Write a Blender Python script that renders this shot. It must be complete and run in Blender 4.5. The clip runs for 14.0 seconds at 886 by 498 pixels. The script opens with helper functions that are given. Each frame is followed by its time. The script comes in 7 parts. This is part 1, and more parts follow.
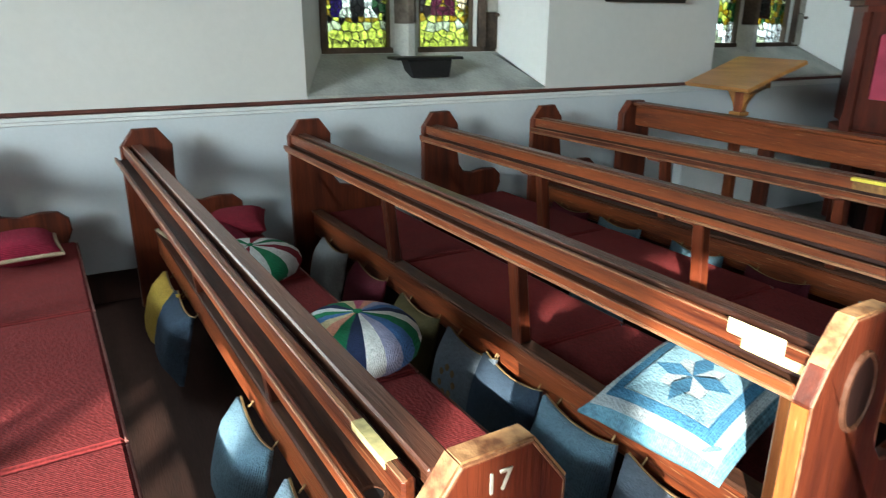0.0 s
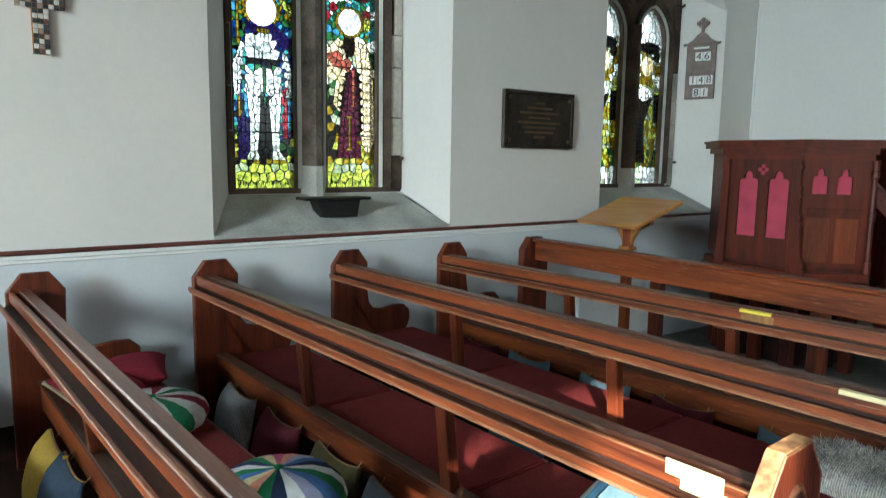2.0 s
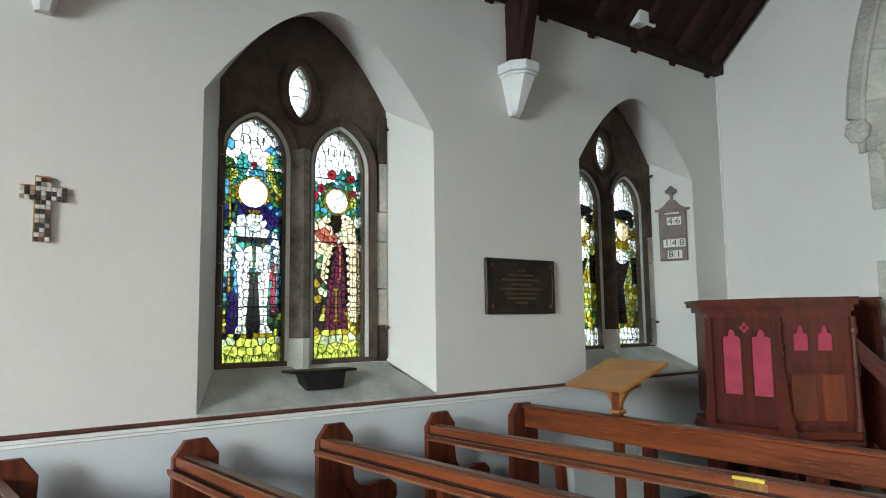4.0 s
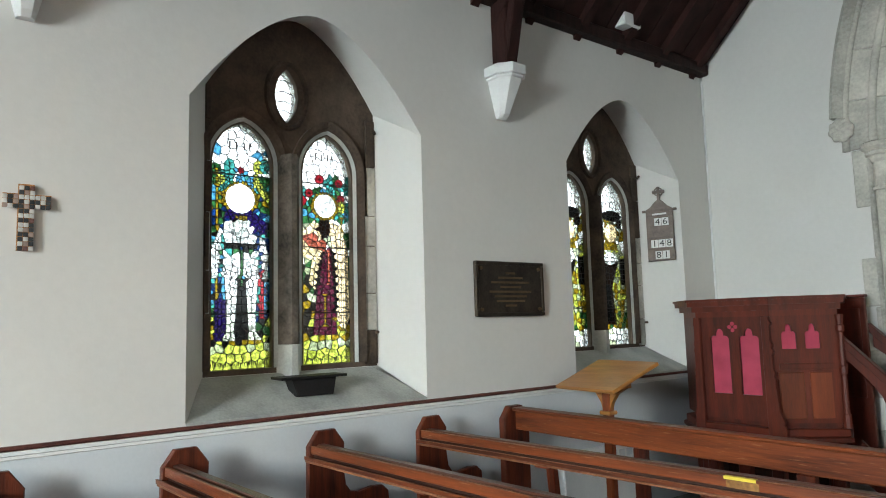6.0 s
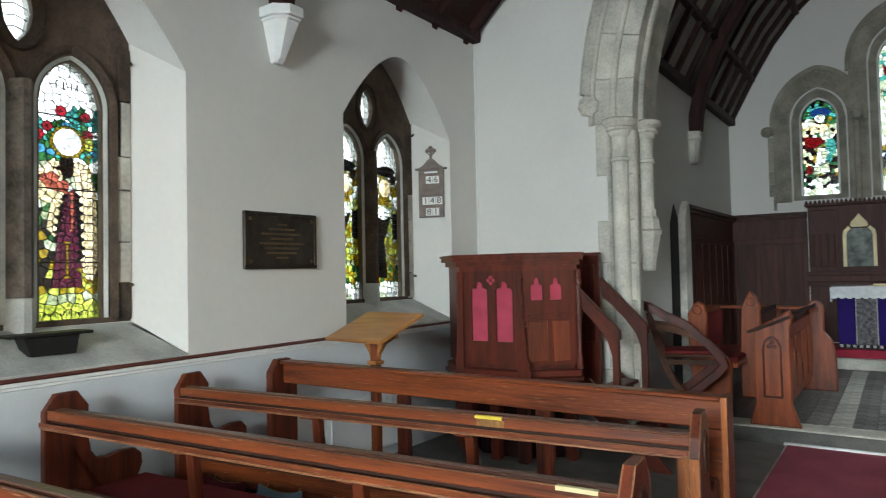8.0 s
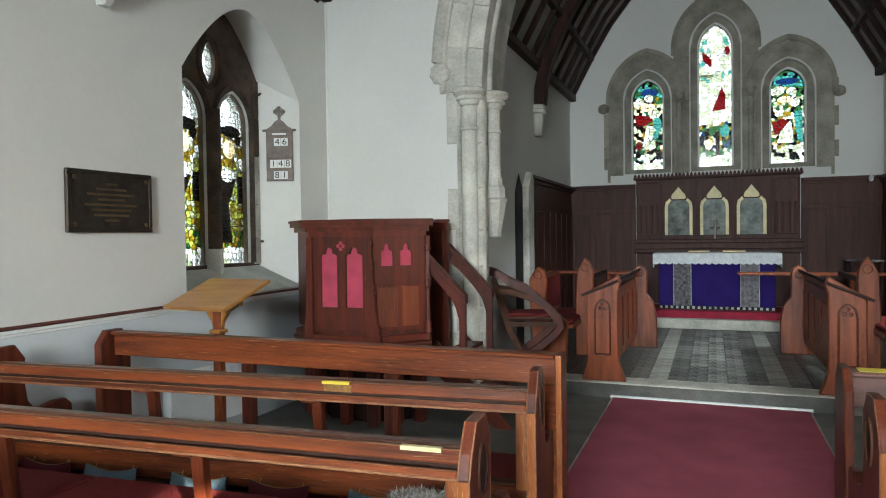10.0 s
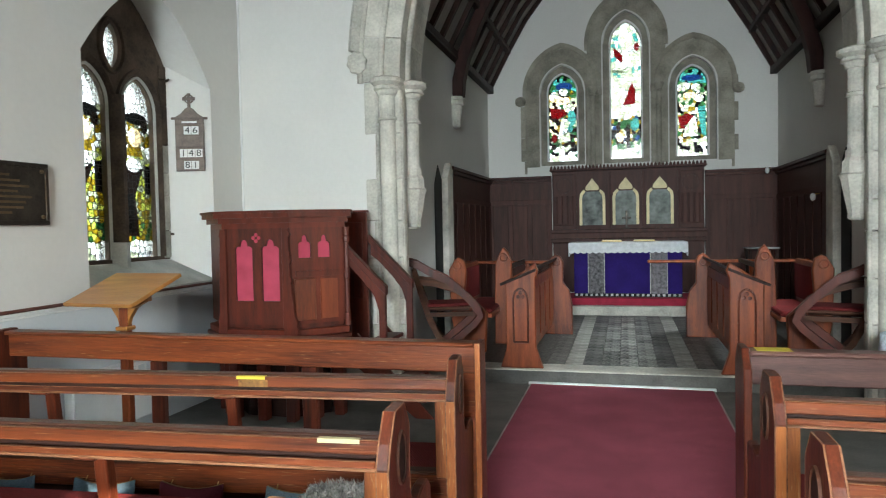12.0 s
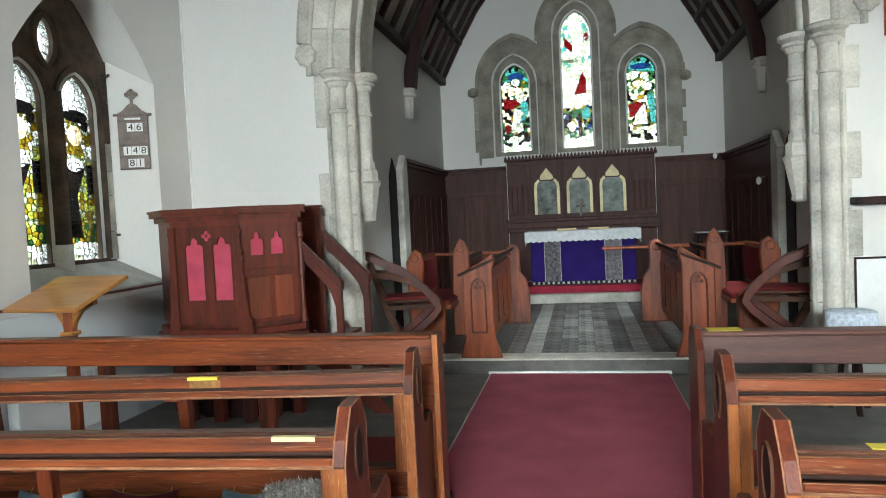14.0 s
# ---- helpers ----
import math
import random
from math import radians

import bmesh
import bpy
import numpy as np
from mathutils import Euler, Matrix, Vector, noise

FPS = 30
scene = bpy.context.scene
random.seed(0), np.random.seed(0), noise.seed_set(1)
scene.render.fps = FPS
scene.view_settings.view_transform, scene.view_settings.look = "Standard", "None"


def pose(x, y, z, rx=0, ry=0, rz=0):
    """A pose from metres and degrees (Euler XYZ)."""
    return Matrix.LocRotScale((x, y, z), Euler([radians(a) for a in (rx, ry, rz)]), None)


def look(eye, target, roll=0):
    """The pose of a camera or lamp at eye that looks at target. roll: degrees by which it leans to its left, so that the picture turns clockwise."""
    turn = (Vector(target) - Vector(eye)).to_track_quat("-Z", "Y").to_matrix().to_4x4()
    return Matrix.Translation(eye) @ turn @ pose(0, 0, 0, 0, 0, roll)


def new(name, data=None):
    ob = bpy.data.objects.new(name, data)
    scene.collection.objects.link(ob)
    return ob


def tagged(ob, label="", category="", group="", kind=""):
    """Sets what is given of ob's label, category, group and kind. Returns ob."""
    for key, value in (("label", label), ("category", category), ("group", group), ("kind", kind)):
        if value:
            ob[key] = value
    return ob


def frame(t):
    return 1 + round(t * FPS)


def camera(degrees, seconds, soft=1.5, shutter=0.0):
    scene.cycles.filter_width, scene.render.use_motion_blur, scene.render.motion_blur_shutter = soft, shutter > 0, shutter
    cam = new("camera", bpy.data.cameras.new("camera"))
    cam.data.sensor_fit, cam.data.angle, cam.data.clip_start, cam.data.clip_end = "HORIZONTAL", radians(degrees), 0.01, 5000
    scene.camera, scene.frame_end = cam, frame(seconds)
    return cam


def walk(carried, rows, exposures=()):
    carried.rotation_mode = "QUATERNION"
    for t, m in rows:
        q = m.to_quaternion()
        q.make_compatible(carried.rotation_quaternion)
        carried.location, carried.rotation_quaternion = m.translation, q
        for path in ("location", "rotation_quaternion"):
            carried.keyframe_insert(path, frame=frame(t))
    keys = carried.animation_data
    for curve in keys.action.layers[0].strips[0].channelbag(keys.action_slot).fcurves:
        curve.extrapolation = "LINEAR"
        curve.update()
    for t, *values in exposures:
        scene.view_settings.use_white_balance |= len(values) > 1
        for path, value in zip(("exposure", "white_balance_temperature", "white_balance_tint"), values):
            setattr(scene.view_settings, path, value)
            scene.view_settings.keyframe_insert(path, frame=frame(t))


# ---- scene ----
cam = camera(66.4, 14.0, soft=1.0, shutter=0.3)
PATH = [
    (0, (-0.064, 0.201, 1.579), (-1.758, 1.05, 0.94), 0.3),
    (0.5, (-0.062, 0.235, 1.582), (-1.843, 0.956, 1.028), 0.4),
    (1, (-0.093, 0.242, 1.582), (-1.847, 1.055, 1.069), 1.0),
    (1.5, (-0.131, 0.173, 1.59), (-1.778, 1.216, 1.143), -0.0),
    (2, (-0.117, 0.122, 1.622), (-1.73, 1.274, 1.357), 0.9),
    (2.5, (-0.096, 0.103, 1.652), (-1.734, 1.248, 1.566), 0.8),
    (3, (-0.07, 0.099, 1.669), (-1.712, 1.24, 1.694), 1.0),
    (3.5, (-0.039, 0.119, 1.672), (-1.661, 1.273, 1.863), -0.1),
    (6, (-0.05, 0.12, 1.681), (-1.633, 1.324, 1.895), -1.6),
    (6.5, (-0.044, 0.109, 1.688), (-1.637, 1.3, 1.892), -1.0),
    (7, (-0.049, 0.111, 1.691), (-1.586, 1.379, 1.865), -0.9),
    (7.5, (-0.052, 0.13, 1.689), (-1.363, 1.638, 1.788), -1.3),
    (8, (-0.045, 0.16, 1.672), (-1.166, 1.815, 1.735), -1.2),
    (8.5, (-0.043, 0.163, 1.669), (-1.056, 1.887, 1.703), -1.3),
    (9, (-0.046, 0.175, 1.666), (-0.934, 1.967, 1.674), -1.1),
    (11.5, (-0.027, 0.19, 1.651), (-0.638, 2.092, 1.576), -1.0),
    (12, (-0.032, 0.203, 1.647), (-0.551, 2.133, 1.578), -1.2),
    (12.5, (-0.028, 0.239, 1.638), (-0.453, 2.192, 1.56), -1.7),
    (13, (-0.025, 0.248, 1.635), (-0.402, 2.21, 1.544), -2.0),
    (13.5, (-0.02, 0.243, 1.633), (-0.395, 2.205, 1.529), -2.6),
    (14, (-0.02, 0.239, 1.634), (-0.42, 2.197, 1.541), -2.8),
]
walk(cam, [(t, look(eye, target, roll)) for t, eye, target, roll in PATH],
     exposures=[(0, 2.08, 5900, 3), (2.0, 2.05, 5950, 4), (3.5, 2.1, 6250, 8), (6.5, 2.15, 6350, 10), (9.0, 2.22, 6350, 10), (11.5, 2.58, 6350, 10), (14.0, 2.60, 6350, 10)])

# ---- world, sun, window light ----
world = bpy.data.worlds.new("sky")
scene.world = world
world.use_nodes = True
wn = world.node_tree.nodes
sky = wn.new("ShaderNodeTexSky")
sky.sky_type = "NISHITA"
sky.sun_disc = False
sky.sun_elevation, sky.sun_rotation = radians(17.2), radians(131)
wn["Background"].inputs["Strength"].default_value = 0.09
world.node_tree.links.new(sky.outputs[0], wn["Background"].inputs["Color"])
sun_data = bpy.data.lights.new("sun", "SUN")
sun_data.energy, sun_data.angle, sun_data.color = 5.0, radians(0.6), (1.0, 0.92, 0.78)
sun = new("sun", sun_data)
sun.matrix_world = look((8, -1, 5), (8 - 1, -1 + 0.88, 5 - 0.413))


def window_lamp(name, place, target, w, h, power, color=(0.88, 0.98, 0.99), spread=180):
    d = bpy.data.lights.new(name, "AREA")
    d.shape, d.size, d.size_y, d.energy, d.color = "RECTANGLE", w, h, power, color
    d.spread = radians(spread)
    ob = new(name, d)
    ob.matrix_world = look(place, target)
    return ob


# the first two bays are unseen, placed to aim sun at the near pews
SOUTH_BAYS = (-2.453, -1.844, 0, 1)
for k in SOUTH_BAYS:
    y = 2.1 + 3.2 * k
    window_lamp("window_light_south", (4.30, y, 2.4), (0, y, 0.7), 1.1, 2.0, 5.0 if k < 0 else 2.3, spread=92)
for y in (-4.3, -1.1):
    window_lamp("window_light_north", (-4.30, y, 2.4), (0, y, 0.8), 1.1, 2.0, 3.3, spread=140)
window_lamp("window_light_west", (0, -6.9, 3.0), (0, -1.2, 0.7), 2.3, 2.3, 132, spread=100)
# added fill lamp in an invented opening, hidden behind the chancel arch
window_lamp("window_light_chancel", (2.46, 8.3, 3.2), (0.3, 9.3, 0.1), 1.0, 1.4, 8.0, spread=80)


# ---- materials ----
def material(name, color, rough=0.6, metal=0.0, var=0.12, scale=6.0, stretch=(1, 1, 1), bump=0.1, fine=60.0, dark=None, coat=0.0, spec=0.4, scuff=None):
    """A procedural surface: base colour, broad stains, fine grain, bump, and worn flecks where scuff names a colour."""
    m = bpy.data.materials.new(name)
    m.use_nodes = True
    nt = m.node_tree
    b = nt.nodes["Principled BSDF"]
    b.inputs["Roughness"].default_value, b.inputs["Metallic"].default_value = rough, metal
    b.inputs["Specular IOR Level"].default_value = spec
    b.inputs["Coat Weight"].default_value, b.inputs["Coat Roughness"].default_value = coat, 0.25
    tc = nt.nodes.new("ShaderNodeTexCoord")
    mp = nt.nodes.new("ShaderNodeMapping")
    mp.inputs["Scale"].default_value = stretch
    nt.links.new(tc.outputs["Object"], mp.inputs[0])
    n1, n2 = nt.nodes.new("ShaderNodeTexNoise"), nt.nodes.new("ShaderNodeTexNoise")
    n1.inputs["Scale"].default_value, n2.inputs["Scale"].default_value = scale, fine
    n1.inputs["Detail"].default_value, n2.inputs["Detail"].default_value = 5, 4
    for n in (n1, n2):
        nt.links.new(mp.outputs[0], n.inputs[0])
    info = nt.nodes.new("ShaderNodeObjectInfo")
    mix = nt.nodes.new("ShaderNodeMix")
    mix.data_type = "RGBA"
    c = Vector(color)
    mix.inputs["A"].default_value = (*(Vector(dark) if dark else c * (1 - 2.2 * var)), 1)
    mix.inputs["B"].default_value = (*[min(1.0, v * (1 + 1.2 * var)) for v in c], 1)
    add = nt.nodes.new("ShaderNodeMath")
    add.operation = "MULTIPLY_ADD"
    add.inputs[1].default_value = 0.45
    nt.links.new(n2.outputs[0], add.inputs[0])
    ad2 = nt.nodes.new("ShaderNodeMath")
    ad2.operation = "MULTIPLY_ADD"
    ad2.inputs[1].default_value = 0.25
    ad2.inputs[2].default_value = -0.12
    nt.links.new(info.outputs["Random"], ad2.inputs[0])
    nt.links.new(n1.outputs[0], add.inputs[2])
    sm = nt.nodes.new("ShaderNodeMath")
    nt.links.new(add.outputs[0], sm.inputs[0])
    nt.links.new(ad2.outputs[0], sm.inputs[1])
    rg = nt.nodes.new("ShaderNodeMapRange")
    rg.inputs[1].default_value, rg.inputs[2].default_value = 0.45, 1.0
    nt.links.new(sm.outputs[0], rg.inputs[0])
    nt.links.new(rg.outputs[0], mix.inputs["Factor"])
    last = mix.outputs["Result"]
    if scuff:
        n3, th, m3 = nt.nodes.new("ShaderNodeTexNoise"), nt.nodes.new("ShaderNodeMapRange"), nt.nodes.new("ShaderNodeMix")
        n3.inputs["Scale"].default_value, n3.inputs["Detail"].default_value = 46.0, 8
        nt.links.new(mp.outputs[0], n3.inputs[0])
        th.inputs[1].default_value, th.inputs[2].default_value, th.inputs[4].default_value = 0.62, 0.76, 0.6
        nt.links.new(n3.outputs[0], th.inputs[0])
        m3.data_type = "RGBA"
        nt.links.new(th.outputs[0], m3.inputs["Factor"])
        nt.links.new(last, m3.inputs["A"])
        m3.inputs["B"].default_value = (*scuff, 1)
        last = m3.outputs["Result"]
    nt.links.new(last, b.inputs["Base Color"])
    if bump:
        bp = nt.nodes.new("ShaderNodeBump")
        bp.inputs["Strength"].default_value, bp.inputs["Distance"].default_value = bump, 0.01
        nt.links.new(n2.outputs[0], bp.inputs["Height"])
        nt.links.new(bp.outputs[0], b.inputs["Normal"])
    return m


def woven(name, color, rough=0.95, period=160.0, var=0.15):
    """Cloth: broad fading with a fine woven rib."""
    m = material(name, color, rough, var=var, scale=3.0, bump=0.0)
    nt = m.node_tree
    b = nt.nodes["Principled BSDF"]
    b.inputs["Specular IOR Level"].default_value = 0.2
    w = nt.nodes.new("ShaderNodeTexWave")
    w.inputs["Scale"].default_value, w.inputs["Distortion"].default_value = period * 0.45, 0.6
    v = nt.nodes.new("ShaderNodeTexVoronoi")
    v.inputs["Scale"].default_value = period
    tc = nt.nodes.new("ShaderNodeTexCoord")
    nt.links.new(tc.outputs["Object"], w.inputs[0])
    nt.links.new(tc.outputs["Object"], v.inputs[0])
    ad = nt.nodes.new("ShaderNodeMath")
    nt.links.new(w.outputs[1], ad.inputs[0])
    nt.links.new(v.outputs[0], ad.inputs[1])
    bp = nt.nodes.new("ShaderNodeBump")
    bp.inputs["Strength"].default_value, bp.inputs["Distance"].default_value = 0.7, 0.004
    old = b.inputs["Base Color"].links[0].from_socket
    sh, mr = nt.nodes.new("ShaderNodeMix"), nt.nodes.new("ShaderNodeMapRange")
    sh.data_type, sh.blend_type = "RGBA", "MULTIPLY"
    sh.inputs["Factor"].default_value = 1.0
    mr.inputs[1].default_value, mr.inputs[2].default_value, mr.inputs[3].default_value, mr.inputs[4].default_value = 0.0, 1.4, 0.55, 1.25
    nt.links.new(ad.outputs[0], mr.inputs[0])
    nt.links.new(old, sh.inputs["A"])
    nt.links.new(mr.outputs[0], sh.inputs["B"])
    nt.links.new(sh.outputs["Result"], b.inputs["Base Color"])
    nt.links.new(ad.outputs[0], bp.inputs["Height"])
    nt.links.new(bp.outputs[0], b.inputs["Normal"])
    return m


plaster = material("white_plaster", (0.64, 0.63, 0.60), 0.85, var=0.03, scale=0.8, bump=0.12, fine=25)
# ceiling plaster with the dim chancel's shade put into its grey
shaded_plaster = material("aged_grey_plaster", (0.34, 0.325, 0.29), 0.9, var=0.12, scale=2.0, bump=0.12, fine=25)
dado_paint = material("dado_paint", (0.58, 0.61, 0.63), 0.7, var=0.04, scale=1.2, bump=0.06)
white_paint = material("white_gloss_paint", (0.74, 0.75, 0.74), 0.45, var=0.04, bump=0.04)
stone = material("dressed_stone", (0.52, 0.50, 0.44), 0.9, var=0.2, scale=3.5, bump=0.35, fine=40)
dark_stone = material("stained_tracery_stone", (0.080, 0.056, 0.040), 0.9, var=0.3, scale=5, bump=0.4, fine=45)
mullion_stone = material("mullion_stone", (0.135, 0.112, 0.090), 0.9, var=0.35, scale=7, bump=0.35, fine=45)
sill_stone = material("sill_stone", (0.44, 0.45, 0.42), 0.85, var=0.15, scale=4, bump=0.2)
chancel_stone = material("chancel_stone", (0.29, 0.27, 0.22), 0.9, var=0.22, scale=4, bump=0.35, fine=40)
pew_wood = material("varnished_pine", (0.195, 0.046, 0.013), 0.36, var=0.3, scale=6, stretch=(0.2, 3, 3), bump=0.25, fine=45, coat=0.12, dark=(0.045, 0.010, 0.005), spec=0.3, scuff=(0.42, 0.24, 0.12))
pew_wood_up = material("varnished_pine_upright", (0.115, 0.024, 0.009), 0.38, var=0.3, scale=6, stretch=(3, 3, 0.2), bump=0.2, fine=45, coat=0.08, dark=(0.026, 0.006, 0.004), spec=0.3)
polished_top = material("polished_flat_top", (0.085, 0.030, 0.016), 0.34, var=0.35, scale=7, stretch=(0.2, 3, 3), bump=0.25, fine=50, coat=0.22, dark=(0.028, 0.010, 0.006), spec=0.4, scuff=(0.30, 0.20, 0.13))
panel_oak = material("chancel_oak", (0.060, 0.021, 0.015), 0.5, var=0.3, scale=5, stretch=(3, 3, 0.3), bump=0.15, dark=(0.030, 0.011, 0.009), spec=0.2)
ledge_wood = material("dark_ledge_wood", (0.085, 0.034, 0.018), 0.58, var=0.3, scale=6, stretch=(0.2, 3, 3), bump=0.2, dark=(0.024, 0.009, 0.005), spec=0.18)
bright_pine = material("bright_worn_pine", (0.31, 0.100, 0.022), 0.4, var=0.3, scale=6, stretch=(3, 3, 0.3), bump=0.2, coat=0.1, dark=(0.13, 0.034, 0.009), scuff=(0.60, 0.42, 0.20))
worn_wood = material("worn_varnish_edge", (0.50, 0.29, 0.13), 0.5, var=0.3, scale=16, bump=0.3, dark=(0.13, 0.045, 0.018))
rubbed_wood = material("rubbed_arris", (0.25, 0.115, 0.055), 0.5, var=0.3, scale=14, stretch=(0.6, 3, 3), bump=0.2, dark=(0.07, 0.022, 0.010))
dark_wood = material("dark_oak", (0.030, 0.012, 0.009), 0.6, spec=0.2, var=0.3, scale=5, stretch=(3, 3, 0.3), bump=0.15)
roof_wood = material("roof_timber", (0.030, 0.011, 0.009), 0.7, spec=0.2, var=0.3, scale=5, stretch=(2, 2, 0.5), bump=0.2)
pulpit_wood = material("mahogany_stain", (0.098, 0.016, 0.007), 0.45, spec=0.3, var=0.25, scale=5, stretch=(3, 3, 0.3), bump=0.1, coat=0.1, dark=(0.035, 0.009, 0.006))
# pulpit wood coloured warmer for the face turned to the light
lit_panel = material("warm_stained_panel", (0.15, 0.030, 0.009), 0.4, var=0.3, scale=5, stretch=(3, 3, 0.3), bump=0.1, coat=0.15, dark=(0.06, 0.014, 0.006))
light_oak = material("golden_oak", (0.34, 0.145, 0.035), 0.35, var=0.2, scale=6, stretch=(0.4, 3, 3), bump=0.08, coat=0.4)
choir_wood = material("choir_oak", (0.215, 0.047, 0.012), 0.42, var=0.35, scale=5, stretch=(3, 3, 0.3), bump=0.12, coat=0.1, spec=0.3, dark=(0.075, 0.017, 0.007))
floor_wood = material("dark_floor_boards", (0.030, 0.013, 0.009), 0.75, spec=0.2, var=0.35, scale=3, stretch=(0.3, 3, 1), bump=0.15)
red_cloth = woven("red_upholstery", (0.16, 0.019, 0.019), period=85)
pink_cloth = material("pink_felt", (0.42, 0.055, 0.095), 0.95, var=0.1, scale=8, bump=0.15, fine=200)
carpet_mat = woven("red_carpet", (0.40, 0.088, 0.125), period=220, var=0.1)
floor_stone = material("grey_floor_tile", (0.115, 0.112, 0.10), 0.6, var=0.25, scale=4, bump=0.2)
lead = material("lead_came", (0.025, 0.025, 0.027), 0.6, metal=0.4, bump=0.1)
brass = material("brass", (0.55, 0.38, 0.12), 0.35, metal=1.0, var=0.15, bump=0.05)
black_mat = material("black_paint", (0.013, 0.012, 0.012), 0.6, spec=0.2, var=0.2, bump=0.05)
rail_paint = material("dado_rail_varnish", (0.115, 0.034, 0.024), 0.5, var=0.25, scale=5, bump=0.1)
stained_pine = material("dark_stained_pine", (0.105, 0.048, 0.038), 0.45, var=0.25, scale=5, stretch=(0.3, 3, 3), bump=0.15, dark=(0.05, 0.021, 0.017), spec=0.3)
yellow_tape = material("yellow_tape", (0.62, 0.48, 0.05), 0.5, var=0.05, bump=0.05)


# ---- building helpers ----
def link(name, bm, mat, parent=None, label="", smooth=False):
    me = bpy.data.meshes.new(name)
    bmesh.ops.recalc_face_normals(bm, faces=bm.faces)
    bm.to_mesh(me)
    bm.free()
    for m in mat if isinstance(mat, (list, tuple)) else (mat,):
        me.materials.append(m)
    if smooth:
        for p in me.polygons:
            p.use_smooth = True
    ob = new(name, me)
    ob.parent = parent
    return tagged(ob, label)


def part(name, bm, mat, parent, label="", smooth=False):
    return link(name, bm, mat, parent, label, smooth)


def thing(name, label, category, group="", at=(0, 0, 0), turn=0.0):
    ob = new(name)
    ob.empty_display_size = 0.05
    ob.matrix_basis = pose(*at, 0, 0, turn)
    return tagged(ob, label, category, group)


def structure(name, bm, mat, label, category="", smooth=False):
    ob = link(name, bm, mat, None, label, smooth)
    return tagged(ob, label, category or name.split("_")[0], kind="structure")


def box(bm, x0, x1, y0, y1, z0, z1, bevel=0.0):
    r = bmesh.ops.create_cube(bm, size=1.0)
    for v in r["verts"]:
        v.co = Vector((x0 + (v.co.x + 0.5) * (x1 - x0), y0 + (v.co.y + 0.5) * (y1 - y0), z0 + (v.co.z + 0.5) * (z1 - z0)))
    if bevel:
        edges = list({e for v in r["verts"] for e in v.link_edges})
        bmesh.ops.bevel(bm, geom=edges, offset=bevel, segments=1, affect="EDGES")
    return bm


def boxed(*a, bevel=0.004):
    return box(bmesh.new(), *a, bevel=bevel)


def prism(bm, pts, lo, hi, to, bevel=0.0):
    """A flat outline of (u, v) drawn out from lo to hi; to(u, v, w) gives the place."""
    a = [bm.verts.new(to(u, v, lo)) for u, v in pts]
    b = [bm.verts.new(to(u, v, hi)) for u, v in pts]
    n = len(pts)
    faces = [bm.faces.new(a), bm.faces.new(b[::-1])]
    for i in range(n):
        faces.append(bm.faces.new((a[i], b[i], b[(i + 1) % n], a[(i + 1) % n])))
    if bevel:
        edges = list({e for f in faces[:2] for e in f.edges})
        bmesh.ops.recalc_face_normals(bm, faces=faces)
        bmesh.ops.bevel(bm, geom=edges, offset=bevel, segments=1, affect="EDGES")
    return bm


XZ = lambda u, v, w: (u, w, v)
YZ = lambda u, v, w: (w, u, v)
XY = lambda u, v, w: (u, v, w)


def turned(bm, profile, at=(0, 0), n=16, a0=0.0, a1=math.tau):
    """A lathe: profile of (radius, z) round an upright axis."""
    rings = []
    full = abs(a1 - a0 - math.tau) < 1e-6
    k = n if full else n + 1
    for r, z in profile:
        rings.append([bm.verts.new((at[0] + r * math.cos(a0 + (a1 - a0) * i / n), at[1] + r * math.sin(a0 + (a1 - a0) * i / n), z)) for i in range(k)])
    for p, q in zip(rings, rings[1:]):
        for i in range(n):
            j = (i + 1) % k
            bm.faces.new((p[i], p[j], q[j], q[i]))
    bm.faces.new(rings[0][::-1])
    bm.faces.new(rings[-1])
    return bm


def sweep(bm, path, section):
    """A closed section of (normal, side) offsets along a path of (place, normal, side)."""
    rings = [[bm.verts.new(Vector(p) + a * Vector(n) + b * Vector(s)) for a, b in section] for p, n, s in path]
    k = len(section)
    for r, q in zip(rings, rings[1:]):
        for i in range(k):
            bm.faces.new((r[i], r[(i + 1) % k], q[(i + 1) % k], q[i]))
    bm.faces.new(rings[0])
    bm.faces.new(rings[-1][::-1])
    return bm


def arch(u0, u1, spring, apex, power=1.75):
    """Height of a pointed arch over u."""
    c, h = (u0 + u1) / 2, (u1 - u0) / 2

    def at(u):
        s = max(0.0, 1 - abs(u - c) / h)
        return spring + (apex - spring) * (1 - (1 - s) ** power)
    return at


def lancet(u0, u1, spring, apex):
    """A true two-centred arch."""
    c, h, rise = (u0 + u1) / 2, (u1 - u0) / 2, apex - spring
    r = (h * h + rise * rise) / (2 * h)

    def at(u):
        d = abs(u - c) + r - h
        return spring + math.sqrt(max(0.0, r * r - d * d))
    return at


def steps(u0, u1, n):
    return [u0 + (u1 - u0) * i / n for i in range(n + 1)]


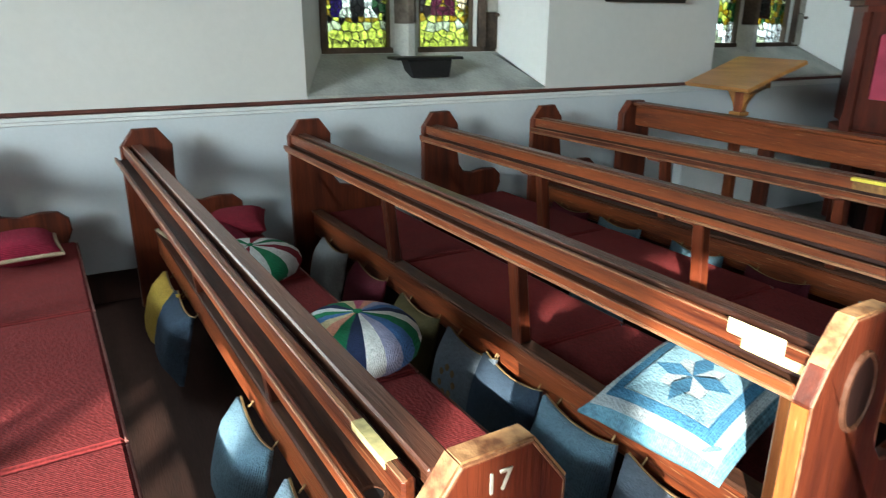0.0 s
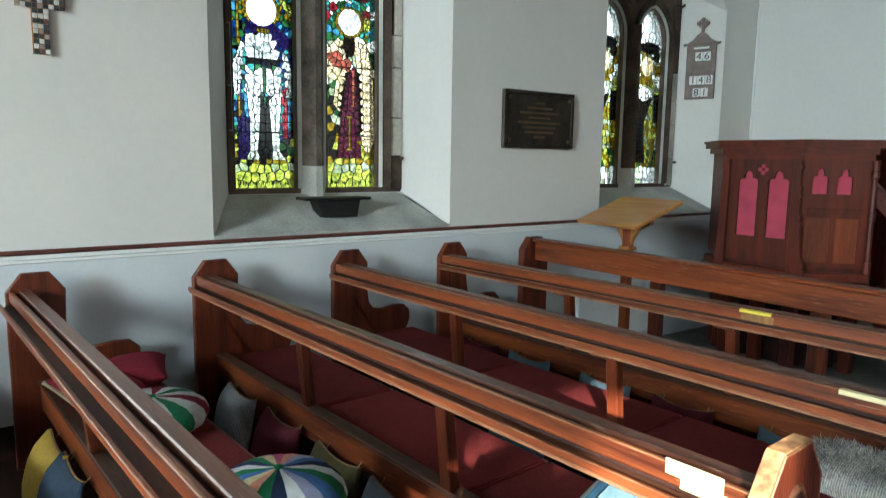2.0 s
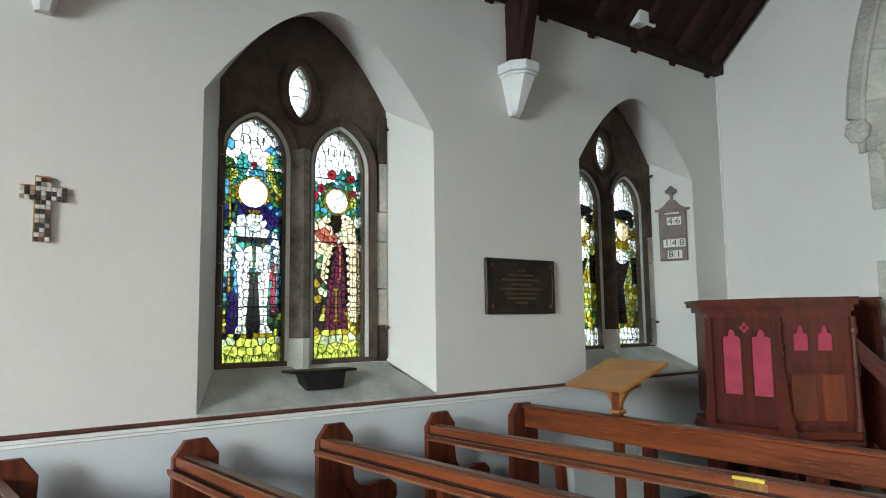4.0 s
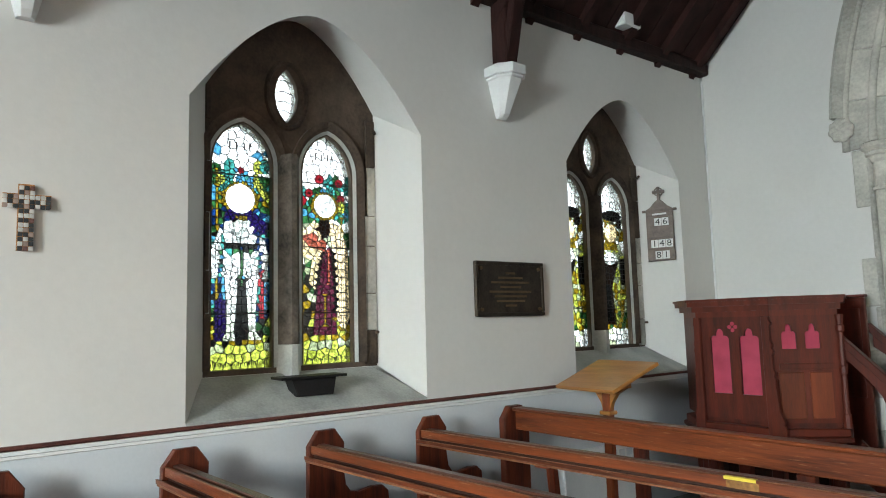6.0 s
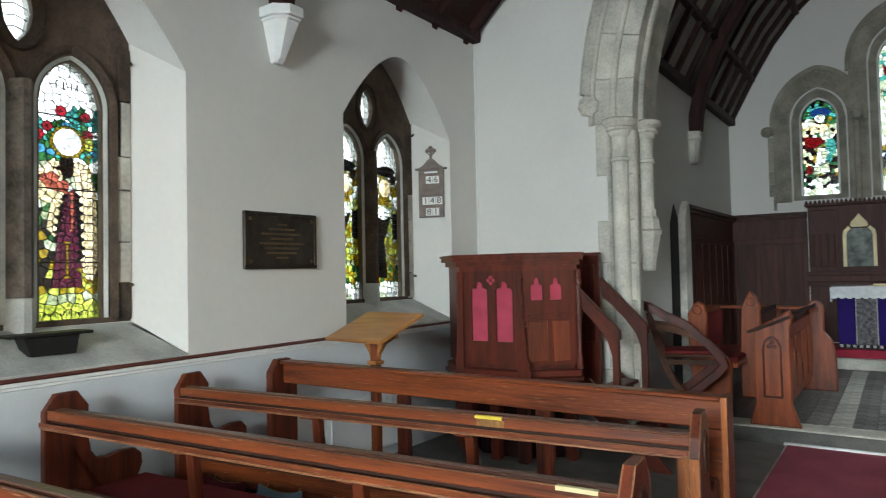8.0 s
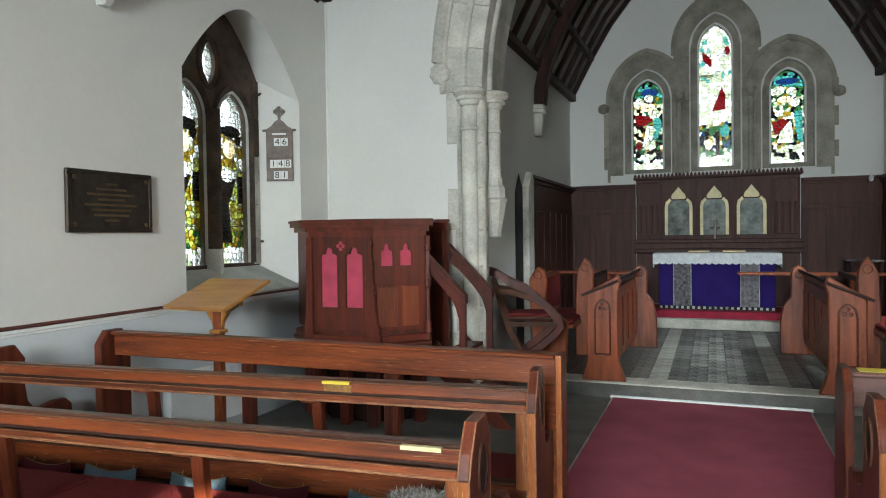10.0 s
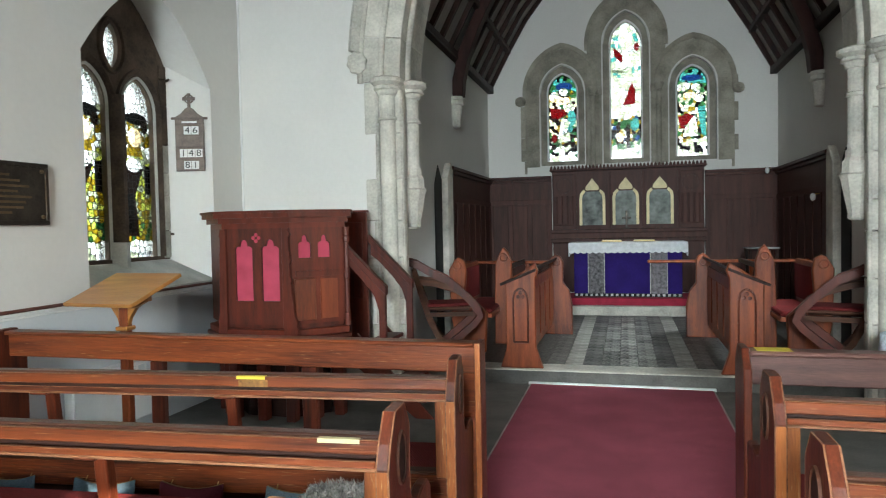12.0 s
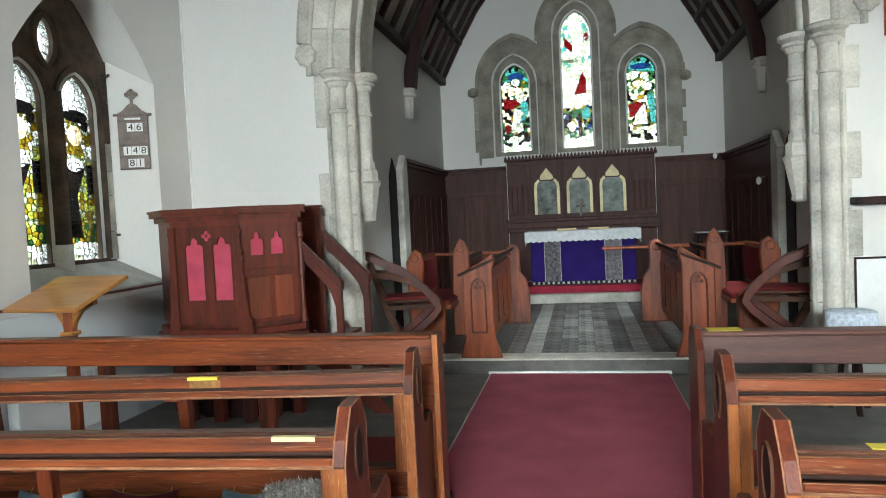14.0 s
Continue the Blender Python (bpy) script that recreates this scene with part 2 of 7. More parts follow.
def pierced(bm, us, lo, hi, holes, to, w0, w1=None, jambs=True):
    """A wall over us, from lo(u) to hi(u), with holes (u0, u1, lo, hi) right through."""
    us = sorted(set(round(u, 5) for u in us))

    def quad(*p):
        vs = [bm.verts.new(to(*q)) for q in p]
        try:
            bm.faces.new(vs)
        except ValueError:
            pass
    for a, b in zip(us, us[1:]):
        mid = (a + b) / 2
        cut = sorted([h for h in holes if h[0] <= mid <= h[1]], key=lambda h: h[2](mid))
        fs = [lo] + [f for h in cut for f in (h[2], h[3])] + [hi]
        for f, g in zip(fs[::2], fs[1::2]):
            quad((a, f(a), w0), (b, f(b), w0), (b, g(b), w0), (a, g(a), w0))
            if w1 is not None:
                quad((a, f(a), w1), (a, g(a), w1), (b, g(b), w1), (b, f(b), w1))
                if jambs or f is lo:
                    quad((a, f(a), w0), (a, f(a), w1), (b, f(b), w1), (b, f(b), w0))
                if jambs or g is hi:
                    quad((a, g(a), w0), (b, g(b), w0), (b, g(b), w1), (a, g(a), w1))
    if w1 is not None:
        ends = [(us[0], lo, hi), (us[-1], lo, hi)]
        if jambs:
            ends += [(u, h[2], h[3]) for h in holes for u in h[:2]]
        for u, f, g in ends:
            if g(u) - f(u) > 1e-4:
                quad((u, f(u), w0), (u, f(u), w1), (u, g(u), w1), (u, g(u), w0))
    bmesh.ops.remove_doubles(bm, verts=bm.verts, dist=1e-5)
    return bm


def outline(u0, u1, foot, top, n=20):
    return [(u0, foot)] + [(u, top(u)) for u in steps(u0, u1, n)] + [(u1, foot)]


flat = lambda z: (lambda u: z)

# ---- the nave walls ----
WEST, EAST, NORTH, SOUTH, TOP = -7.0, 6.67, -3.98, 3.98, 4.24
BAY = 3.2
FRONT = dict(u0=1.28, u1=2.935, foot=1.155, spring=3.04, apex=3.73)
BACK = dict(u0=1.50, u1=2.775, foot=1.375, spring=3.27, apex=3.86)


def splayed_wall(name, side, bays, label, FRONT=FRONT, BACK=BACK):
    """A plastered side wall with splayed window openings; side -1 north, 1 south."""
    bm = bmesh.new()
    x_in, x_mid, x_out = side * 3.98, side * 4.38, side * 4.75
    front, back, us = [], [], [WEST - 0.6, EAST]
    for k in bays:
        o = k * BAY
        f = arch(FRONT["u0"] + o, FRONT["u1"] + o, FRONT["spring"], FRONT["apex"])
        g = arch(BACK["u0"] + o, BACK["u1"] + o, BACK["spring"], BACK["apex"])
        front.append((FRONT["u0"] + o, FRONT["u1"] + o, flat(FRONT["foot"]), f))
        back.append((BACK["u0"] + o, BACK["u1"] + o, flat(BACK["foot"]), g))
        us += steps(FRONT["u0"] + o, FRONT["u1"] + o, 24)
    pierced(bm, us, flat(-0.1), flat(TOP + 0.25), front, YZ, x_in)
    us2 = [WEST - 0.6, EAST] + [u for h in back for u in steps(h[0], h[1], 24)]
    pierced(bm, us2, flat(-0.1), flat(TOP + 0.25), back, YZ, x_mid, x_out)
    for f, g in zip(front, back):
        p = outline(f[0], f[1], FRONT["foot"], f[3], 24)
        q = outline(g[0], g[1], BACK["foot"], g[3], 24)
        for i in range(len(p) - 1):
            bm.faces.new([bm.verts.new(c) for c in ((x_in, *p[i]), (x_in, *p[i + 1]), (x_mid, *q[i + 1]), (x_mid, *q[i]))])
    # end caps between the two skins
    for y in (WEST - 0.6, EAST):
        bm.faces.new([bm.verts.new(c) for c in ((x_in, y, -0.1), (x_mid, y, -0.1), (x_mid, y, TOP + 0.25), (x_in, y, TOP + 0.25))])
    bm.faces.new([bm.verts.new(c) for c in ((x_in, WEST - 0.6, TOP + 0.25), (x_mid, WEST - 0.6, TOP + 0.25), (x_mid, EAST, TOP + 0.25), (x_in, EAST, TOP + 0.25))])
    bmesh.ops.remove_doubles(bm, verts=bm.verts, dist=1e-5)
    return structure(name, bm, plaster, label, "wall")


splayed_wall("wall_north", -1, (-2, -1, 0, 1), "white plastered nave wall with splayed arched windows")
# south wall is unseen; its openings are shaped to trim the sun patches
splayed_wall("wall_south", 1, SOUTH_BAYS, "white plastered nave wall facing the sun", dict(FRONT, u0=1.2, u1=3.2, spring=3.30, apex=3.98), dict(u0=1.32, u1=3.02, foot=1.375, spring=3.25, apex=3.42))

# unseen obscured glass, added to diffuse sun, in two south windows, the chancel and the west window; daylight beyond
# the north and east windows
# unseen mullions, spaced to cut the sun into patches on the pews
for y, w in ((-3.95, 0.24), (-6.22, 0.09), (-5.82, 0.07)):
    structure("window_mullion", boxed(4.44, 4.56, y, y + w, 1.30, 4.15, bevel=0.01), stone, "stone mullion between two window lights", "mullion")
frosted = material("frosted_glass", (0.75, 0.77, 0.76), 0.6, bump=0.05)
frosted.node_tree.nodes["Principled BSDF"].inputs["Transmission Weight"].default_value = 0.5
for k in (0, 1):
    y = 2.1 + BAY * k
    structure("window_pane", boxed(4.42, 4.43, y - 0.70, y + 0.70, 1.3, 3.95, bevel=0), frosted, "obscured glass pane", "window")
structure("window_pane", boxed(2.70, 2.71, 7.75, 8.85, 2.25, 4.05, bevel=0), frosted, "obscured glass pane", "window")
structure("window_pane", boxed(-1.25, 1.25, WEST - 0.3, WEST - 0.29, 2.1, 4.9, bevel=0), frosted, "obscured glass pane", "window")


def glow(name, color, strength):
    m = bpy.data.materials.new(name)
    m.use_nodes = True
    nt = m.node_tree
    b = nt.nodes["Principled BSDF"]
    tc, sp, rp = nt.nodes.new("ShaderNodeTexCoord"), nt.nodes.new("ShaderNodeSeparateXYZ"), nt.nodes.new("ShaderNodeValToRGB")
    ns = nt.nodes.new("ShaderNodeTexNoise")
    ns.inputs["Scale"].default_value = 1.5
    nt.links.new(tc.outputs["Object"], sp.inputs[0])
    nt.links.new(tc.outputs["Object"], ns.inputs[0])
    ad = nt.nodes.new("ShaderNodeMath")
    ad.operation = "MULTIPLY_ADD"
    ad.inputs[1].default_value = 0.1
    nt.links.new(sp.outputs["Z"], ad.inputs[0])
    nt.links.new(ns.outputs[0], ad.inputs[2])
    rp.color_ramp.elements[0].position, rp.color_ramp.elements[1].position = 0.45, 0.75
    rp.color_ramp.elements[0].color = (0.45, 0.52, 0.30, 1)
    rp.color_ramp.elements[1].color = (*color, 1)
    nt.links.new(ad.outputs[0], rp.inputs[0])
    b.inputs["Base Color"].default_value = (0, 0, 0, 1)
    nt.links.new(rp.outputs[0], b.inputs["Emission Color"])
    b.inputs["Emission Strength"].default_value = strength
    return m


bright_sky = glow("hazy_daylight", (0.95, 1.0, 1.0), 1.55)
structure("backdrop", boxed(-9.1, -9.0, -6, 22, -1, 12, bevel=0), bright_sky, "bright hazy sky over pale greenery outside", "backdrop")
structure("backdrop", boxed(-9, 9, 20.0, 20.1, -1, 16, bevel=0), bright_sky, "bright hazy sky over pale greenery outside", "backdrop")
structure("ground", boxed(-60, 60, -60, 60, -0.4, -0.2, bevel=0), material("churchyard_grass", (0.06, 0.09, 0.03), 0.9, var=0.3, scale=2), "churchyard grass outside", "ground")

# sloping stone sills
for k in (0, 1):
    o = k * BAY
    bm = bmesh.new()
    prism(bm, [(NORTH + 0.004, 1.159), (-4.36, 1.372), (-4.38, 1.372), (-4.38, 1.10), (NORTH + 0.004, 1.10)], 1.285 + o, 2.93 + o,
          lambda u, v, w, o=o: (u, w + (2.1 + o - w) * min(1.0, (NORTH - u) / 0.4) * 0.26, v))
    structure("window_sill", bm, sill_stone, "grey sloping stone window sill", "sill")

# west wall with a wide window, east wall of the nave with the chancel arch
gable = lambda x: TOP + 0.25 + (4.2 - abs(x)) * 0.95
bm = bmesh.new()
pierced(bm, [-4.75, -4.2, 4.2, 4.75] + steps(-1.2, 1.2, 16) + [0], flat(-0.1), lambda x: max(gable(x), TOP), [(-1.2, 1.2, flat(2.2), lancet(-1.2, 1.2, 3.4, 4.8))], XZ, WEST, WEST - 0.6)
structure("wall_west", bm, plaster, "white plastered west gable wall", "wall")
SPRING, HALF = 3.1, 1.93
ARCH_X = -0.1
arch_top = lancet(-2.4, 2.2, SPRING, SPRING + 3.6)
bm = bmesh.new()
pierced(bm, [-4.75, -4.2, 4.2, 4.75] + steps(-2.4, 2.2, 40), flat(-0.1), lambda x: max(gable(x), TOP), [(-2.4, 2.2, flat(-0.1), arch_top)], XZ, EAST, EAST + 0.7)
structure("wall_east", bm, plaster, "white plastered wall round the chancel arch", "wall")

# floors
bm = boxed(-4.75, 4.75, WEST - 0.6, 7.1, -0.12, 0.0, bevel=0)
structure("floor", bm, floor_stone, "grey stone nave floor", "floor")
for x0, x1 in ((-3.98, -0.78), (0.52, 3.98)):
    bm = boxed(x0, x1, -2.0, 3.9, 0.002, 0.10, bevel=0.006)
    structure("pew_platform", bm, floor_wood, "dark boarded platform under the pews", "platform")
bm = boxed(-0.97, 0.77, -2.0, 7.085, 0.002, 0.014, bevel=0.004)
structure("carpet", bm, carpet_mat, "dark red carpet runner along the aisle", "carpet")
bm = boxed(-1.0, 0.80, 7.06, 7.10, 0.002, 0.03, bevel=0.004)
structure("carpet_edging", bm, white_paint, "white metal edging strip at the carpet end", "trim")

# pale woven binding down both sides of the carpet
binding = woven("carpet_binding", (0.46, 0.38, 0.36), period=300, var=0.2)
for x in (-0.985, 0.771):
    structure("carpet_binding", boxed(x, x + 0.014, 3.6, 7.055, 0.002, 0.013, bevel=0.002), binding, "pale bound edge of the carpet runner", "trim")

# skirting and dado rail on the north wall
bm = bmesh.new()
box(bm, NORTH + 0.001, NORTH + 0.022, WEST, 3.9, 0.10, 0.27, 0.004)
structure("baseboard", bm, dark_wood, "dark wooden skirting board", "baseboard")
bm = bmesh.new()
prism(bm, [(0.0, 1.122), (0.022, 1.122), (0.03, 1.130), (0.022, 1.144), (0.0, 1.144)], WEST, EAST - 0.002, lambda u, v, w: (NORTH + 0.001 + u, w, v))
structure("dado_rail", bm, rail_paint, "dark red-brown dado rail", "trim")
bm = bmesh.new()
prism(bm, [(0.0, 1.075), (0.012, 1.08), (0.012, 1.095), (0.02, 1.10), (0.02, 1.119), (0.0, 1.119)], WEST, EAST - 0.002, lambda u, v, w: (NORTH + 0.001 + u, w, v))
structure("dado_bead", bm, white_paint, "white moulded bead under the rail", "trim")
bm = boxed(NORTH + 0.001, NORTH + 0.006, WEST, EAST - 0.002, 0.0, 1.076, bevel=0)
structure("dado", bm, dado_paint, "pale blue-white painted boarded dado", "wall")

# ---- pews ----
PEW_L = 3.105
END_T = 0.042


def rod(bm, a, b, r, n=8):
    a, b = Vector(a), Vector(b)
    d = b - a
    q = d.to_track_quat("Z", "Y").to_matrix().to_4x4()
    bmesh.ops.create_cone(bm, cap_ends=True, segments=n, radius1=r, radius2=r, depth=d.length, matrix=Matrix.Translation((a + b) / 2) @ q)
    return bm


def end_outline(plain=False, wide=False):
    up = [(-0.125, 0.0), (-0.125, 0.955), (-0.06, 1.042), (0.06, 1.042), (0.125, 0.955), (0.12, 0.80)]
    if plain:
        return up[:-1] + [(0.125, 0.0)]
    arm = [(0.135, 0.70), (0.17, 0.655), (0.24, 0.64), (0.33, 0.655), (0.41, 0.65), (0.455, 0.61), (0.46, 0.55), (0.43, 0.48), (0.42, 0.30), (0.44, 0.06), (0.46, 0.0)]
    return ([(-0.157, 0.0), (-0.157, 0.885)] + up[1:] if wide else up) + arm


def pew(label, posts, cushions, group, at, turn, mirrored=False, ringed=True, shift=(0, 0, 0), worn=False):
    """A bench: x runs from its wall end to its aisle end, y towards the chancel."""
    p = thing("pew", label, "pew", group, at, turn)
    z0 = 0.10
    for n, x in enumerate((0.0, PEW_L - END_T)):
        aisle = (n == 1) != mirrored
        bm = bmesh.new()
        prism(bm, [(u, v + (z0 if v < 0.01 else 0.012)) for u, v in end_outline(False, aisle)], x, x + END_T, YZ, 0.006)
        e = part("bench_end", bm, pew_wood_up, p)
        if aisle:
            e.location = shift
        bm = bmesh.new()
        pts = end_outline()[1:6]
        for (a, b), (c, d) in zip(pts[:-1], pts[1:-1]):
            t = Vector((c - a, d - b)).normalized()
            nn = Vector((-t.y, t.x)) * 0.004
            prism(bm, [(a + nn.x, b + nn.y + 0.012), (c + nn.x, d + nn.y + 0.012), (c - nn.x, d - nn.y + 0.012), (a - nn.x, b - nn.y + 0.012)], x + 0.003, x + END_T - 0.003, YZ)
        if aisle and worn:
            part("worn_edge", bm, worn_wood, e, "worn pale varnish on the edge")
        if aisle:
            part("worn_face", boxed(x + 0.004, x + END_T - 0.004, -0.1595, -0.1565, 0.16, 0.890, bevel=0), bright_pine, e, "varnish worn to pale orange on the narrow face")
            # varnish rubbed through along both arrises of the end
            bm = bmesh.new()
            run = [(-0.157, 0.25), (-0.157, 0.885)] + end_outline()[1:6] + [(0.122, 0.72)]
            for xe in (x + 0.002, x + END_T - 0.002):
                for (a, b), (c, d) in zip(run, run[1:]):
                    rod(bm, (xe, a * 0.975, b + 0.009), (xe, c * 0.975, d + 0.009), 0.0034, 6)
            part("rubbed_edge", bm, rubbed_wood, e, "varnish rubbed pale along the arris")
        if aisle and ringed:
            xf = x + END_T if not mirrored else x
            s = 1 if not mirrored else -1
            bm = bmesh.new()
            ring = []
            for i in range(20):
                a = math.tau * i / 20
                ring.append((Vector((xf, 0.0 + 0.052 * math.cos(a), 0.885 + 0.085 * math.sin(a))), Vector((0, math.cos(a), math.sin(a))), Vector((s, 0, 0))))
            ring.append(ring[0])
            sweep(bm, ring, [(-0.008, -0.002), (0.008, -0.002), (0.004, 0.008), (-0.004, 0.008)])
            part("carved_ring", bm, ledge_wood, e)
            # flat dark disc paints the shade inside the round recess
            bm = bmesh.new()
            prism(bm, [(0.046 * math.cos(math.tau * i / 20), 0.885 + 0.078 * math.sin(math.tau * i / 20)) for i in range(20)], xf - 0.001 * s, xf + 0.003 * s, YZ)
            part("dark_boss", bm, dark_wood, e)
    a, b = END_T + 0.001, PEW_L - END_T - 0.001
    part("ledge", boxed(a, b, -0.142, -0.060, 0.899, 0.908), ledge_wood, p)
    lip = part("ledge_lip", boxed(a, b, -0.158, -0.1425, 0.898, 0.922, bevel=0.004), pew_wood, p, "worn rounded lip")
    part("rubbed_edge", boxed(a, b, -0.1583, -0.153, 0.9206, 0.9232, bevel=0.0008), rubbed_wood, lip, "varnish rubbed pale")
    part("lip_bead", boxed(a, b, -0.152, -0.142, 0.886, 0.8975, bevel=0.003), rubbed_wood, lip, "pale rubbed bead")
    board = part("back_board", boxed(a, b, -0.113, -0.090, 0.926, 0.974, bevel=0.005), pew_wood, p)
    part("rubbed_edge", boxed(a, b, -0.1133, -0.105, 0.9726, 0.9750, bevel=0.0008), rubbed_wood, board, "varnish rubbed pale")
    # dark oak strip put in for the shade in the gap under the board
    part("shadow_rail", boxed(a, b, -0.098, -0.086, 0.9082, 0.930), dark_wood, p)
    part("top_rail", boxed(a, b, -0.072, -0.022, 0.944, 0.978, bevel=0.004), polished_top, p, "rubbed and polished flat top")
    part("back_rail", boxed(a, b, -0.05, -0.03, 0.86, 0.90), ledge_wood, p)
    xi = a + 0.001 if mirrored else b - 0.056
    part("inner_post", boxed(xi, xi + 0.055, -0.10, -0.04, 0.5325, 0.8855, bevel=0.005), bright_pine, p)
    part("seat_rail", boxed(a, b, -0.010, 0.020, 0.385, 0.515, bevel=0.006), pew_wood, p)
    part("seat_rail_cap", boxed(a, b, -0.020, 0.045, 0.516, 0.532, bevel=0.005), ledge_wood, p)
    part("seat", boxed(a, b, 0.021, 0.455, 0.425, 0.455, bevel=0.006), pew_wood, p)
    part("seat_front", boxed(a, b, 0.40, 0.42, 0.32, 0.424), pew_wood, p)
    for x in posts:
        bm = bmesh.new()
        prism(bm, [(-0.016, 0.533), (0.030, 0.533), (-0.010, 0.897), (-0.055, 0.897)], x - 0.026, x + 0.026, YZ, 0.004)
        box(bm, x - 0.045, x + 0.045, -0.13, -0.03, 0.870, 0.8975, 0.006)
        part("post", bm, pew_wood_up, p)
    n = cushions
    w = (b - a - 0.02) / n
    for i in range(n):
        bm = boxed(a + 0.01 + i * w + 0.004, a + 0.01 + (i + 1) * w - 0.004, 0.062, 0.47, 0.456, 0.510, bevel=0.016)
        c = part("seat_cushion", bm, red_cloth, p, "dark red ribbed seat cushion")
        bm = bmesh.new()
        rod(bm, (a + 0.02 + i * w, 0.468, 0.498), (a + (i + 1) * w, 0.468, 0.498), 0.005)
        part("piping", bm, piping_mat, c)
    return p


piping_mat = material("faded_piping", (0.26, 0.10, 0.085), 0.9, var=0.2, bump=0.1)
LEFT = -3.85
# name: wall-end y, aisle-end y
ROWS = {"back": (-0.47, -0.25), "a": (0.385, 0.62), "b": (1.235, 1.47), "c": (2.06, 2.30), "d": (2.85, 3.15)}
PEWS = {}
for k, (ya, yb) in ROWS.items():
    PEWS[k] = pew("varnished pine pew with red seat cushions, worn aisle end", (1.06, 2.02), 3, "north pews", (LEFT, ya, 0), math.degrees(math.atan2(yb - ya, PEW_L)), False, k != "a", {"a": (0.025, 0, -0.030)}.get(k, (0, 0, 0)), k in "ab")
for x0, ya in ((0.462, 2.21), (0.488, 3.03)):
    pew("varnished pine pew on the far side of the aisle", (1.03, 1.98), 3, "south pews", (x0, ya, 0), 0.0, True)


def front_desk(label, at, mirrored=False, wood=pew_wood):
    d = thing("open_bench", label, "pew", "pew fronts", at)
    xw, xa = (0.0, PEW_L) if not mirrored else (PEW_L, 0.0)
    s = 1 if not mirrored else -1
    bm = bmesh.new()
    prism(bm, [(u, v + (0.10 if v < 0.01 else 0.012)) for u, v in end_outline(True)], xw, xw + 0.065 * s, YZ, 0.008)
    part("bench_end", bm, pew_wood_up, d)
    bm = bmesh.new()
    if mirrored:
        prism(bm, [(u, v + (0.10 if v < 0.01 else 0.02)) for u, v in end_outline(True)], xa - 0.036 * s, xa, YZ, 0.006)
    else:
        box(bm, xa - 0.034, xa, -0.06, 0.06, 0.10, 1.05, 0.005)
    part("end_post", bm, pew_wood_up, d)
    a, b = sorted((xw + 0.066 * s, xa - (0.037 if mirrored else 0.035) * s))
    if not mirrored:
        part("inner_post", boxed(b - 0.11, b, -0.019, 0.03, 0.10, 0.884, bevel=0.005), pew_wood, d)
        part("worn_face", boxed(xa - 0.030, xa - 0.004, -0.0625, -0.0595, 0.16, 1.045, bevel=0), bright_pine, d, "varnish worn to pale orange on the narrow face")
    part("cap", boxed(a, b, -0.055, 0.055, 1.022, 1.045, bevel=0.008), wood, d)
    part("front_board", boxed(a, b, -0.02, 0.01, 0.885, 1.021, bevel=0.006), wood, d)
    part("lower_rail", boxed(a, b, -0.015, 0.015, 0.28, 0.36, bevel=0.006), wood, d)
    part("foot_rail", boxed(a, b, -0.03, 0.03, 0.10, 0.18, bevel=0.006), wood, d)
    for x in (1.15, 2.13):
        x = x if not mirrored else PEW_L - x
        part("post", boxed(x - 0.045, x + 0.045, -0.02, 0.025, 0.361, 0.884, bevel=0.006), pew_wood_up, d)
    return d


front_desk("open varnished pew front with square end post", (LEFT, 3.60, 0))
front_desk("dark stained open pew front across the aisle", (0.475, 3.58, 0), True, stained_pine)

# ---- nave roof ----
PITCH = 0.95
roof_z = lambda x: TOP + 0.05 + (3.98 - abs(x)) * PITCH
bm = bmesh.new()
for s in (-1, 1):
    pts = [(s * 4.7, roof_z(4.7)), (0, roof_z(0)), (0, roof_z(0) + 0.15), (s * 4.7, roof_z(4.7) + 0.15)]
    prism(bm, pts, WEST - 0.6, EAST + 0.7, XZ)
    # close-set boards run up the slope
    for i in range(46):
        y = WEST + 0.1 + i * 0.298
        prism(bm, [(s * 4.1, roof_z(4.1) - 0.012), (0.02 * s, roof_z(0.02) - 0.012), (0.02 * s, roof_z(0.02) + 0.01), (s * 4.1, roof_z(4.1) + 0.01)], y + 0.004, y + 0.29, XZ)
    for i in range(23):
        y = WEST + 0.25 + i * 0.6
        prism(bm, [(s * 4.0, roof_z(4.0) - 0.11), (0.05 * s, roof_z(0.05) - 0.11), (0.05 * s, roof_z(0.05)), (s * 4.0, roof_z(4.0))], y, y + 0.085, XZ)
tagged(link("ceiling", bm, roof_wood, None), "dark red-brown boarded timber roof with rafters", "ceiling", kind="structure")
for s in (-1, 1):
    bm = boxed(s * 3.975 - 0.10, s * 3.975 + 0.10, WEST, EAST - 0.003, TOP - 0.02, TOP + 0.10, bevel=0.012)
    structure("wall_plate", bm, dark_wood, "dark timber wall plate under the rafters", "beam")
bm = boxed(-3.90, -3.76, 5.12, 5.36, TOP + 0.13, TOP + 0.27, bevel=0.01)
lamp_box = tagged(link("flood_lamp", bm, white_paint, None), "small white flood lamp box on the wall plate", "lamp")


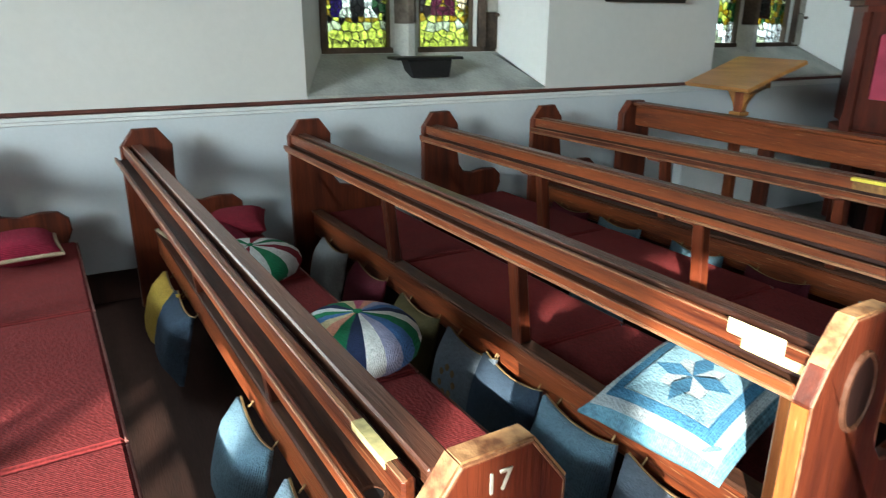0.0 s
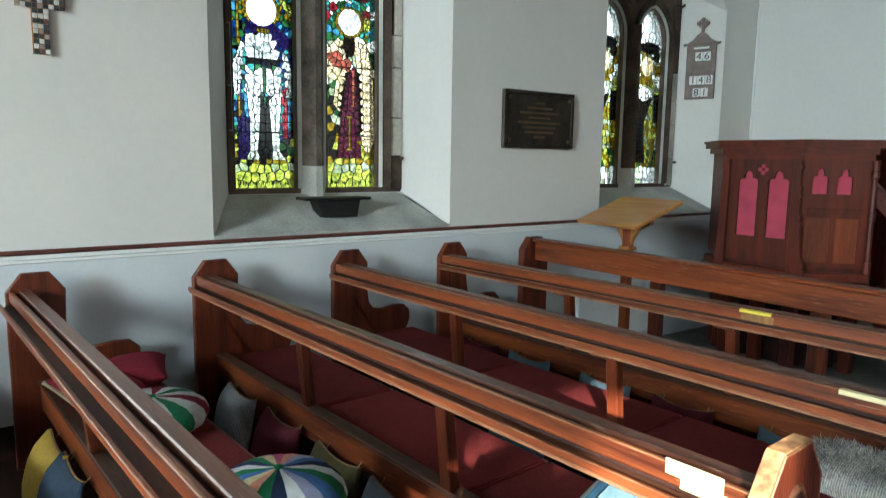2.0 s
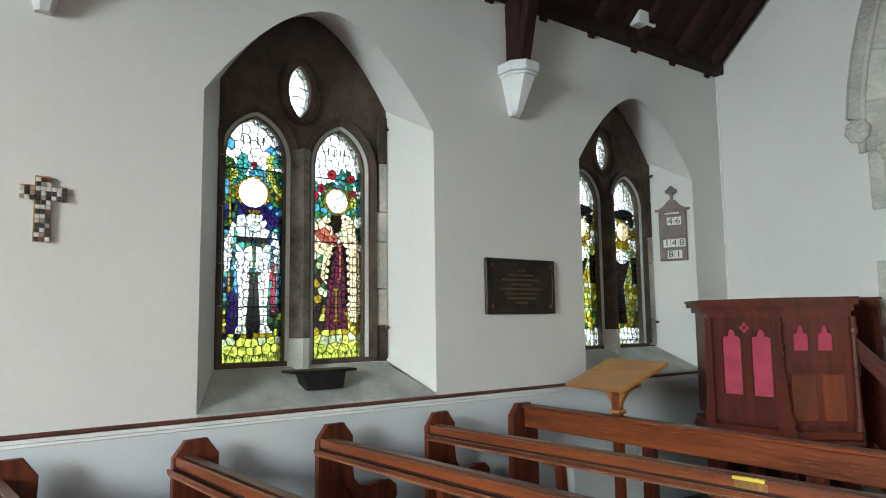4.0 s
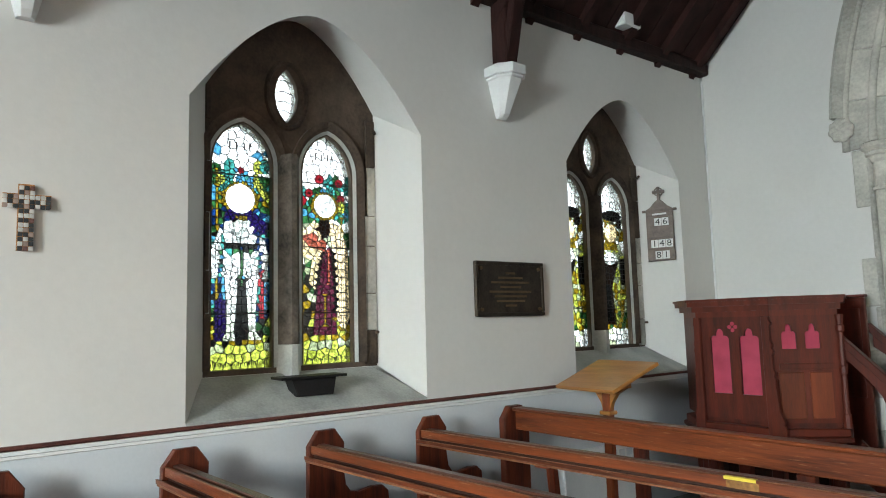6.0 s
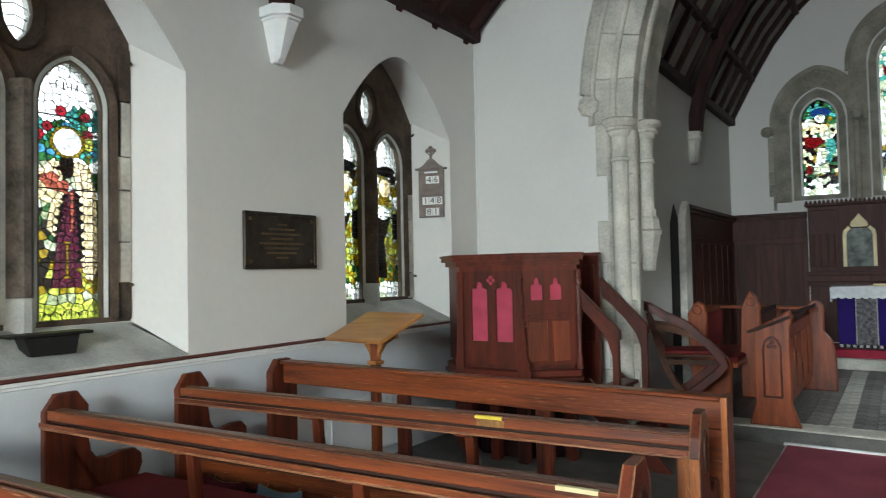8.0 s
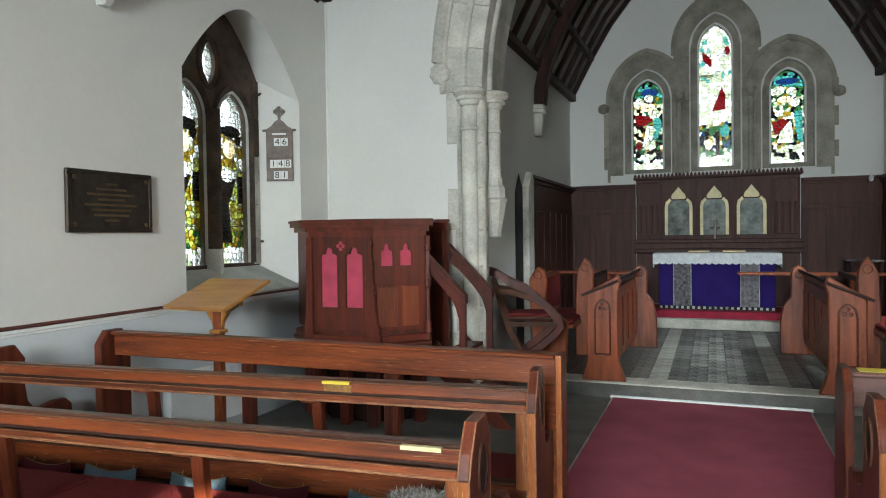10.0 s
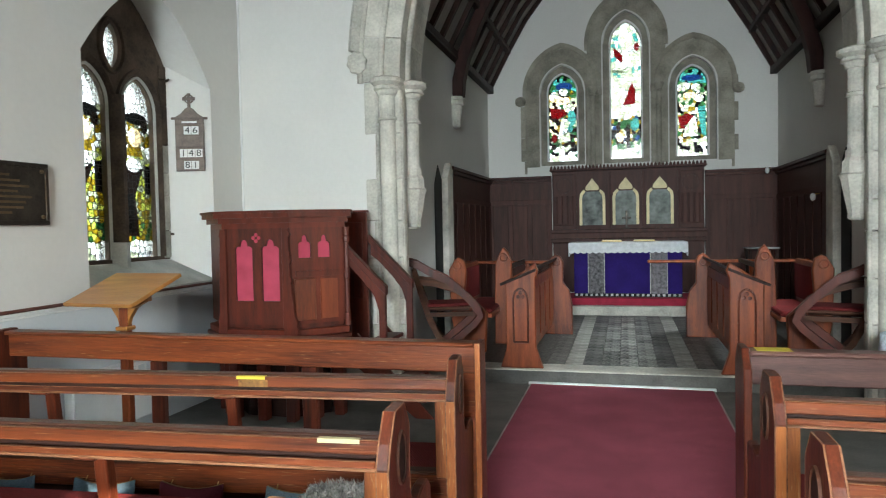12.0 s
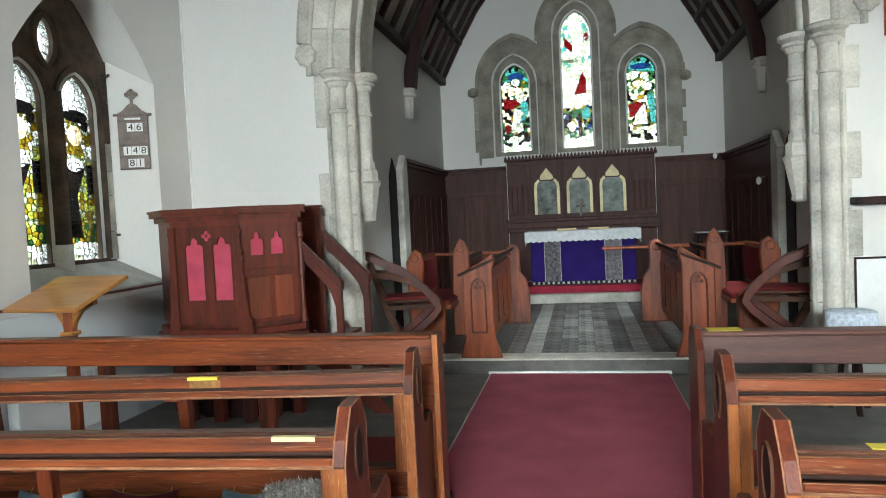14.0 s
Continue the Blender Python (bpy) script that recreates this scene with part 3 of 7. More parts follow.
def corbel(y, s):
    c = thing("corbel", "white painted tapering stone corbel on the wall", "corbel", "roof corbels")
    bm = bmesh.new()
    x = s * 3.979
    levels = [(3.28, 0.042, 0.05), (3.31, 0.050, 0.085), (3.56, 0.112, 0.20), (3.575, 0.116, 0.205)]
    rings = []
    for z, w, d in levels:
        rings.append([bm.verts.new(q) for q in ((x, y - w, z), (x - s * d * 0.65, y - w, z), (x - s * d, y - w * 0.5, z), (x - s * d, y + w * 0.5, z), (x - s * d * 0.65, y + w, z), (x, y + w, z))])
    for p, q in zip(rings, rings[1:]):
        for i in range(6):
            bm.faces.new((p[i], p[(i + 1) % 6], q[(i + 1) % 6], q[i]))
    bm.faces.new(rings[0]), bm.faces.new(rings[-1])
    part("bracket", bm, white_paint, c)
    bm = bmesh.new()
    for z0, z1, w, d in ((3.576, 3.60, 0.132, 0.225), (3.601, 3.68, 0.150, 0.245)):
        prism(bm, [(x, y - w), (x - s * d * 0.6, y - w), (x - s * d, y - w * 0.45), (x - s * d, y + w * 0.45), (x - s * d * 0.6, y + w), (x, y + w)], z0, z1, XY, 0.006)
    part("cap", bm, white_paint, c)
    t = thing("roof_truss", "dark red-brown arched timber truss standing on its corbel", "truss", "roof trusses")
    part("wall_post", boxed(min(x, x - s * 0.17), max(x, x - s * 0.17), y - 0.066, y + 0.066, 3.682, 4.65, bevel=0.012), roof_wood, t)
    bm = bmesh.new()
    inner = [(s * (3.80 - 1.9 * (i / 10) ** 1.3), 3.75 + 2.55 * (i / 10) ** 0.8) for i in range(11)]
    outer = [(u + s * 0.02, v + 0.22) for u, v in inner]
    prism(bm, inner + outer[::-1], y - 0.06, y + 0.06, XZ, 0.01)
    part("brace", bm, roof_wood, t)
    bm = bmesh.new()
    prism(bm, [(s * 3.97, roof_z(3.97) - 0.30), (0.0, roof_z(0) - 0.30), (0.0, roof_z(0) - 0.11), (s * 3.97, roof_z(3.97) - 0.11)], y - 0.075, y + 0.075, XZ, 0.01)
    part("principal_rafter", bm, roof_wood, t)


for y in (0.45, 3.72):
    for s in (-1, 1):
        corbel(y, s)

# ---- chancel arch ----
YF, YB = EAST - 0.012, EAST + 0.72
R_IN = 2.075


def two_centred(half, apex, n):
    """Points (x, z, nx, nz) up one side of the arch, from springing to apex; x counted from its middle, positive."""
    r = (half * half + apex * apex) / (2 * half)
    end = math.acos((r - half) / r)
    return [(half - r + r * math.cos(end * i / n), SPRING + r * math.sin(end * i / n), math.cos(end * i / n), math.sin(end * i / n)) for i in range(n + 1)]


ring = thing("chancel_arch", "pointed chancel arch of pale dressed stone blocks", "arch")
tagged(ring, kind="structure")
for s in (-1, 1):
    z, k = 0.0, 0
    rnd = random.Random(5 + s)
    while z < SPRING - 0.02:
        h = min(rnd.uniform(0.26, 0.46), SPRING - z)
        if SPRING - z - h < 0.15:
            h = SPRING - z
        w = 2.46 if k % 2 else rnd.choice((2.35, 2.38))
        x0, x1 = sorted((ARCH_X + s * R_IN, ARCH_X + s * w))
        bm = boxed(x0, x1, YF - 0.004 * rnd.random(), EAST + 0.16, z + 0.003, z + h - 0.003, bevel=0.008)
        part("stone", bm, stone, ring)
        x0, x1 = sorted((ARCH_X + s * 2.262, ARCH_X + s * 2.33))
        part("stone", boxed(x0, x1, EAST + 0.161, YB, z + 0.003, z + h - 0.003, bevel=0.006), stone, ring)
        z, k = z + h, k + 1
    pts = two_centred(R_IN, 3.35, 30)
    for i in range(0, 30, 3):
        seg = pts[i:i + 4]
        inn = [(ARCH_X + s * p[0], p[1]) for p in seg]
        out = [(ARCH_X + s * (p[0] + 0.46 * p[2]), p[1] + 0.46 * p[3]) for p in seg]
        g = 0.004
        inn[0], out[0] = (inn[0][0], inn[0][1] + g), (out[0][0], out[0][1] + g)
        bm = bmesh.new()
        prism(bm, inn + out[::-1], YF - 0.004 * rnd.random(), YB, XZ, 0.007)
        part("voussoir", bm, stone, ring)
    # roll mouldings and the hood with its carved stop
    for off, r, y in ((0.20, 0.035, YF - 0.004), (0.0, 0.045, EAST + 0.2), (0.42, 0.03, YF - 0.004)):
        path = [((ARCH_X + s * (p[0] + off * p[2]), y, p[1] + off * p[3]), (s * p[2], 0, p[3]), (0, 1, 0)) for p in pts]
        bm = sweep(bmesh.new(), path, [(r * math.cos(a * math.tau / 8), r * math.sin(a * math.tau / 8)) for a in range(8)])
        part("roll_moulding", bm, stone, ring, smooth=True)
    path = [((ARCH_X + s * (p[0] + 0.475 * p[2]), YF - 0.02, p[1] + 0.475 * p[3]), (s * p[2], 0, p[3]), (0, -1, 0)) for p in pts[2:]]
    bm = sweep(bmesh.new(), path, [(-0.05, -0.02), (0.05, -0.02), (0.05, 0.06), (0.02, 0.075), (-0.03, 0.03), (-0.05, 0.01)])
    part("hood_mould", bm, stone, ring)
    bm = bmesh.new()
    bmesh.ops.create_icosphere(bm, subdivisions=4, radius=0.105, matrix=Matrix.Translation((ARCH_X + s * 2.51, YF - 0.045, 3.30)) @ Matrix.Diagonal((1, 0.55, 1.05, 1)))
    for v in bm.verts:
        d = v.co - Vector((ARCH_X + s * 2.51, YF - 0.045, 3.30))
        a = math.atan2(d.z, d.x)
        v.co += d * 0.06 * math.sin(8 * a) * math.sin(75 * Vector((d.x, d.z)).length)
    part("carved_stop", bm, stone, ring)

    def shaft(x, y, r, foot):
        bm = bmesh.new()
        turned(bm, [(r, foot), (r, 2.70), (r + 0.018, 2.71), (r + 0.018, 2.735), (r, 2.745), (r, 2.95)], (x, y), 18)
        part("shaft", bm, stone, ring, smooth=False)
        bm = bmesh.new()
        turned(bm, [(r + 0.01, 2.951), (r + 0.022, 2.97), (r + 0.03, 3.00), (r + 0.055, 3.01), (r + 0.058, 3.035), (r + 0.04, 3.045), (r + 0.085, 3.075), (r + 0.09, 3.11), (r + 0.07, 3.125)], (x, y), 18)
        part("capital", bm, stone, ring)
    shaft(ARCH_X + s * 2.205, EAST - 0.03, 0.078, 0.0)
    shaft(ARCH_X + s * 2.05, EAST + 0.27, 0.075, 2.24)
    rod_path = [((ARCH_X + s * 2.32, YF - 0.005, z), (1, 0, 0), (0, 1, 0)) for z in (0.0, 3.0)]
    part("roll_moulding", sweep(bmesh.new(), rod_path, [(0.022 * math.cos(a * math.tau / 8), 0.022 * math.sin(a * math.tau / 8)) for a in range(8)]), stone, ring)
    rod_path = [((ARCH_X + s * 2.085, EAST + 0.02, z), (1, 0, 0), (0, 1, 0)) for z in (0.0, 3.0)]
    part("roll_moulding", sweep(bmesh.new(), rod_path, [(0.03 * math.cos(a * math.tau / 8), 0.03 * math.sin(a * math.tau / 8)) for a in range(8)]), stone, ring)
    bm = bmesh.new()
    turned(bm, [(0.05, 1.62), (0.075, 1.64), (0.07, 1.68), (0.13, 1.98), (0.15, 2.02), (0.12, 2.04), (0.115, 2.14), (0.09, 2.17), (0.092, 2.239)], (ARCH_X + s * 2.05, EAST + 0.27), 8)
    part("corbel", bm, stone, ring)

# ---- chancel ----
CX, CE, CF = 2.45, 12.6, 0.15
for s, n in ((-1, "wall_chancel_north"), (1, "wall_chancel_south")):
    bm = bmesh.new()
    # invented south opening, out of view, holds the chancel fill lamp
    hole = [] if s < 0 else [(7.8, 8.8, flat(2.3), lancet(7.8, 8.8, 3.4, 4.0))]
    pierced(bm, [EAST + 0.7, CE + 0.6] + (steps(7.8, 8.8, 10) if hole else []), flat(-0.1), flat(4.25), hole, YZ, s * CX, s * (CX + 0.4))
    structure(n, bm, plaster, "white plastered chancel side wall", "wall")
LANCETS = [(-1.095, 0.25, 2.77, 4.00, 4.33), (0.015, 0.255, 2.77, 4.80, 5.18), (1.12, 0.245, 2.77, 4.00, 4.31)]
bm = bmesh.new()
us = [-CX - 0.4, CX + 0.4]
holes = []
for c, w, z0, zs, za in LANCETS:
    w += 0.14
    us += steps(c - w, c + w, 16)
    holes.append((c - w, c + w, flat(z0 - 0.08), lancet(c - w, c + w, zs - 0.02, za + 0.16)))
pierced(bm, us, flat(-0.1), flat(7.6), holes, XZ, CE, CE + 0.6)
structure("wall_chancel_east", bm, plaster, "white plastered east wall with three lancets", "wall")
structure("floor_chancel", boxed(-CX - 0.4, CX + 0.4, 7.1, CE + 0.6, -0.12, CF - 0.012, bevel=0), floor_stone, "stone chancel floor", "floor")
structure("chancel_step", boxed(-R_IN + ARCH_X, R_IN + ARCH_X, 7.102, 7.42, 0.0, CF, bevel=0.012), stone, "worn pale stone chancel step", "step")
structure("sanctuary_step", boxed(-CX + 0.001, CX - 0.001, 11.38, CE - 0.2, CF - 0.01, 0.29, bevel=0.012), stone, "pale stone sanctuary step", "step")
structure("footpace", boxed(-1.30, 1.30, 11.53, CE - 0.2, 0.291, 0.41, bevel=0.008), red_carpet_edge := material("crimson_carpet", (0.30, 0.02, 0.045), 0.95, var=0.12, scale=9, bump=0.2, fine=200), "crimson carpeted altar footpace", "step")

# chancel roof: plaster panels between dark ribs
prof = [(2.45, 4.10), (2.28, 4.42), (2.05, 4.85), (1.75, 5.35), (1.35, 5.85), (0.85, 6.30), (0.0, 6.75)]
prof = [(-a, b) for a, b in prof[:-1]] + prof[::-1]
prof = sorted(prof, key=lambda q: q[0])
bm = bmesh.new()
prism(bm, prof + [(a * 1.03, b + 0.12) for a, b in prof[::-1]], EAST + 0.7, CE + 0.02, XZ)
tagged(link("ceiling_chancel", bm, shaded_plaster, None), "curved chancel ceiling of grey aged plaster panels", "ceiling", kind="structure")


def rib_path(scale, y):
    out = []
    for i, (a, b) in enumerate(prof):
        p, q = prof[max(0, i - 1)], prof[min(len(prof) - 1, i + 1)]
        t = Vector((q[0] - p[0], 0, q[1] - p[1])).normalized()
        nrm = Vector((t.z, 0, -t.x))
        out.append((Vector((a, y, b)) + nrm * scale, nrm, Vector((0, 1, 0))))
    return out


ribs = thing("ceiling_ribs", "dark brown timber ribs on the chancel ceiling", "beam")
tagged(ribs, kind="structure")
for i in range(11):
    part("rafter", sweep(bmesh.new(), rib_path(0.02, 7.55 + i * 0.50), [(-0.04, -0.03), (0.05, -0.03), (0.05, 0.03), (-0.04, 0.03)]), dark_wood, ribs)
for i in (2, 4):
    for s in (-1, 1):
        a, b = prof[i]
        part("purlin", boxed(s * abs(a) - 0.045, s * abs(a) + 0.045, EAST + 0.72, CE - 0.003, b - 0.10, b, bevel=0.008), dark_wood, ribs)
for s in (-1, 1):
    part("wall_plate", boxed(s * 2.39 - 0.06, s * 2.39 + 0.055, EAST + 0.72, CE - 0.003, 4.05, 4.17, bevel=0.01), dark_wood, ribs)
    c = thing("corbel", "small round white stone corbel in the chancel", "corbel", "chancel corbels")
    bm = bmesh.new()
    turned(bm, [(0.05, 3.08), (0.075, 3.10), (0.10, 3.34), (0.10, 3.40), (0.135, 3.42), (0.135, 3.46), (0.11, 3.48), (0.12, 3.53)], (s * 2.42, 9.95), 12)
    part("bracket", bm, stone, c)
    t = thing("roof_truss", "dark red-brown arched chancel truss", "truss", "roof trusses")
    bm = bmesh.new()
    inn = [(s * (2.29 - 1.2 * (i / 10) ** 1.7), 3.532 + 2.35 * (i / 10)) for i in range(11)]
    out = [(s * 2.44, 3.532)] + [(s * (abs(a) + 0.13 + 0.04), b) for a, b in inn[1:]]
    prism(bm, inn + out[::-1], 9.85, 10.05, XZ, 0.01)
    part("brace", bm, roof_wood, t)

# ---- stained glass ----
GLASS = {}


def glass(name, color, paint=0.5):
    """Coloured glass with painted shading; daylight behind it shines through."""
    m = bpy.data.materials.new(name)
    m.use_nodes = True
    nt = m.node_tree
    nt.nodes.remove(nt.nodes["Principled BSDF"])
    tr, gl, mx = nt.nodes.new("ShaderNodeBsdfTransparent"), nt.nodes.new("ShaderNodeBsdfGlossy"), nt.nodes.new("ShaderNodeMixShader")
    df, m2 = nt.nodes.new("ShaderNodeBsdfTranslucent"), nt.nodes.new("ShaderNodeMixShader")
    n = nt.nodes.new("ShaderNodeTexNoise")
    n.inputs["Scale"].default_value, n.inputs["Detail"].default_value = 38, 6
    tc, info = nt.nodes.new("ShaderNodeTexCoord"), nt.nodes.new("ShaderNodeObjectInfo")
    nt.links.new(tc.outputs["Object"], n.inputs[0])
    rg = nt.nodes.new("ShaderNodeMapRange")
    rg.inputs[1].default_value, rg.inputs[2].default_value, rg.inputs[3].default_value = 0.36, 0.62, 1 - paint
    nt.links.new(n.outputs[0], rg.inputs[0])
    mc = nt.nodes.new("ShaderNodeMix")
    mc.data_type, mc.blend_type = "RGBA", "MULTIPLY"
    mc.inputs["Factor"].default_value = 1.0
    mc.inputs["A"].default_value = (*color, 1)
    nt.links.new(rg.outputs[0], mc.inputs["B"])
    for q in (tr, df):
        nt.links.new(mc.outputs["Result"], q.inputs["Color"])
    gl.inputs["Roughness"].default_value = 0.15
    m2.inputs[0].default_value = 0.18
    nt.links.new(tr.outputs[0], m2.inputs[1])
    nt.links.new(df.outputs[0], m2.inputs[2])
    mx.inputs[0].default_value = 0.04
    nt.links.new(m2.outputs[0], mx.inputs[1])
    nt.links.new(gl.outputs[0], mx.inputs[2])
    nt.links.new(mx.outputs[0], nt.nodes["Material Output"].inputs[0])
    GLASS[name] = m
    return m


for nm, c, pnt in (("clear", (0.88, 0.92, 0.93), 0.3), ("white", (0.80, 0.84, 0.84), 0.6), ("pale", (0.52, 0.56, 0.46), 0.5), ("yellow", (0.58, 0.62, 0.24), 0.55), ("gold", (0.40, 0.33, 0.07), 0.5),
                   ("green", (0.12, 0.26, 0.14), 0.6), ("teal", (0.17, 0.42, 0.40), 0.5), ("blue", (0.055, 0.14, 0.30), 0.6), ("sky", (0.19, 0.40, 0.52), 0.5), ("purple", (0.075, 0.045, 0.21), 0.4),
                   ("red", (0.28, 0.018, 0.028), 0.5), ("rose", (0.44, 0.09, 0.12), 0.4), ("brown", (0.055, 0.03, 0.02), 0.6), ("plum", (0.20, 0.07, 0.12), 0.5), ("dark", (0.010, 0.012, 0.014), 0.5), ("flesh", (0.78, 0.70, 0.54), 0.5), ("blush", (0.50, 0.24, 0.19), 0.55)):
    glass("glass_" + nm, c, pnt)


def ell(u, v, ru, rv, n=12):
    return [(u + ru * math.cos(math.tau * i / n), v + rv * math.sin(math.tau * i / n)) for i in range(n)]


def rect(u0, u1, v0, v1):
    return [(u0, v0), (u1, v0), (u1, v1), (u0, v1)]


# Each design: colours behind, by height, then plain shapes laid over them, in u (-1..1 across) and v (0..1 up).
def blobs(colors, v0, v1, n, size, seed):
    r = random.Random(seed)
    return [(colors[i % len(colors)], ell(r.uniform(-0.9, 0.9), r.uniform(v0, v1), size * r.uniform(0.7, 1.3), size * 0.22 * r.uniform(0.7, 1.3), 7)) for i in range(n)]


STAFF = [("gold", rect(-0.76, -0.68, 0.14, 0.80))]
DESIGNS = {}
DESIGNS["knight"] = ([(0.055, "yellow"), (0.105, "yellow pale"), (0.20, "gold green yellow dark"), (0.62, "blue dark sky teal blue green"), (0.70, "blue gold sky green"), (0.78, "sky clear teal green"), (0.88, "clear clear clear sky"), (1.1, "clear")],
               blobs(("teal", "green", "sky", "teal", "yellow"), 0.74, 0.84, 9, 0.17, 4) + [("rose", ell(0.02, 0.80, 0.10, 0.016, 7)), ("rose", ell(0.55, 0.755, 0.10, 0.014, 7)),
                ("yellow", [(0.35, 0.76), (0.5, 0.79), (0.95, 0.70), (0.9, 0.66)]), ("yellow", ell(-0.62, 0.755, 0.16, 0.022, 8)), ("gold", ell(0, 0.682, 0.60, 0.068, 14))] + STAFF +
               [("purple", rect(-0.78, -0.42, 0.115, 0.28)), ("rose", rect(0.60, 0.76, 0.20, 0.39)), ("white", [(-0.62, 0.57), (-0.92, 0.46), (-0.86, 0.36), (-0.68, 0.36), (-0.58, 0.50)]),
                ("white", [(0.66, 0.57), (0.92, 0.46), (0.88, 0.36), (0.72, 0.36), (0.62, 0.50)]), ("dark", rect(-0.14, 0.26, 0.118, 0.36)),
                ("white", [(-0.50, 0.40), (-0.42, 0.24), (-0.42, 0.15), (-0.56, 0.115), (-0.12, 0.115), (-0.18, 0.15), (-0.10, 0.26), (-0.06, 0.38)]), ("white", [(0.60, 0.40), (0.52, 0.26), (0.50, 0.15), (0.70, 0.115), (0.24, 0.115), (0.28, 0.15), (0.22, 0.26), (0.16, 0.38)]),
                ("white", rect(-0.54, 0.60, 0.375, 0.475)), ("green", rect(0.0, 0.10, 0.33, 0.475)), ("dark", rect(-0.50, 0.54, 0.480, 0.496)), ("white", [(-0.50, 0.585), (-0.54, 0.54), (-0.46, 0.498), (0.48, 0.498), (0.58, 0.54), (0.52, 0.585), (0.02, 0.60)]),
                ("purple", [(-0.52, 0.60), (-0.45, 0.635), (0.40, 0.635), (0.90, 0.585), (0.86, 0.535), (0.52, 0.56), (0.25, 0.605)]), ("gold", rect(-0.16, 0.22, 0.598, 0.616))], (0.684, 0.46))
DESIGNS["robed"] = ([(0.055, "yellow"), (0.105, "yellow pale"), (0.19, "gold yellow brown"), (0.42, "green dark pale dark gold"), (0.62, "pale clear green"), (0.70, "green teal sky"), (0.80, "clear teal clear green"), (1.1, "clear")],
              blobs(("teal", "green", "teal", "sky"), 0.70, 0.80, 7, 0.18, 5) + [("rose", ell(-0.85, 0.70, 0.16, 0.022, 8)), ("rose", ell(-0.6, 0.735, 0.16, 0.02, 8)), ("rose", ell(-0.2, 0.80, 0.18, 0.022, 8)), ("rose", ell(0.55, 0.79, 0.17, 0.020, 8)), ("rose", ell(0.62, 0.72, 0.16, 0.02, 8)),
               ("gold", rect(0.62, 0.69, 0.14, 0.64)), ("yellow", ell(0.66, 0.685, 0.15, 0.03, 8)), ("gold", ell(0, 0.682, 0.56, 0.064, 14)),
               ("plum", [(-0.10, 0.50), (-0.30, 0.33), (-0.50, 0.125), (0.44, 0.125), (0.34, 0.30), (0.24, 0.50)]), ("gold", rect(-0.06, 0.02, 0.16, 0.30)),
               ("flesh", [(-0.40, 0.62), (-0.92, 0.56), (-0.88, 0.46), (-0.52, 0.44), (-0.64, 0.35), (-0.36, 0.31), (-0.10, 0.46), (-0.16, 0.60)]),
               ("flesh", [(0.12, 0.62), (0.56, 0.60), (0.88, 0.50), (0.94, 0.20), (0.72, 0.14), (0.46, 0.17), (0.32, 0.32), (0.26, 0.50)]),
               ("dark", [(-0.14, 0.49), (-0.06, 0.48), (-0.26, 0.34), (-0.34, 0.33)]), ("dark", [(0.26, 0.49), (0.33, 0.48), (0.44, 0.24), (0.38, 0.23)]),
               ("blush", [(-0.92, 0.545), (-0.45, 0.565), (0.06, 0.52), (0.0, 0.485), (-0.60, 0.50)]), ("blush", rect(0.06, 0.18, 0.34, 0.49)), ("brown", [(-0.26, 0.62), (0.20, 0.62), (0.14, 0.545), (-0.16, 0.545)])], (0.684, 0.42, "white"))
DESIGNS["monk"] = ([(0.10, "clear clear pale"), (0.20, "yellow gold green"), (0.45, "yellow gold pale"), (0.62, "yellow pale clear"), (0.80, "gold clear pale"), (1.1, "clear")],
             [("dark", rect(-0.95, -0.55, 0.55, 0.80)), ("dark", ell(0.1, 0.78, 0.75, 0.035, 9)), ("brown", ell(0.62, 0.74, 0.22, 0.04, 8)), ("brown", [(-0.8, 0.50), (-0.85, 0.13), (0.10, 0.12), (-0.1, 0.35), (0.45, 0.50)]), ("dark", rect(0.55, 0.92, 0.36, 0.52)),
              ("clear", ell(-0.12, 0.52, 0.52, 0.040, 9)), ("gold", [(-0.4, 0.64), (-0.6, 0.57), (0.5, 0.57), (0.3, 0.64)]), ("dark", rect(-0.7, -0.2, 0.14, 0.36))], (0.675, 0.44, "flesh"))
DESIGNS["gathering"] = ([(0.05, "clear"), (0.16, "white dark clear green"), (0.80, "green white brown gold pale dark brown flesh"), (1.1, "teal dark sky green")],
                  [("blue", ell(0.1, 0.86, 0.6, 0.05, 9)), ("teal", ell(0.6, 0.5, 0.3, 0.10, 9)), ("green", ell(-0.45, 0.25, 0.3, 0.06, 8)), ("clear", ell(-0.55, 0.76, 0.34, 0.05, 9)), ("clear", ell(0.05, 0.80, 0.30, 0.045, 9)), ("flesh", ell(0.0, 0.70, 0.5, 0.05, 9)),
                   ("red", [(-0.85, 0.62), (0.1, 0.60), (0.25, 0.54), (-0.3, 0.49), (-0.8, 0.50)]), ("clear", ell(0.55, 0.62, 0.28, 0.045, 9)), ("white", [(-0.1, 0.50), (0.4, 0.48), (0.5, 0.24), (-0.4, 0.22)]), ("red", ell(-0.6, 0.27, 0.22, 0.05, 8)), ("sky", ell(0.5, 0.38, 0.18, 0.05, 8)), ("white", ell(-0.1, 0.14, 0.5, 0.04, 8))], None)
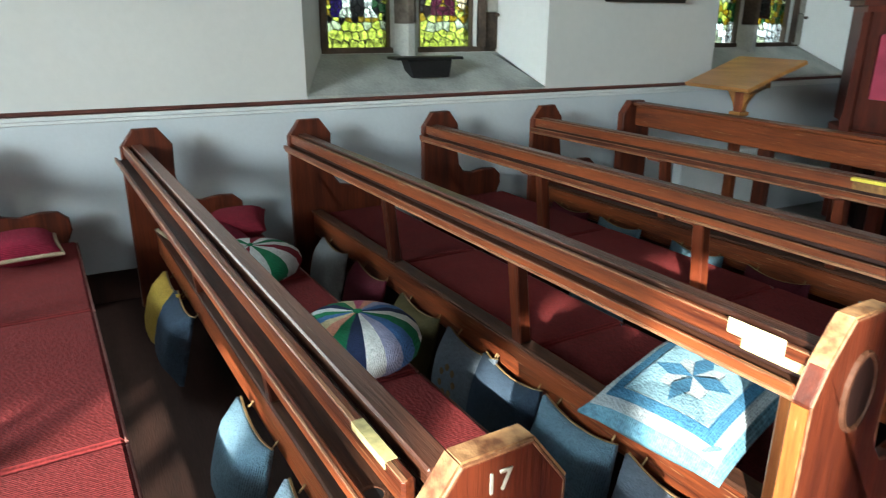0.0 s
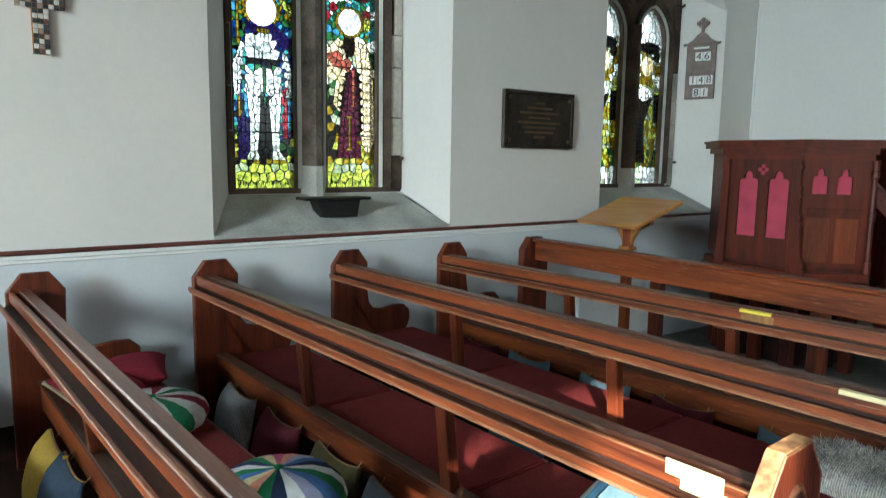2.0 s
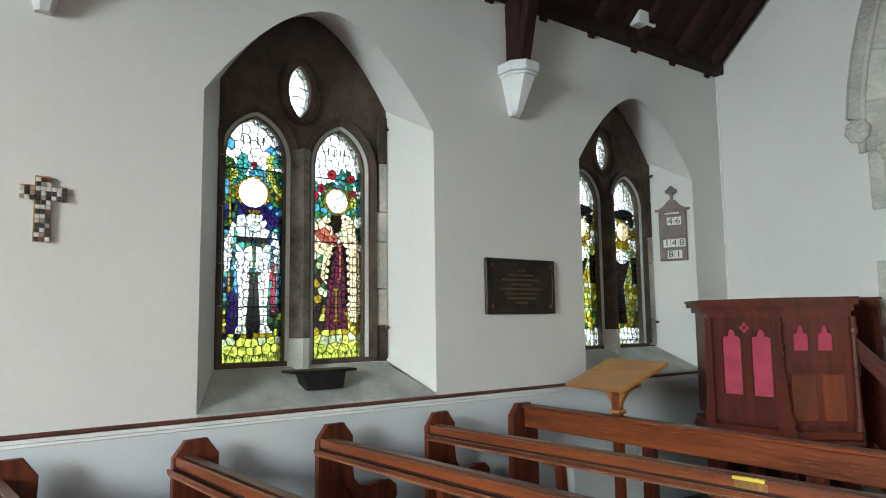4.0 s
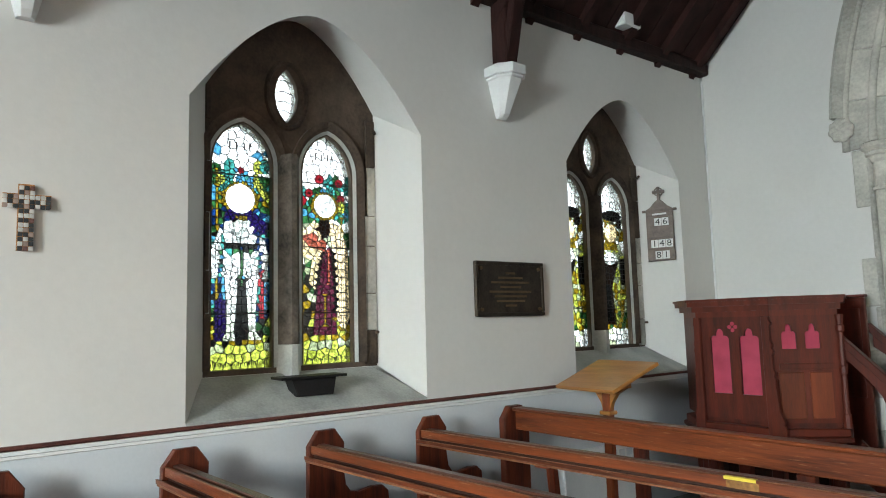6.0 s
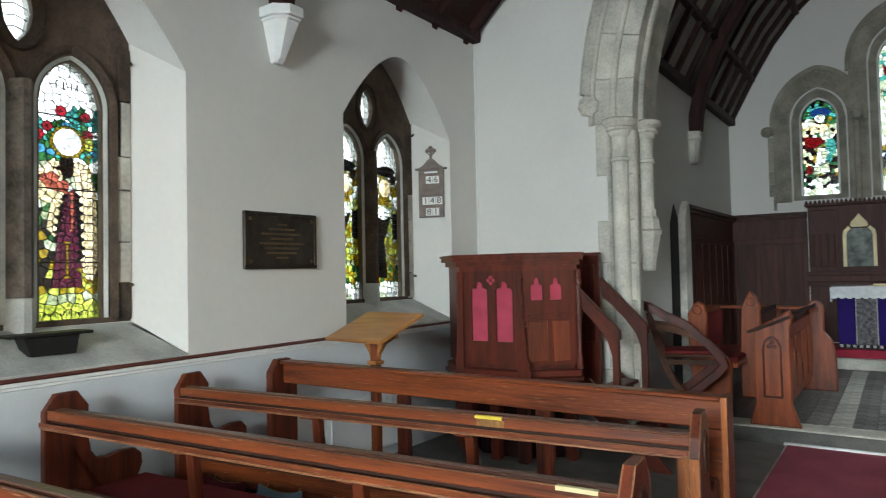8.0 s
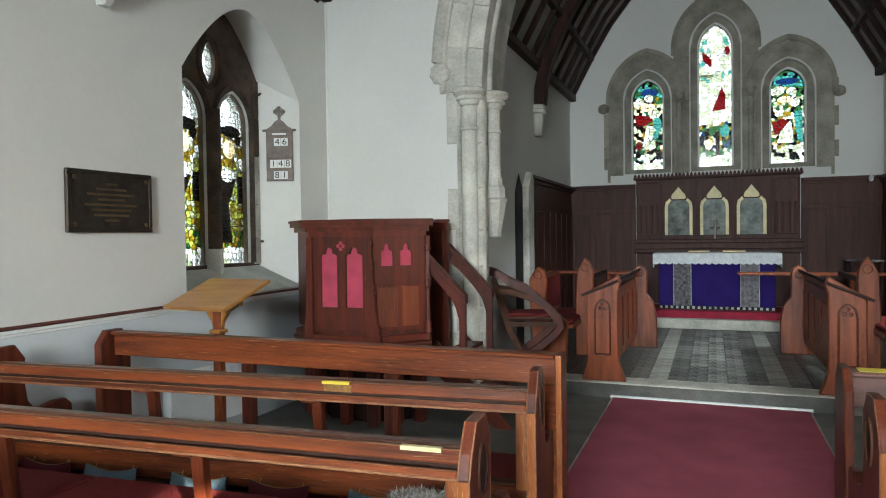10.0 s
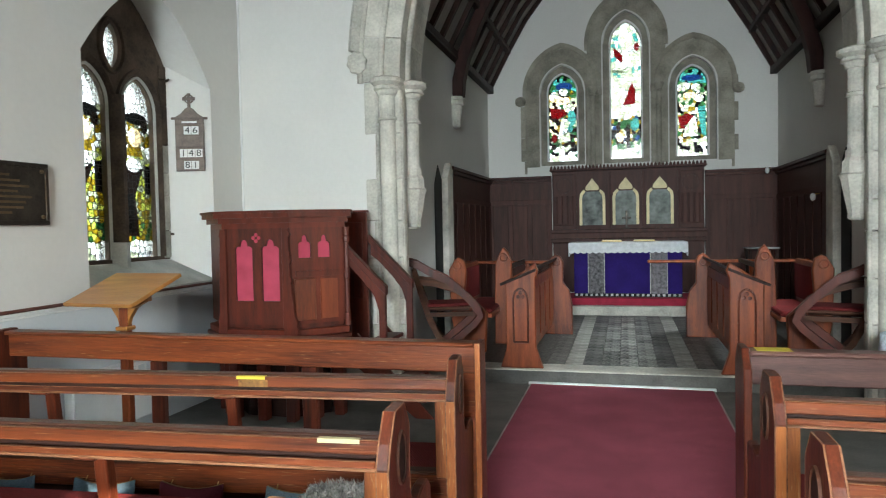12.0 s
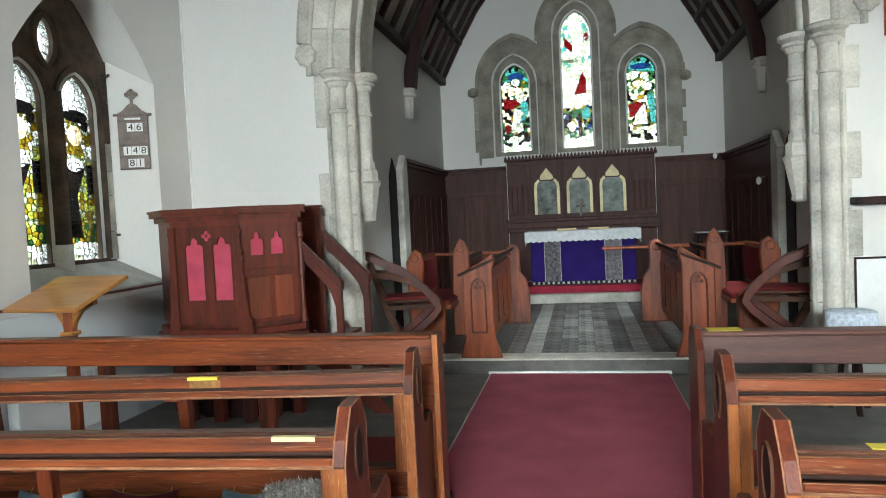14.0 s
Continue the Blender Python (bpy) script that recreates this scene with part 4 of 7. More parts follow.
DESIGNS["adoring"] = ([(0.05, "clear"), (0.18, "white clear dark pale"), (0.80, "white dark gold green pale flesh brown"), (1.1, "teal green dark sky")],
                [("blue", ell(0.0, 0.87, 0.7, 0.035, 9)), ("clear", ell(-0.5, 0.78, 0.36, 0.05, 9)), ("clear", ell(0.25, 0.76, 0.32, 0.045, 9)), ("flesh", ell(-0.1, 0.68, 0.5, 0.04, 9)), ("clear", ell(0.45, 0.64, 0.30, 0.045, 9)),
                 ("red", [(-0.9, 0.44), (-0.3, 0.48), (0.15, 0.44), (0.05, 0.34), (-0.75, 0.31)]), ("teal", [(0.35, 0.54), (0.85, 0.56), (0.9, 0.22), (0.6, 0.24)]), ("clear", [(-0.4, 0.34), (0.2, 0.46), (0.4, 0.22), (-0.6, 0.22)])], None)
DESIGNS["rising"] = ([(0.04, "clear"), (0.12, "white green pale"), (0.30, "green dark brown gold white blue"), (0.36, "clear white"), (0.60, "clear white clear white pale"), (0.9, "clear sky white pale clear"), (1.1, "clear")],
               [("red", [(-0.8, 0.82), (-0.5, 0.79), (-0.05, 0.76), (-0.25, 0.70), (-0.7, 0.75)]), ("red", ell(0.72, 0.81, 0.18, 0.03, 8)), ("clear", [(-0.35, 0.92), (0.4, 0.92), (0.5, 0.74), (0.35, 0.57), (-0.2, 0.57), (-0.2, 0.74)]),
                ("red", [(0.36, 0.56), (0.62, 0.50), (0.58, 0.40), (-0.2, 0.395), (0.1, 0.47)]), ("green", ell(0.1, 0.26, 0.5, 0.03, 9)), ("flesh", ell(-0.4, 0.16, 0.25, 0.04, 8)), ("sky", ell(0.55, 0.25, 0.3, 0.05, 8)), ("brown", rect(0.0, 0.25, 0.08, 0.25)), ("clear", ell(0.3, 0.06, 0.5, 0.022, 8))], None)


def inside(poly, p):
    hit, (x, y) = False, p
    for (x0, y0), (x1, y1) in zip(poly, poly[1:] + poly[:1]):
        if (y0 > y) != (y1 > y) and x < (x1 - x0) * (y - y0) / (y1 - y0) + x0:
            hit = not hit
    return hit


def halfplane(poly, m, d):
    """The part of a convex polygon on the near side of the line through m across d."""
    out = []
    for i, p in enumerate(poly):
        q = poly[(i + 1) % len(poly)]
        a, b = (p - m).dot(d), (q - m).dot(d)
        if a <= 0:
            out.append(p)
        if (a < 0) != (b < 0) and a != b:
            out.append(p + (q - p) * (a / (a - b)))
    return out


def lights(parent, c, half, z0, zs, za, plane, to, design, step, seed, singles, bars=True, dim=False):
    """A leaded light: irregular pieces of coloured glass held in lead, cut to plain shapes."""
    r = random.Random(seed)
    bands, shapes, halo = DESIGNS[design]
    H = za - z0
    world_ = lambda u, v: Vector((c + u * half, z0 + v * H))
    local = lambda p: ((p.x - c) / half, (p.y - z0) / H)
    outline_ = [Vector(p) for p in [(c - half, z0), (c + half, z0)] + [(u, lancet(c - half, c + half, zs, za)(u)) for u in steps(c + half, c - half, 24)]]
    area = sum(a.x * b.y - b.x * a.y for a, b in zip(outline_, outline_[1:] + outline_[:1]))
    if area < 0:
        outline_.reverse()

    def tint(p):
        u, v = local(p)
        for color, poly in reversed(shapes):
            if inside(poly, (u, v)):
                return color
        for top, names in bands:
            if v < top:
                return r.choice(names.split())
        return "clear"
    seeds, bins = [], {}

    def near(p, d):
        i, j = int(p.x / 0.09), int(p.y / 0.09)
        return [q for a in (-1, 0, 1) for b in (-1, 0, 1) for q in bins.get((i + a, j + b), ()) if (q - p).length < d]

    def seed_at(p, d):
        if all((b - a).x * (p - a).y - (b - a).y * (p - a).x > 0 for a, b in zip(outline_, outline_[1:] + outline_[:1]) if (b - a).length > 1e-6) and not near(p, d):
            seeds.append(p)
            bins.setdefault((int(p.x / 0.09), int(p.y / 0.09)), []).append(p)
    polys = [poly for _c, poly in shapes]
    hr = 0.0
    if halo:
        hc, hr = world_(0, halo[0]), halo[1] * half
        ring = [((hc.x + hr * math.cos(math.tau * i / 24) - c) / half, (hc.y + hr * math.sin(math.tau * i / 24) - z0) / H) for i in range(24)]
        polys = polys + [ring]
    for poly in reversed(polys):
        pts = [world_(u, v) for u, v in poly]
        for a, b in zip(pts, pts[1:] + pts[:1]):
            n = max(1, round((b - a).length / step))
            d = (b - a).normalized()
            for i in range(n):
                m = a + (b - a) * ((i + 0.5) / n)
                for s in (-1, 1):
                    seed_at(m + Vector((-d.y, d.x)) * 0.0075 * s, 0.012)
    z = z0 + step / 2
    while z < za:
        x = c - half + r.uniform(0, step)
        while x < c + half:
            q = Vector((x + r.uniform(-0.3, 0.3) * step, z + r.uniform(-0.3, 0.3) * step))
            large = any(inside(poly, local(q)) for name, poly in shapes if name in ("white", "clear", "flesh", "plum", "purple", "blush"))
            seed_at(q, step * (1.25 if large else 0.55))
            x += step
        z += step
    joined, came, cells = {}, bmesh.new(), []
    g = 0.0026 if singles else 0.0030
    for p in seeds:
        if halo and (p - hc).length < hr:
            continue
        cell = [Vector(q) for q in outline_]
        for q in sorted((q for q in seeds if q is not p and abs(q.x - p.x) < 0.14 and abs(q.y - p.y) < 0.14), key=lambda q: (q - p).length_squared)[:26]:
            cell = halfplane(cell, (p + q) / 2, q - p)
        clean = [q for i, q in enumerate(cell) if (q - cell[i - 1]).length > 0.0008]
        if len(clean) < 3:
            continue
        m = sum(clean, Vector((0, 0))) / len(clean)
        ins = [q + (m - q) * min(0.45, 1.35 * g / max((m - q).length, 0.003)) for q in clean]
        size = abs(sum(a.x * b.y - b.x * a.y for a, b in zip(clean, clean[1:] + clean[:1])))
        color = tint(p)
        if dim:
            color = {"clear": r.choice(("clear", "white", "pale")), "white": r.choice(("white", "pale")), "sky": "teal"}.get(color, color)
        cells.append((size, ins, color))
        for a, b, e, f in zip(clean, clean[1:] + clean[:1], ins[1:] + ins[:1], ins):
            for w in (plane - 0.003, plane + 0.003):
                came.faces.new([came.verts.new(to(u, v, w)) for u, v in (a, b, e, f)])
            came.faces.new([came.verts.new(to(u, v, w)) for (u, v), w in ((f, plane - 0.003), (e, plane - 0.003), (e, plane + 0.003), (f, plane + 0.003))])
    for f in (0.22, 0.5, 0.78) if bars else ():
        zb, w = z0 + H * f, half
        if zb < zs:
            prism(came, [(c - w, zb - 0.004), (c + w, zb - 0.004), (c + w, zb + 0.004), (c - w, zb + 0.004)], plane + 0.004, plane + 0.010, to)
    # painted inscription along the foot, too small to read
    if singles:
        x = c - half * 0.9
        while x < c + half * 0.88:
            w, h = r.uniform(0.004, 0.008), r.uniform(0.014, 0.034)
            prism(came, [(x, z0 + 0.028), (x + w, z0 + 0.028), (x + w, z0 + 0.028 + h), (x, z0 + 0.028 + h)], plane + 0.0032, plane + 0.0042, to)
            x += w + r.uniform(0.006, 0.012)
        for u in (-0.34, -0.12, 0.12, 0.30) if design in ("knight", "robed") else ():
            q = world_(u, 0.885)
            prism(came, [(q.x - 0.006, q.y), (q.x + 0.006, q.y - 0.006), (q.x + 0.004, q.y + 0.05), (q.x - 0.008, q.y + 0.056)], plane + 0.0032, plane + 0.0042, to)
    frame_ = part("stained_glass", came, lead, parent, "stained glass in dark lead cames, with plain shapes")
    cells.sort(key=lambda e: -e[0])
    for k, (size, ins, color) in enumerate(cells):
        pts = [tuple(q) for q in ins]
        if k < singles:
            part("glass_piece", prism(bmesh.new(), pts, plane - 0.0015, plane + 0.0015, to), GLASS["glass_" + color], frame_)
        else:
            prism(joined.setdefault(color, bmesh.new()), pts, plane - 0.0015, plane + 0.0015, to)
    for color, bm in joined.items():
        tagged(part("glass_pieces", bm, GLASS["glass_" + color], frame_), kind="stuff")
    if halo:
        disc = [(hc.x + hr * math.cos(math.tau * i / 24), hc.y + hr * math.sin(math.tau * i / 24)) for i in range(24)]
        part("halo", prism(bmesh.new(), disc, plane + 0.0005, plane + 0.0025, to), GLASS["glass_" + (halo[2] if len(halo) > 2 else "clear")], frame_, "round pale glass halo")


def moulding(parent, c, half, z0, zs, za, plane, to, out, depth, mat, name="moulding", legs=True):
    """A chamfered band round an arched light."""
    r = (half * half + (za - zs) ** 2) / (2 * half)
    end = math.acos((r - half) / r)
    side = [(half - r + r * math.cos(end * i / 12), zs + r * math.sin(end * i / 12)) for i in range(13)]
    pts = ([(half, z0)] if legs else []) + side
    pts = [(c + a, b) for a, b in pts] + [(c - a, b) for a, b in pts[::-1][1:]]
    bm = bmesh.new()
    rings = []
    n = len(pts)
    for i, p in enumerate(pts):
        a, b = pts[max(0, i - 1)], pts[min(n - 1, i + 1)]
        t = Vector((b[0] - a[0], b[1] - a[1])).normalized()
        nv = Vector((t.y, -t.x))
        rings.append([bm.verts.new(to(p[0] + nv.x * o, p[1] + nv.y * o, plane + d)) for o, d in ((0.0, 0.0), (out * 0.35, depth * 0.55), (out, depth), (out, 0.0))])
    for p, q in zip(rings, rings[1:]):
        for k in range(4):
            bm.faces.new((p[k], p[(k + 1) % 4], q[(k + 1) % 4], q[k]))
    bm.faces.new(rings[0]), bm.faces.new(rings[-1])
    return part(name, bm, mat, parent)


GX = -4.43
NORTH_LIGHTS = [(1.755, 0.205), (2.383, 0.195)]
for k, designs in ((0, ("knight", "robed")), (1, ("monk", "monk"))):
    o = k * BAY
    win = thing("window_%d" % (k + 1), "two-light traceried window with leaded stained glass", "window")
    tagged(win, kind="structure")
    top = arch(BACK["u0"] + o, BACK["u1"] + o, BACK["spring"], BACK["apex"])
    us = steps(BACK["u0"] + o, BACK["u1"] + o, 20)
    holes = []
    for c, h in NORTH_LIGHTS:
        us += steps(c + o - h, c + o + h, 12)
        holes.append((c + o - h, c + o + h, flat(1.41), lancet(c + o - h, c + o + h, 2.77, 3.05)))
    vc, vh = 2.07 + o, 0.088
    vup = lancet(vc - vh, vc + vh, 3.295, 3.49)
    us += steps(vc - vh, vc + vh, 12)
    holes.append((vc - vh, vc + vh, lambda u, f=vup: 6.59 - f(u), vup))
    bm = pierced(bmesh.new(), us, flat(1.30), lambda u, f=top: f(u) + 0.004, holes, YZ, -4.385, -4.50)
    part("tracery", bm, dark_stone, win, "brown-stained stone tracery")
    # moulded edges, mullion and splayed foot
    for c, h in NORTH_LIGHTS:
        moulding(win, c + o, h, 1.41, 2.77, 3.05, -4.40, YZ, 0.035, 0.03, sill_stone, "light_frame")
        moulding(win, c + o, h + 0.04, 1.41, 2.77, 3.10, -4.385, YZ, 0.055, 0.035, dark_stone, "hood")
    ring_path = []
    for i in range(33):
        a = math.tau * i / 32
        ring_path.append(((-4.38, vc + 0.15 * math.sin(a), 3.295 + 0.235 * math.cos(a)), (0, math.sin(a), math.cos(a)), (1, 0, 0)))
    part("eye_moulding", sweep(bmesh.new(), ring_path, [(-0.02, -0.01), (0.02, -0.01), (0.008, 0.02), (-0.008, 0.02)]), dark_stone, win)
    bm = bmesh.new()
    prism(bm, [(-0.085, -4.39), (-0.05, -4.34), (-0.02, -4.29), (0.02, -4.29), (0.05, -4.34), (0.085, -4.39)], 1.33, 2.86, lambda u, v, w, o=o: (v, 2.08 + o + u, w))
    part("mullion", bm, dark_stone if k else mullion_stone, win, "grey-brown chamfered stone mullion")
    bm = bmesh.new()
    prism(bm, [(-0.092, -4.389), (-0.055, -4.337), (-0.022, -4.284), (0.022, -4.284), (0.055, -4.337), (0.092, -4.389)], 1.29, 1.56, lambda u, v, w, o=o: (v, 2.08 + o + u, w), 0.006)
    part("mullion_foot", bm, sill_stone, win, "paler renewed stone at the foot")
    for s in (0, 1):
        y = BACK["u0"] + o + 0.002 if s == 0 else BACK["u1"] + o - 0.002
        rnd = random.Random(k * 2 + s)
        z = 1.39
        while z < 3.2:
            hgt = rnd.uniform(0.22, 0.42)
            w = rnd.uniform(0.07, 0.11) if s else rnd.uniform(0.022, 0.034)
            part("jamb_stone", boxed(-4.384, -4.384 + 0.022, min(y, y + (w if s == 0 else -w)), max(y, y + (w if s == 0 else -w)), z, min(z + hgt, 3.26) - 0.005, bevel=0.005), stone if rnd.random() < 0.5 and s else dark_stone, win)
            z += hgt
        for z in (1.62, 3.12):
            if s:
                part("hinge_pin", rod(bmesh.new(), (-4.36, y - 0.0, z), (-4.30, y - 0.05, z), 0.012), dark_stone, win)
    for n, (c, h) in enumerate(NORTH_LIGHTS):
        lights(win, c + o, h + 0.012, 1.405, 2.77, 3.065, GX, YZ, designs[n], 0.055, 11 + 2 * k + n, 140 if k == 0 else 60)
    for name, mat in (("eye_pane", GLASS["glass_clear"]),):
        pts = [(u, vup(u)) for u in steps(vc - vh, vc + vh, 10)] + [(u, 6.59 - vup(u)) for u in steps(vc - vh, vc + vh, 10)[::-1][1:-1]]
        part(name, prism(bmesh.new(), pts, GX - 0.0015, GX + 0.0015, YZ), mat, win)
    bm = bmesh.new()
    for z in (3.19, 3.26, 3.33, 3.41):
        sweep(bm, [((GX, vc - 0.075, z - 0.01), (0, 0, 1), (1, 0, 0)), ((GX, vc, z + 0.012), (0, 0, 1), (1, 0, 0)), ((GX, vc + 0.075, z - 0.01), (0, 0, 1), (1, 0, 0))], [(-0.003, -0.004), (0.003, -0.004), (0.003, 0.004), (-0.003, 0.004)])
    part("lead", bm, lead, win)

# east window: three lancets with stone surrounds
east = thing("window_3", "three tall stained glass lancets in stone surrounds", "window")
tagged(east, kind="structure")
for n, (c, w, z0, zs, za) in enumerate(LANCETS):
    u0, u1 = c - w - 0.138, c + w + 0.138
    outer = lancet(u0, u1, zs - 0.02, za + 0.155)
    bm = pierced(bmesh.new(), steps(u0, u1, 16) + steps(c - w, c + w, 16), flat(z0 - 0.078), outer, [(c - w, c + w, flat(z0), lancet(c - w, c + w, zs, za))], XZ, CE + 0.10, CE + 0.24)
    part("light_surround", bm, chancel_stone, east)
    moulding(east, c, w + 0.15, z0 - 0.1, zs, za + 0.17, CE + 0.002, XZ, 0.26, -0.03, chancel_stone, "surround")
    moulding(east, c, w + 0.36, zs - 0.1, zs, za + 0.44, CE + 0.001, XZ, 0.09, -0.075, chancel_stone, "hood_mould", legs=True)
    moulding(east, c, w, z0, zs, za, CE + 0.10, XZ, 0.03, -0.02, white_paint, "light_frame")
    lights(east, c, w + 0.01, z0 - 0.005, zs, za + 0.012, CE + 0.16, XZ, ("gathering", "rising", "adoring")[n], 0.060, 40 + n, 0, True, True)
for s in (-1, 1):
    rnd = random.Random(9 + s)
    z = 2.55
    while z < 3.9:
        h = rnd.uniform(0.2, 0.34)
        w = rnd.choice((0.08, 0.02))
        x0, x1 = sorted((s * 1.735, s * (1.76 + w)))
        part("quoin", boxed(x0, x1, CE - 0.022, CE + 0.02, z, z + h - 0.006, bevel=0.005), chancel_stone, east)
        z += h
    part("hood_stop", turned(bmesh.new(), [(0.03, 3.78), (0.085, 3.81), (0.10, 3.86), (0.085, 3.92), (0.03, 3.95)], (s * 1.84, CE - 0.04), 12), chancel_stone, east)
    x = s * 0.56
    bm = turned(bmesh.new(), [(0.045, 2.6), (0.045, 3.88), (0.07, 3.90), (0.05, 3.93), (0.085, 4.0), (0.085, 4.04)], (x, CE - 0.05), 10)
    part("shaft", bm, chancel_stone, east)

# ---- things on and between the pews ----
def cloth(name, color, fine=160, var=0.18):
    return woven(name, color, 0.95, fine, var)


KNEEL = {"blue": cloth("kneeler_blue", (0.13, 0.21, 0.27)), "greyblue": cloth("kneeler_grey_blue", (0.15, 0.18, 0.22)), "navy": cloth("kneeler_navy", (0.04, 0.06, 0.09)),
         "grey": cloth("kneeler_grey", (0.26, 0.27, 0.28)), "maroon": cloth("kneeler_maroon", (0.10, 0.016, 0.026)), "olive": cloth("kneeler_olive", (0.085, 0.07, 0.03)),
         "yellow": cloth("kneeler_yellow", (0.42, 0.28, 0.05)), "pale": cloth("kneeler_pale_blue", (0.35, 0.46, 0.52))}
trim_gold = material("gold_braid", (0.22, 0.14, 0.06), 0.8, var=0.2, bump=0.3, fine=200)


def kneeler(pew_ob, x, color, tilt=12, size=1.0, emblem=False):
    """A stuffed kneeler hung by two rings from hooks under the bench rail."""
    base = pew_ob.matrix_basis @ Matrix.Translation((x, -0.030, 0.440)) @ pose(0, 0, 0, -tilt, 0, 0)
    k = thing("kneeler", "%s embroidered kneeler hanging from hooks under a pew rail" % {"greyblue": "grey-blue", "pale": "pale blue"}.get(color, color), "kneeler", "kneelers")
    k.matrix_basis = base
    bm = bmesh.new()
    W, Hh, D = 0.165 * size, 0.29 * size, 0.085
    nx, nz = 8, 6
    for face in (0, 1):
        grid = []
        for j in range(nz + 1):
            row = []
            for i in range(nx + 1):
                u, v = -1 + 2 * i / nx, j / nz
                dip = 0.028 * (1 - u * u) * max(0.0, 1 - v * 2.2)
                z = -dip - v * (Hh - dip)
                puff = (1 - abs(u) ** 5) * (1 - abs(2 * v - 1) ** 5)
                y = -0.02 - D * (0.15 + 0.85 * puff) if face == 0 else -0.015 + 0.010 * puff
                row.append(bm.verts.new((u * W * (1 - 0.04 * abs(2 * v - 1)), y, z)))
            grid.append(row)
        for j in range(nz):
            for i in range(nx):
                bm.faces.new((grid[j][i], grid[j][i + 1], grid[j + 1][i + 1], grid[j + 1][i]))
        if face == 0:
            first = grid
    edge = lambda g: [g[0][i] for i in range(nx + 1)] + [g[j][nx] for j in range(1, nz + 1)] + [g[nz][i] for i in range(nx - 1, -1, -1)] + [g[j][0] for j in range(nz - 1, 0, -1)]
    a, b = edge(first), edge(grid)
    for i in range(len(a)):
        bm.faces.new((a[i], a[(i + 1) % len(a)], b[(i + 1) % len(a)], b[i]))
    body = part("pad", bm, KNEEL[color], k, smooth=True)
    bm = bmesh.new()
    path = []
    for i in range(9):
        u = -1 + 2 * i / 8
        path.append(((u * W * 0.96, -0.018, -0.028 * (1 - u * u) + 0.001), (0, 0, 1), (0, 1, 0)))
    sweep(bm, path, [(-0.002, -0.004), (0.002, -0.004), (0.002, 0.003), (-0.002, 0.003)])
    part("braid", bm, trim_gold, k, "gold braid along the top edge")
    for s in (-1, 1):
        part("hook", rod(bmesh.new(), (s * W * 0.72, -0.004, -0.018), (s * W * 0.72, 0.010, 0.006), 0.0028), trim_gold, k)
    if emblem:
        bm = bmesh.new()
        for i in range(7):
            a = math.tau * i / 7
            bmesh.ops.create_icosphere(bm, subdivisions=1, radius=0.016, matrix=Matrix.Translation((0.045 * math.cos(a), -0.104, -0.15 + 0.05 * math.sin(a))) @ Matrix.Diagonal((1, 0.25, 1, 1)))
        part("embroidery", bm, trim_gold, k, "faded gold embroidered ring")
    return k


for x, c, e in ((-3.38, "grey", 0), (-2.93, "maroon", 0), (-2.45, "olive", 1), (-2.05, "greyblue", 1), (-1.80, "navy", 0), (-1.46, "blue", 0), (-1.10, "greyblue", 0)):
    kneeler(PEWS["b"], x - LEFT, c, 12, 1.0, e)
for x, c, e in ((-3.18, "yellow", 0), (-2.90, "navy", 0), (-1.87, "blue", 0), (-1.40, "pale", 0)):
    kneeler(PEWS["a"], x - LEFT, c, 14, 1.04, e)
for x, c in ((-3.48, "maroon"), (-3.05, "blue"), (-2.50, "blue"), (-2.04, "maroon"), (-1.50, "blue")):
    kneeler(PEWS["d"], x - LEFT, c, 12)
for x, c in ((-2.95, "maroon"), (-2.3, "blue"), (-1.5, "blue")):
    kneeler(PEWS["c"], x - LEFT, c, 12)


def dome_cushion(name, label, at, r, h, mats, segs=12, squash=1.0, turn=0.0):
    """A round stuffed cushion of coloured segments."""
    c = thing(name, label, "cushion", "", at, turn)
    for s in range(segs):
        bm = bmesh.new()
        grid = []
        for j in range(9):
            f = -math.pi / 2 + math.pi * j / 8
            row = []
            for i in range(4):
                a = math.tau * (s + i / 3) / segs
                rr = r * (math.cos(f) ** 0.7 if j not in (0, 8) else 0.03) * (1 + 0.02 * math.sin(math.pi * i / 3))
                row.append(bm.verts.new((rr * math.cos(a), rr * math.sin(a) * squash, h / 2 + h / 2 * math.sin(f))))
            grid.append(row)
        for j in range(8):
            for i in range(3):
                bm.faces.new((grid[j][i], grid[j][i + 1], grid[j + 1][i + 1], grid[j + 1][i]))
        part("segment", bm, mats[s % len(mats)], c, smooth=True)
    part("button", turned(bmesh.new(), [(0.016, h - 0.004), (0.014, h + 0.004), (0.004, h + 0.007)], n=10), mats[0], c)
    return c


CUSH = {n: cloth("cushion_" + n, c) for n, c in (("green", (0.02, 0.16, 0.07)), ("navy", (0.02, 0.03, 0.08)), ("white", (0.62, 0.62, 0.60)), ("red", (0.22, 0.015, 0.03)), ("cream", (0.62, 0.52, 0.30)),
                                                  ("peach", (0.55, 0.24, 0.16)), ("lilac", (0.33, 0.33, 0.48)), ("pink", (0.45, 0.10, 0.16)), ("crimson", (0.26, 0.015, 0.04)), ("blue", (0.06, 0.14, 0.33)))}
dome_cushion("round_cushion", "round cushion of many bright wedge-shaped stripes on a pew seat", (-1.97, 0.85, 0.504), 0.205, 0.19, [CUSH[n] for n in ("green", "white", "navy", "blue", "lilac", "peach", "pink", "cream", "green", "navy", "white", "green", "blue", "cream", "peach", "green", "navy", "white", "lilac", "blue")], 20, 0.95, 40)
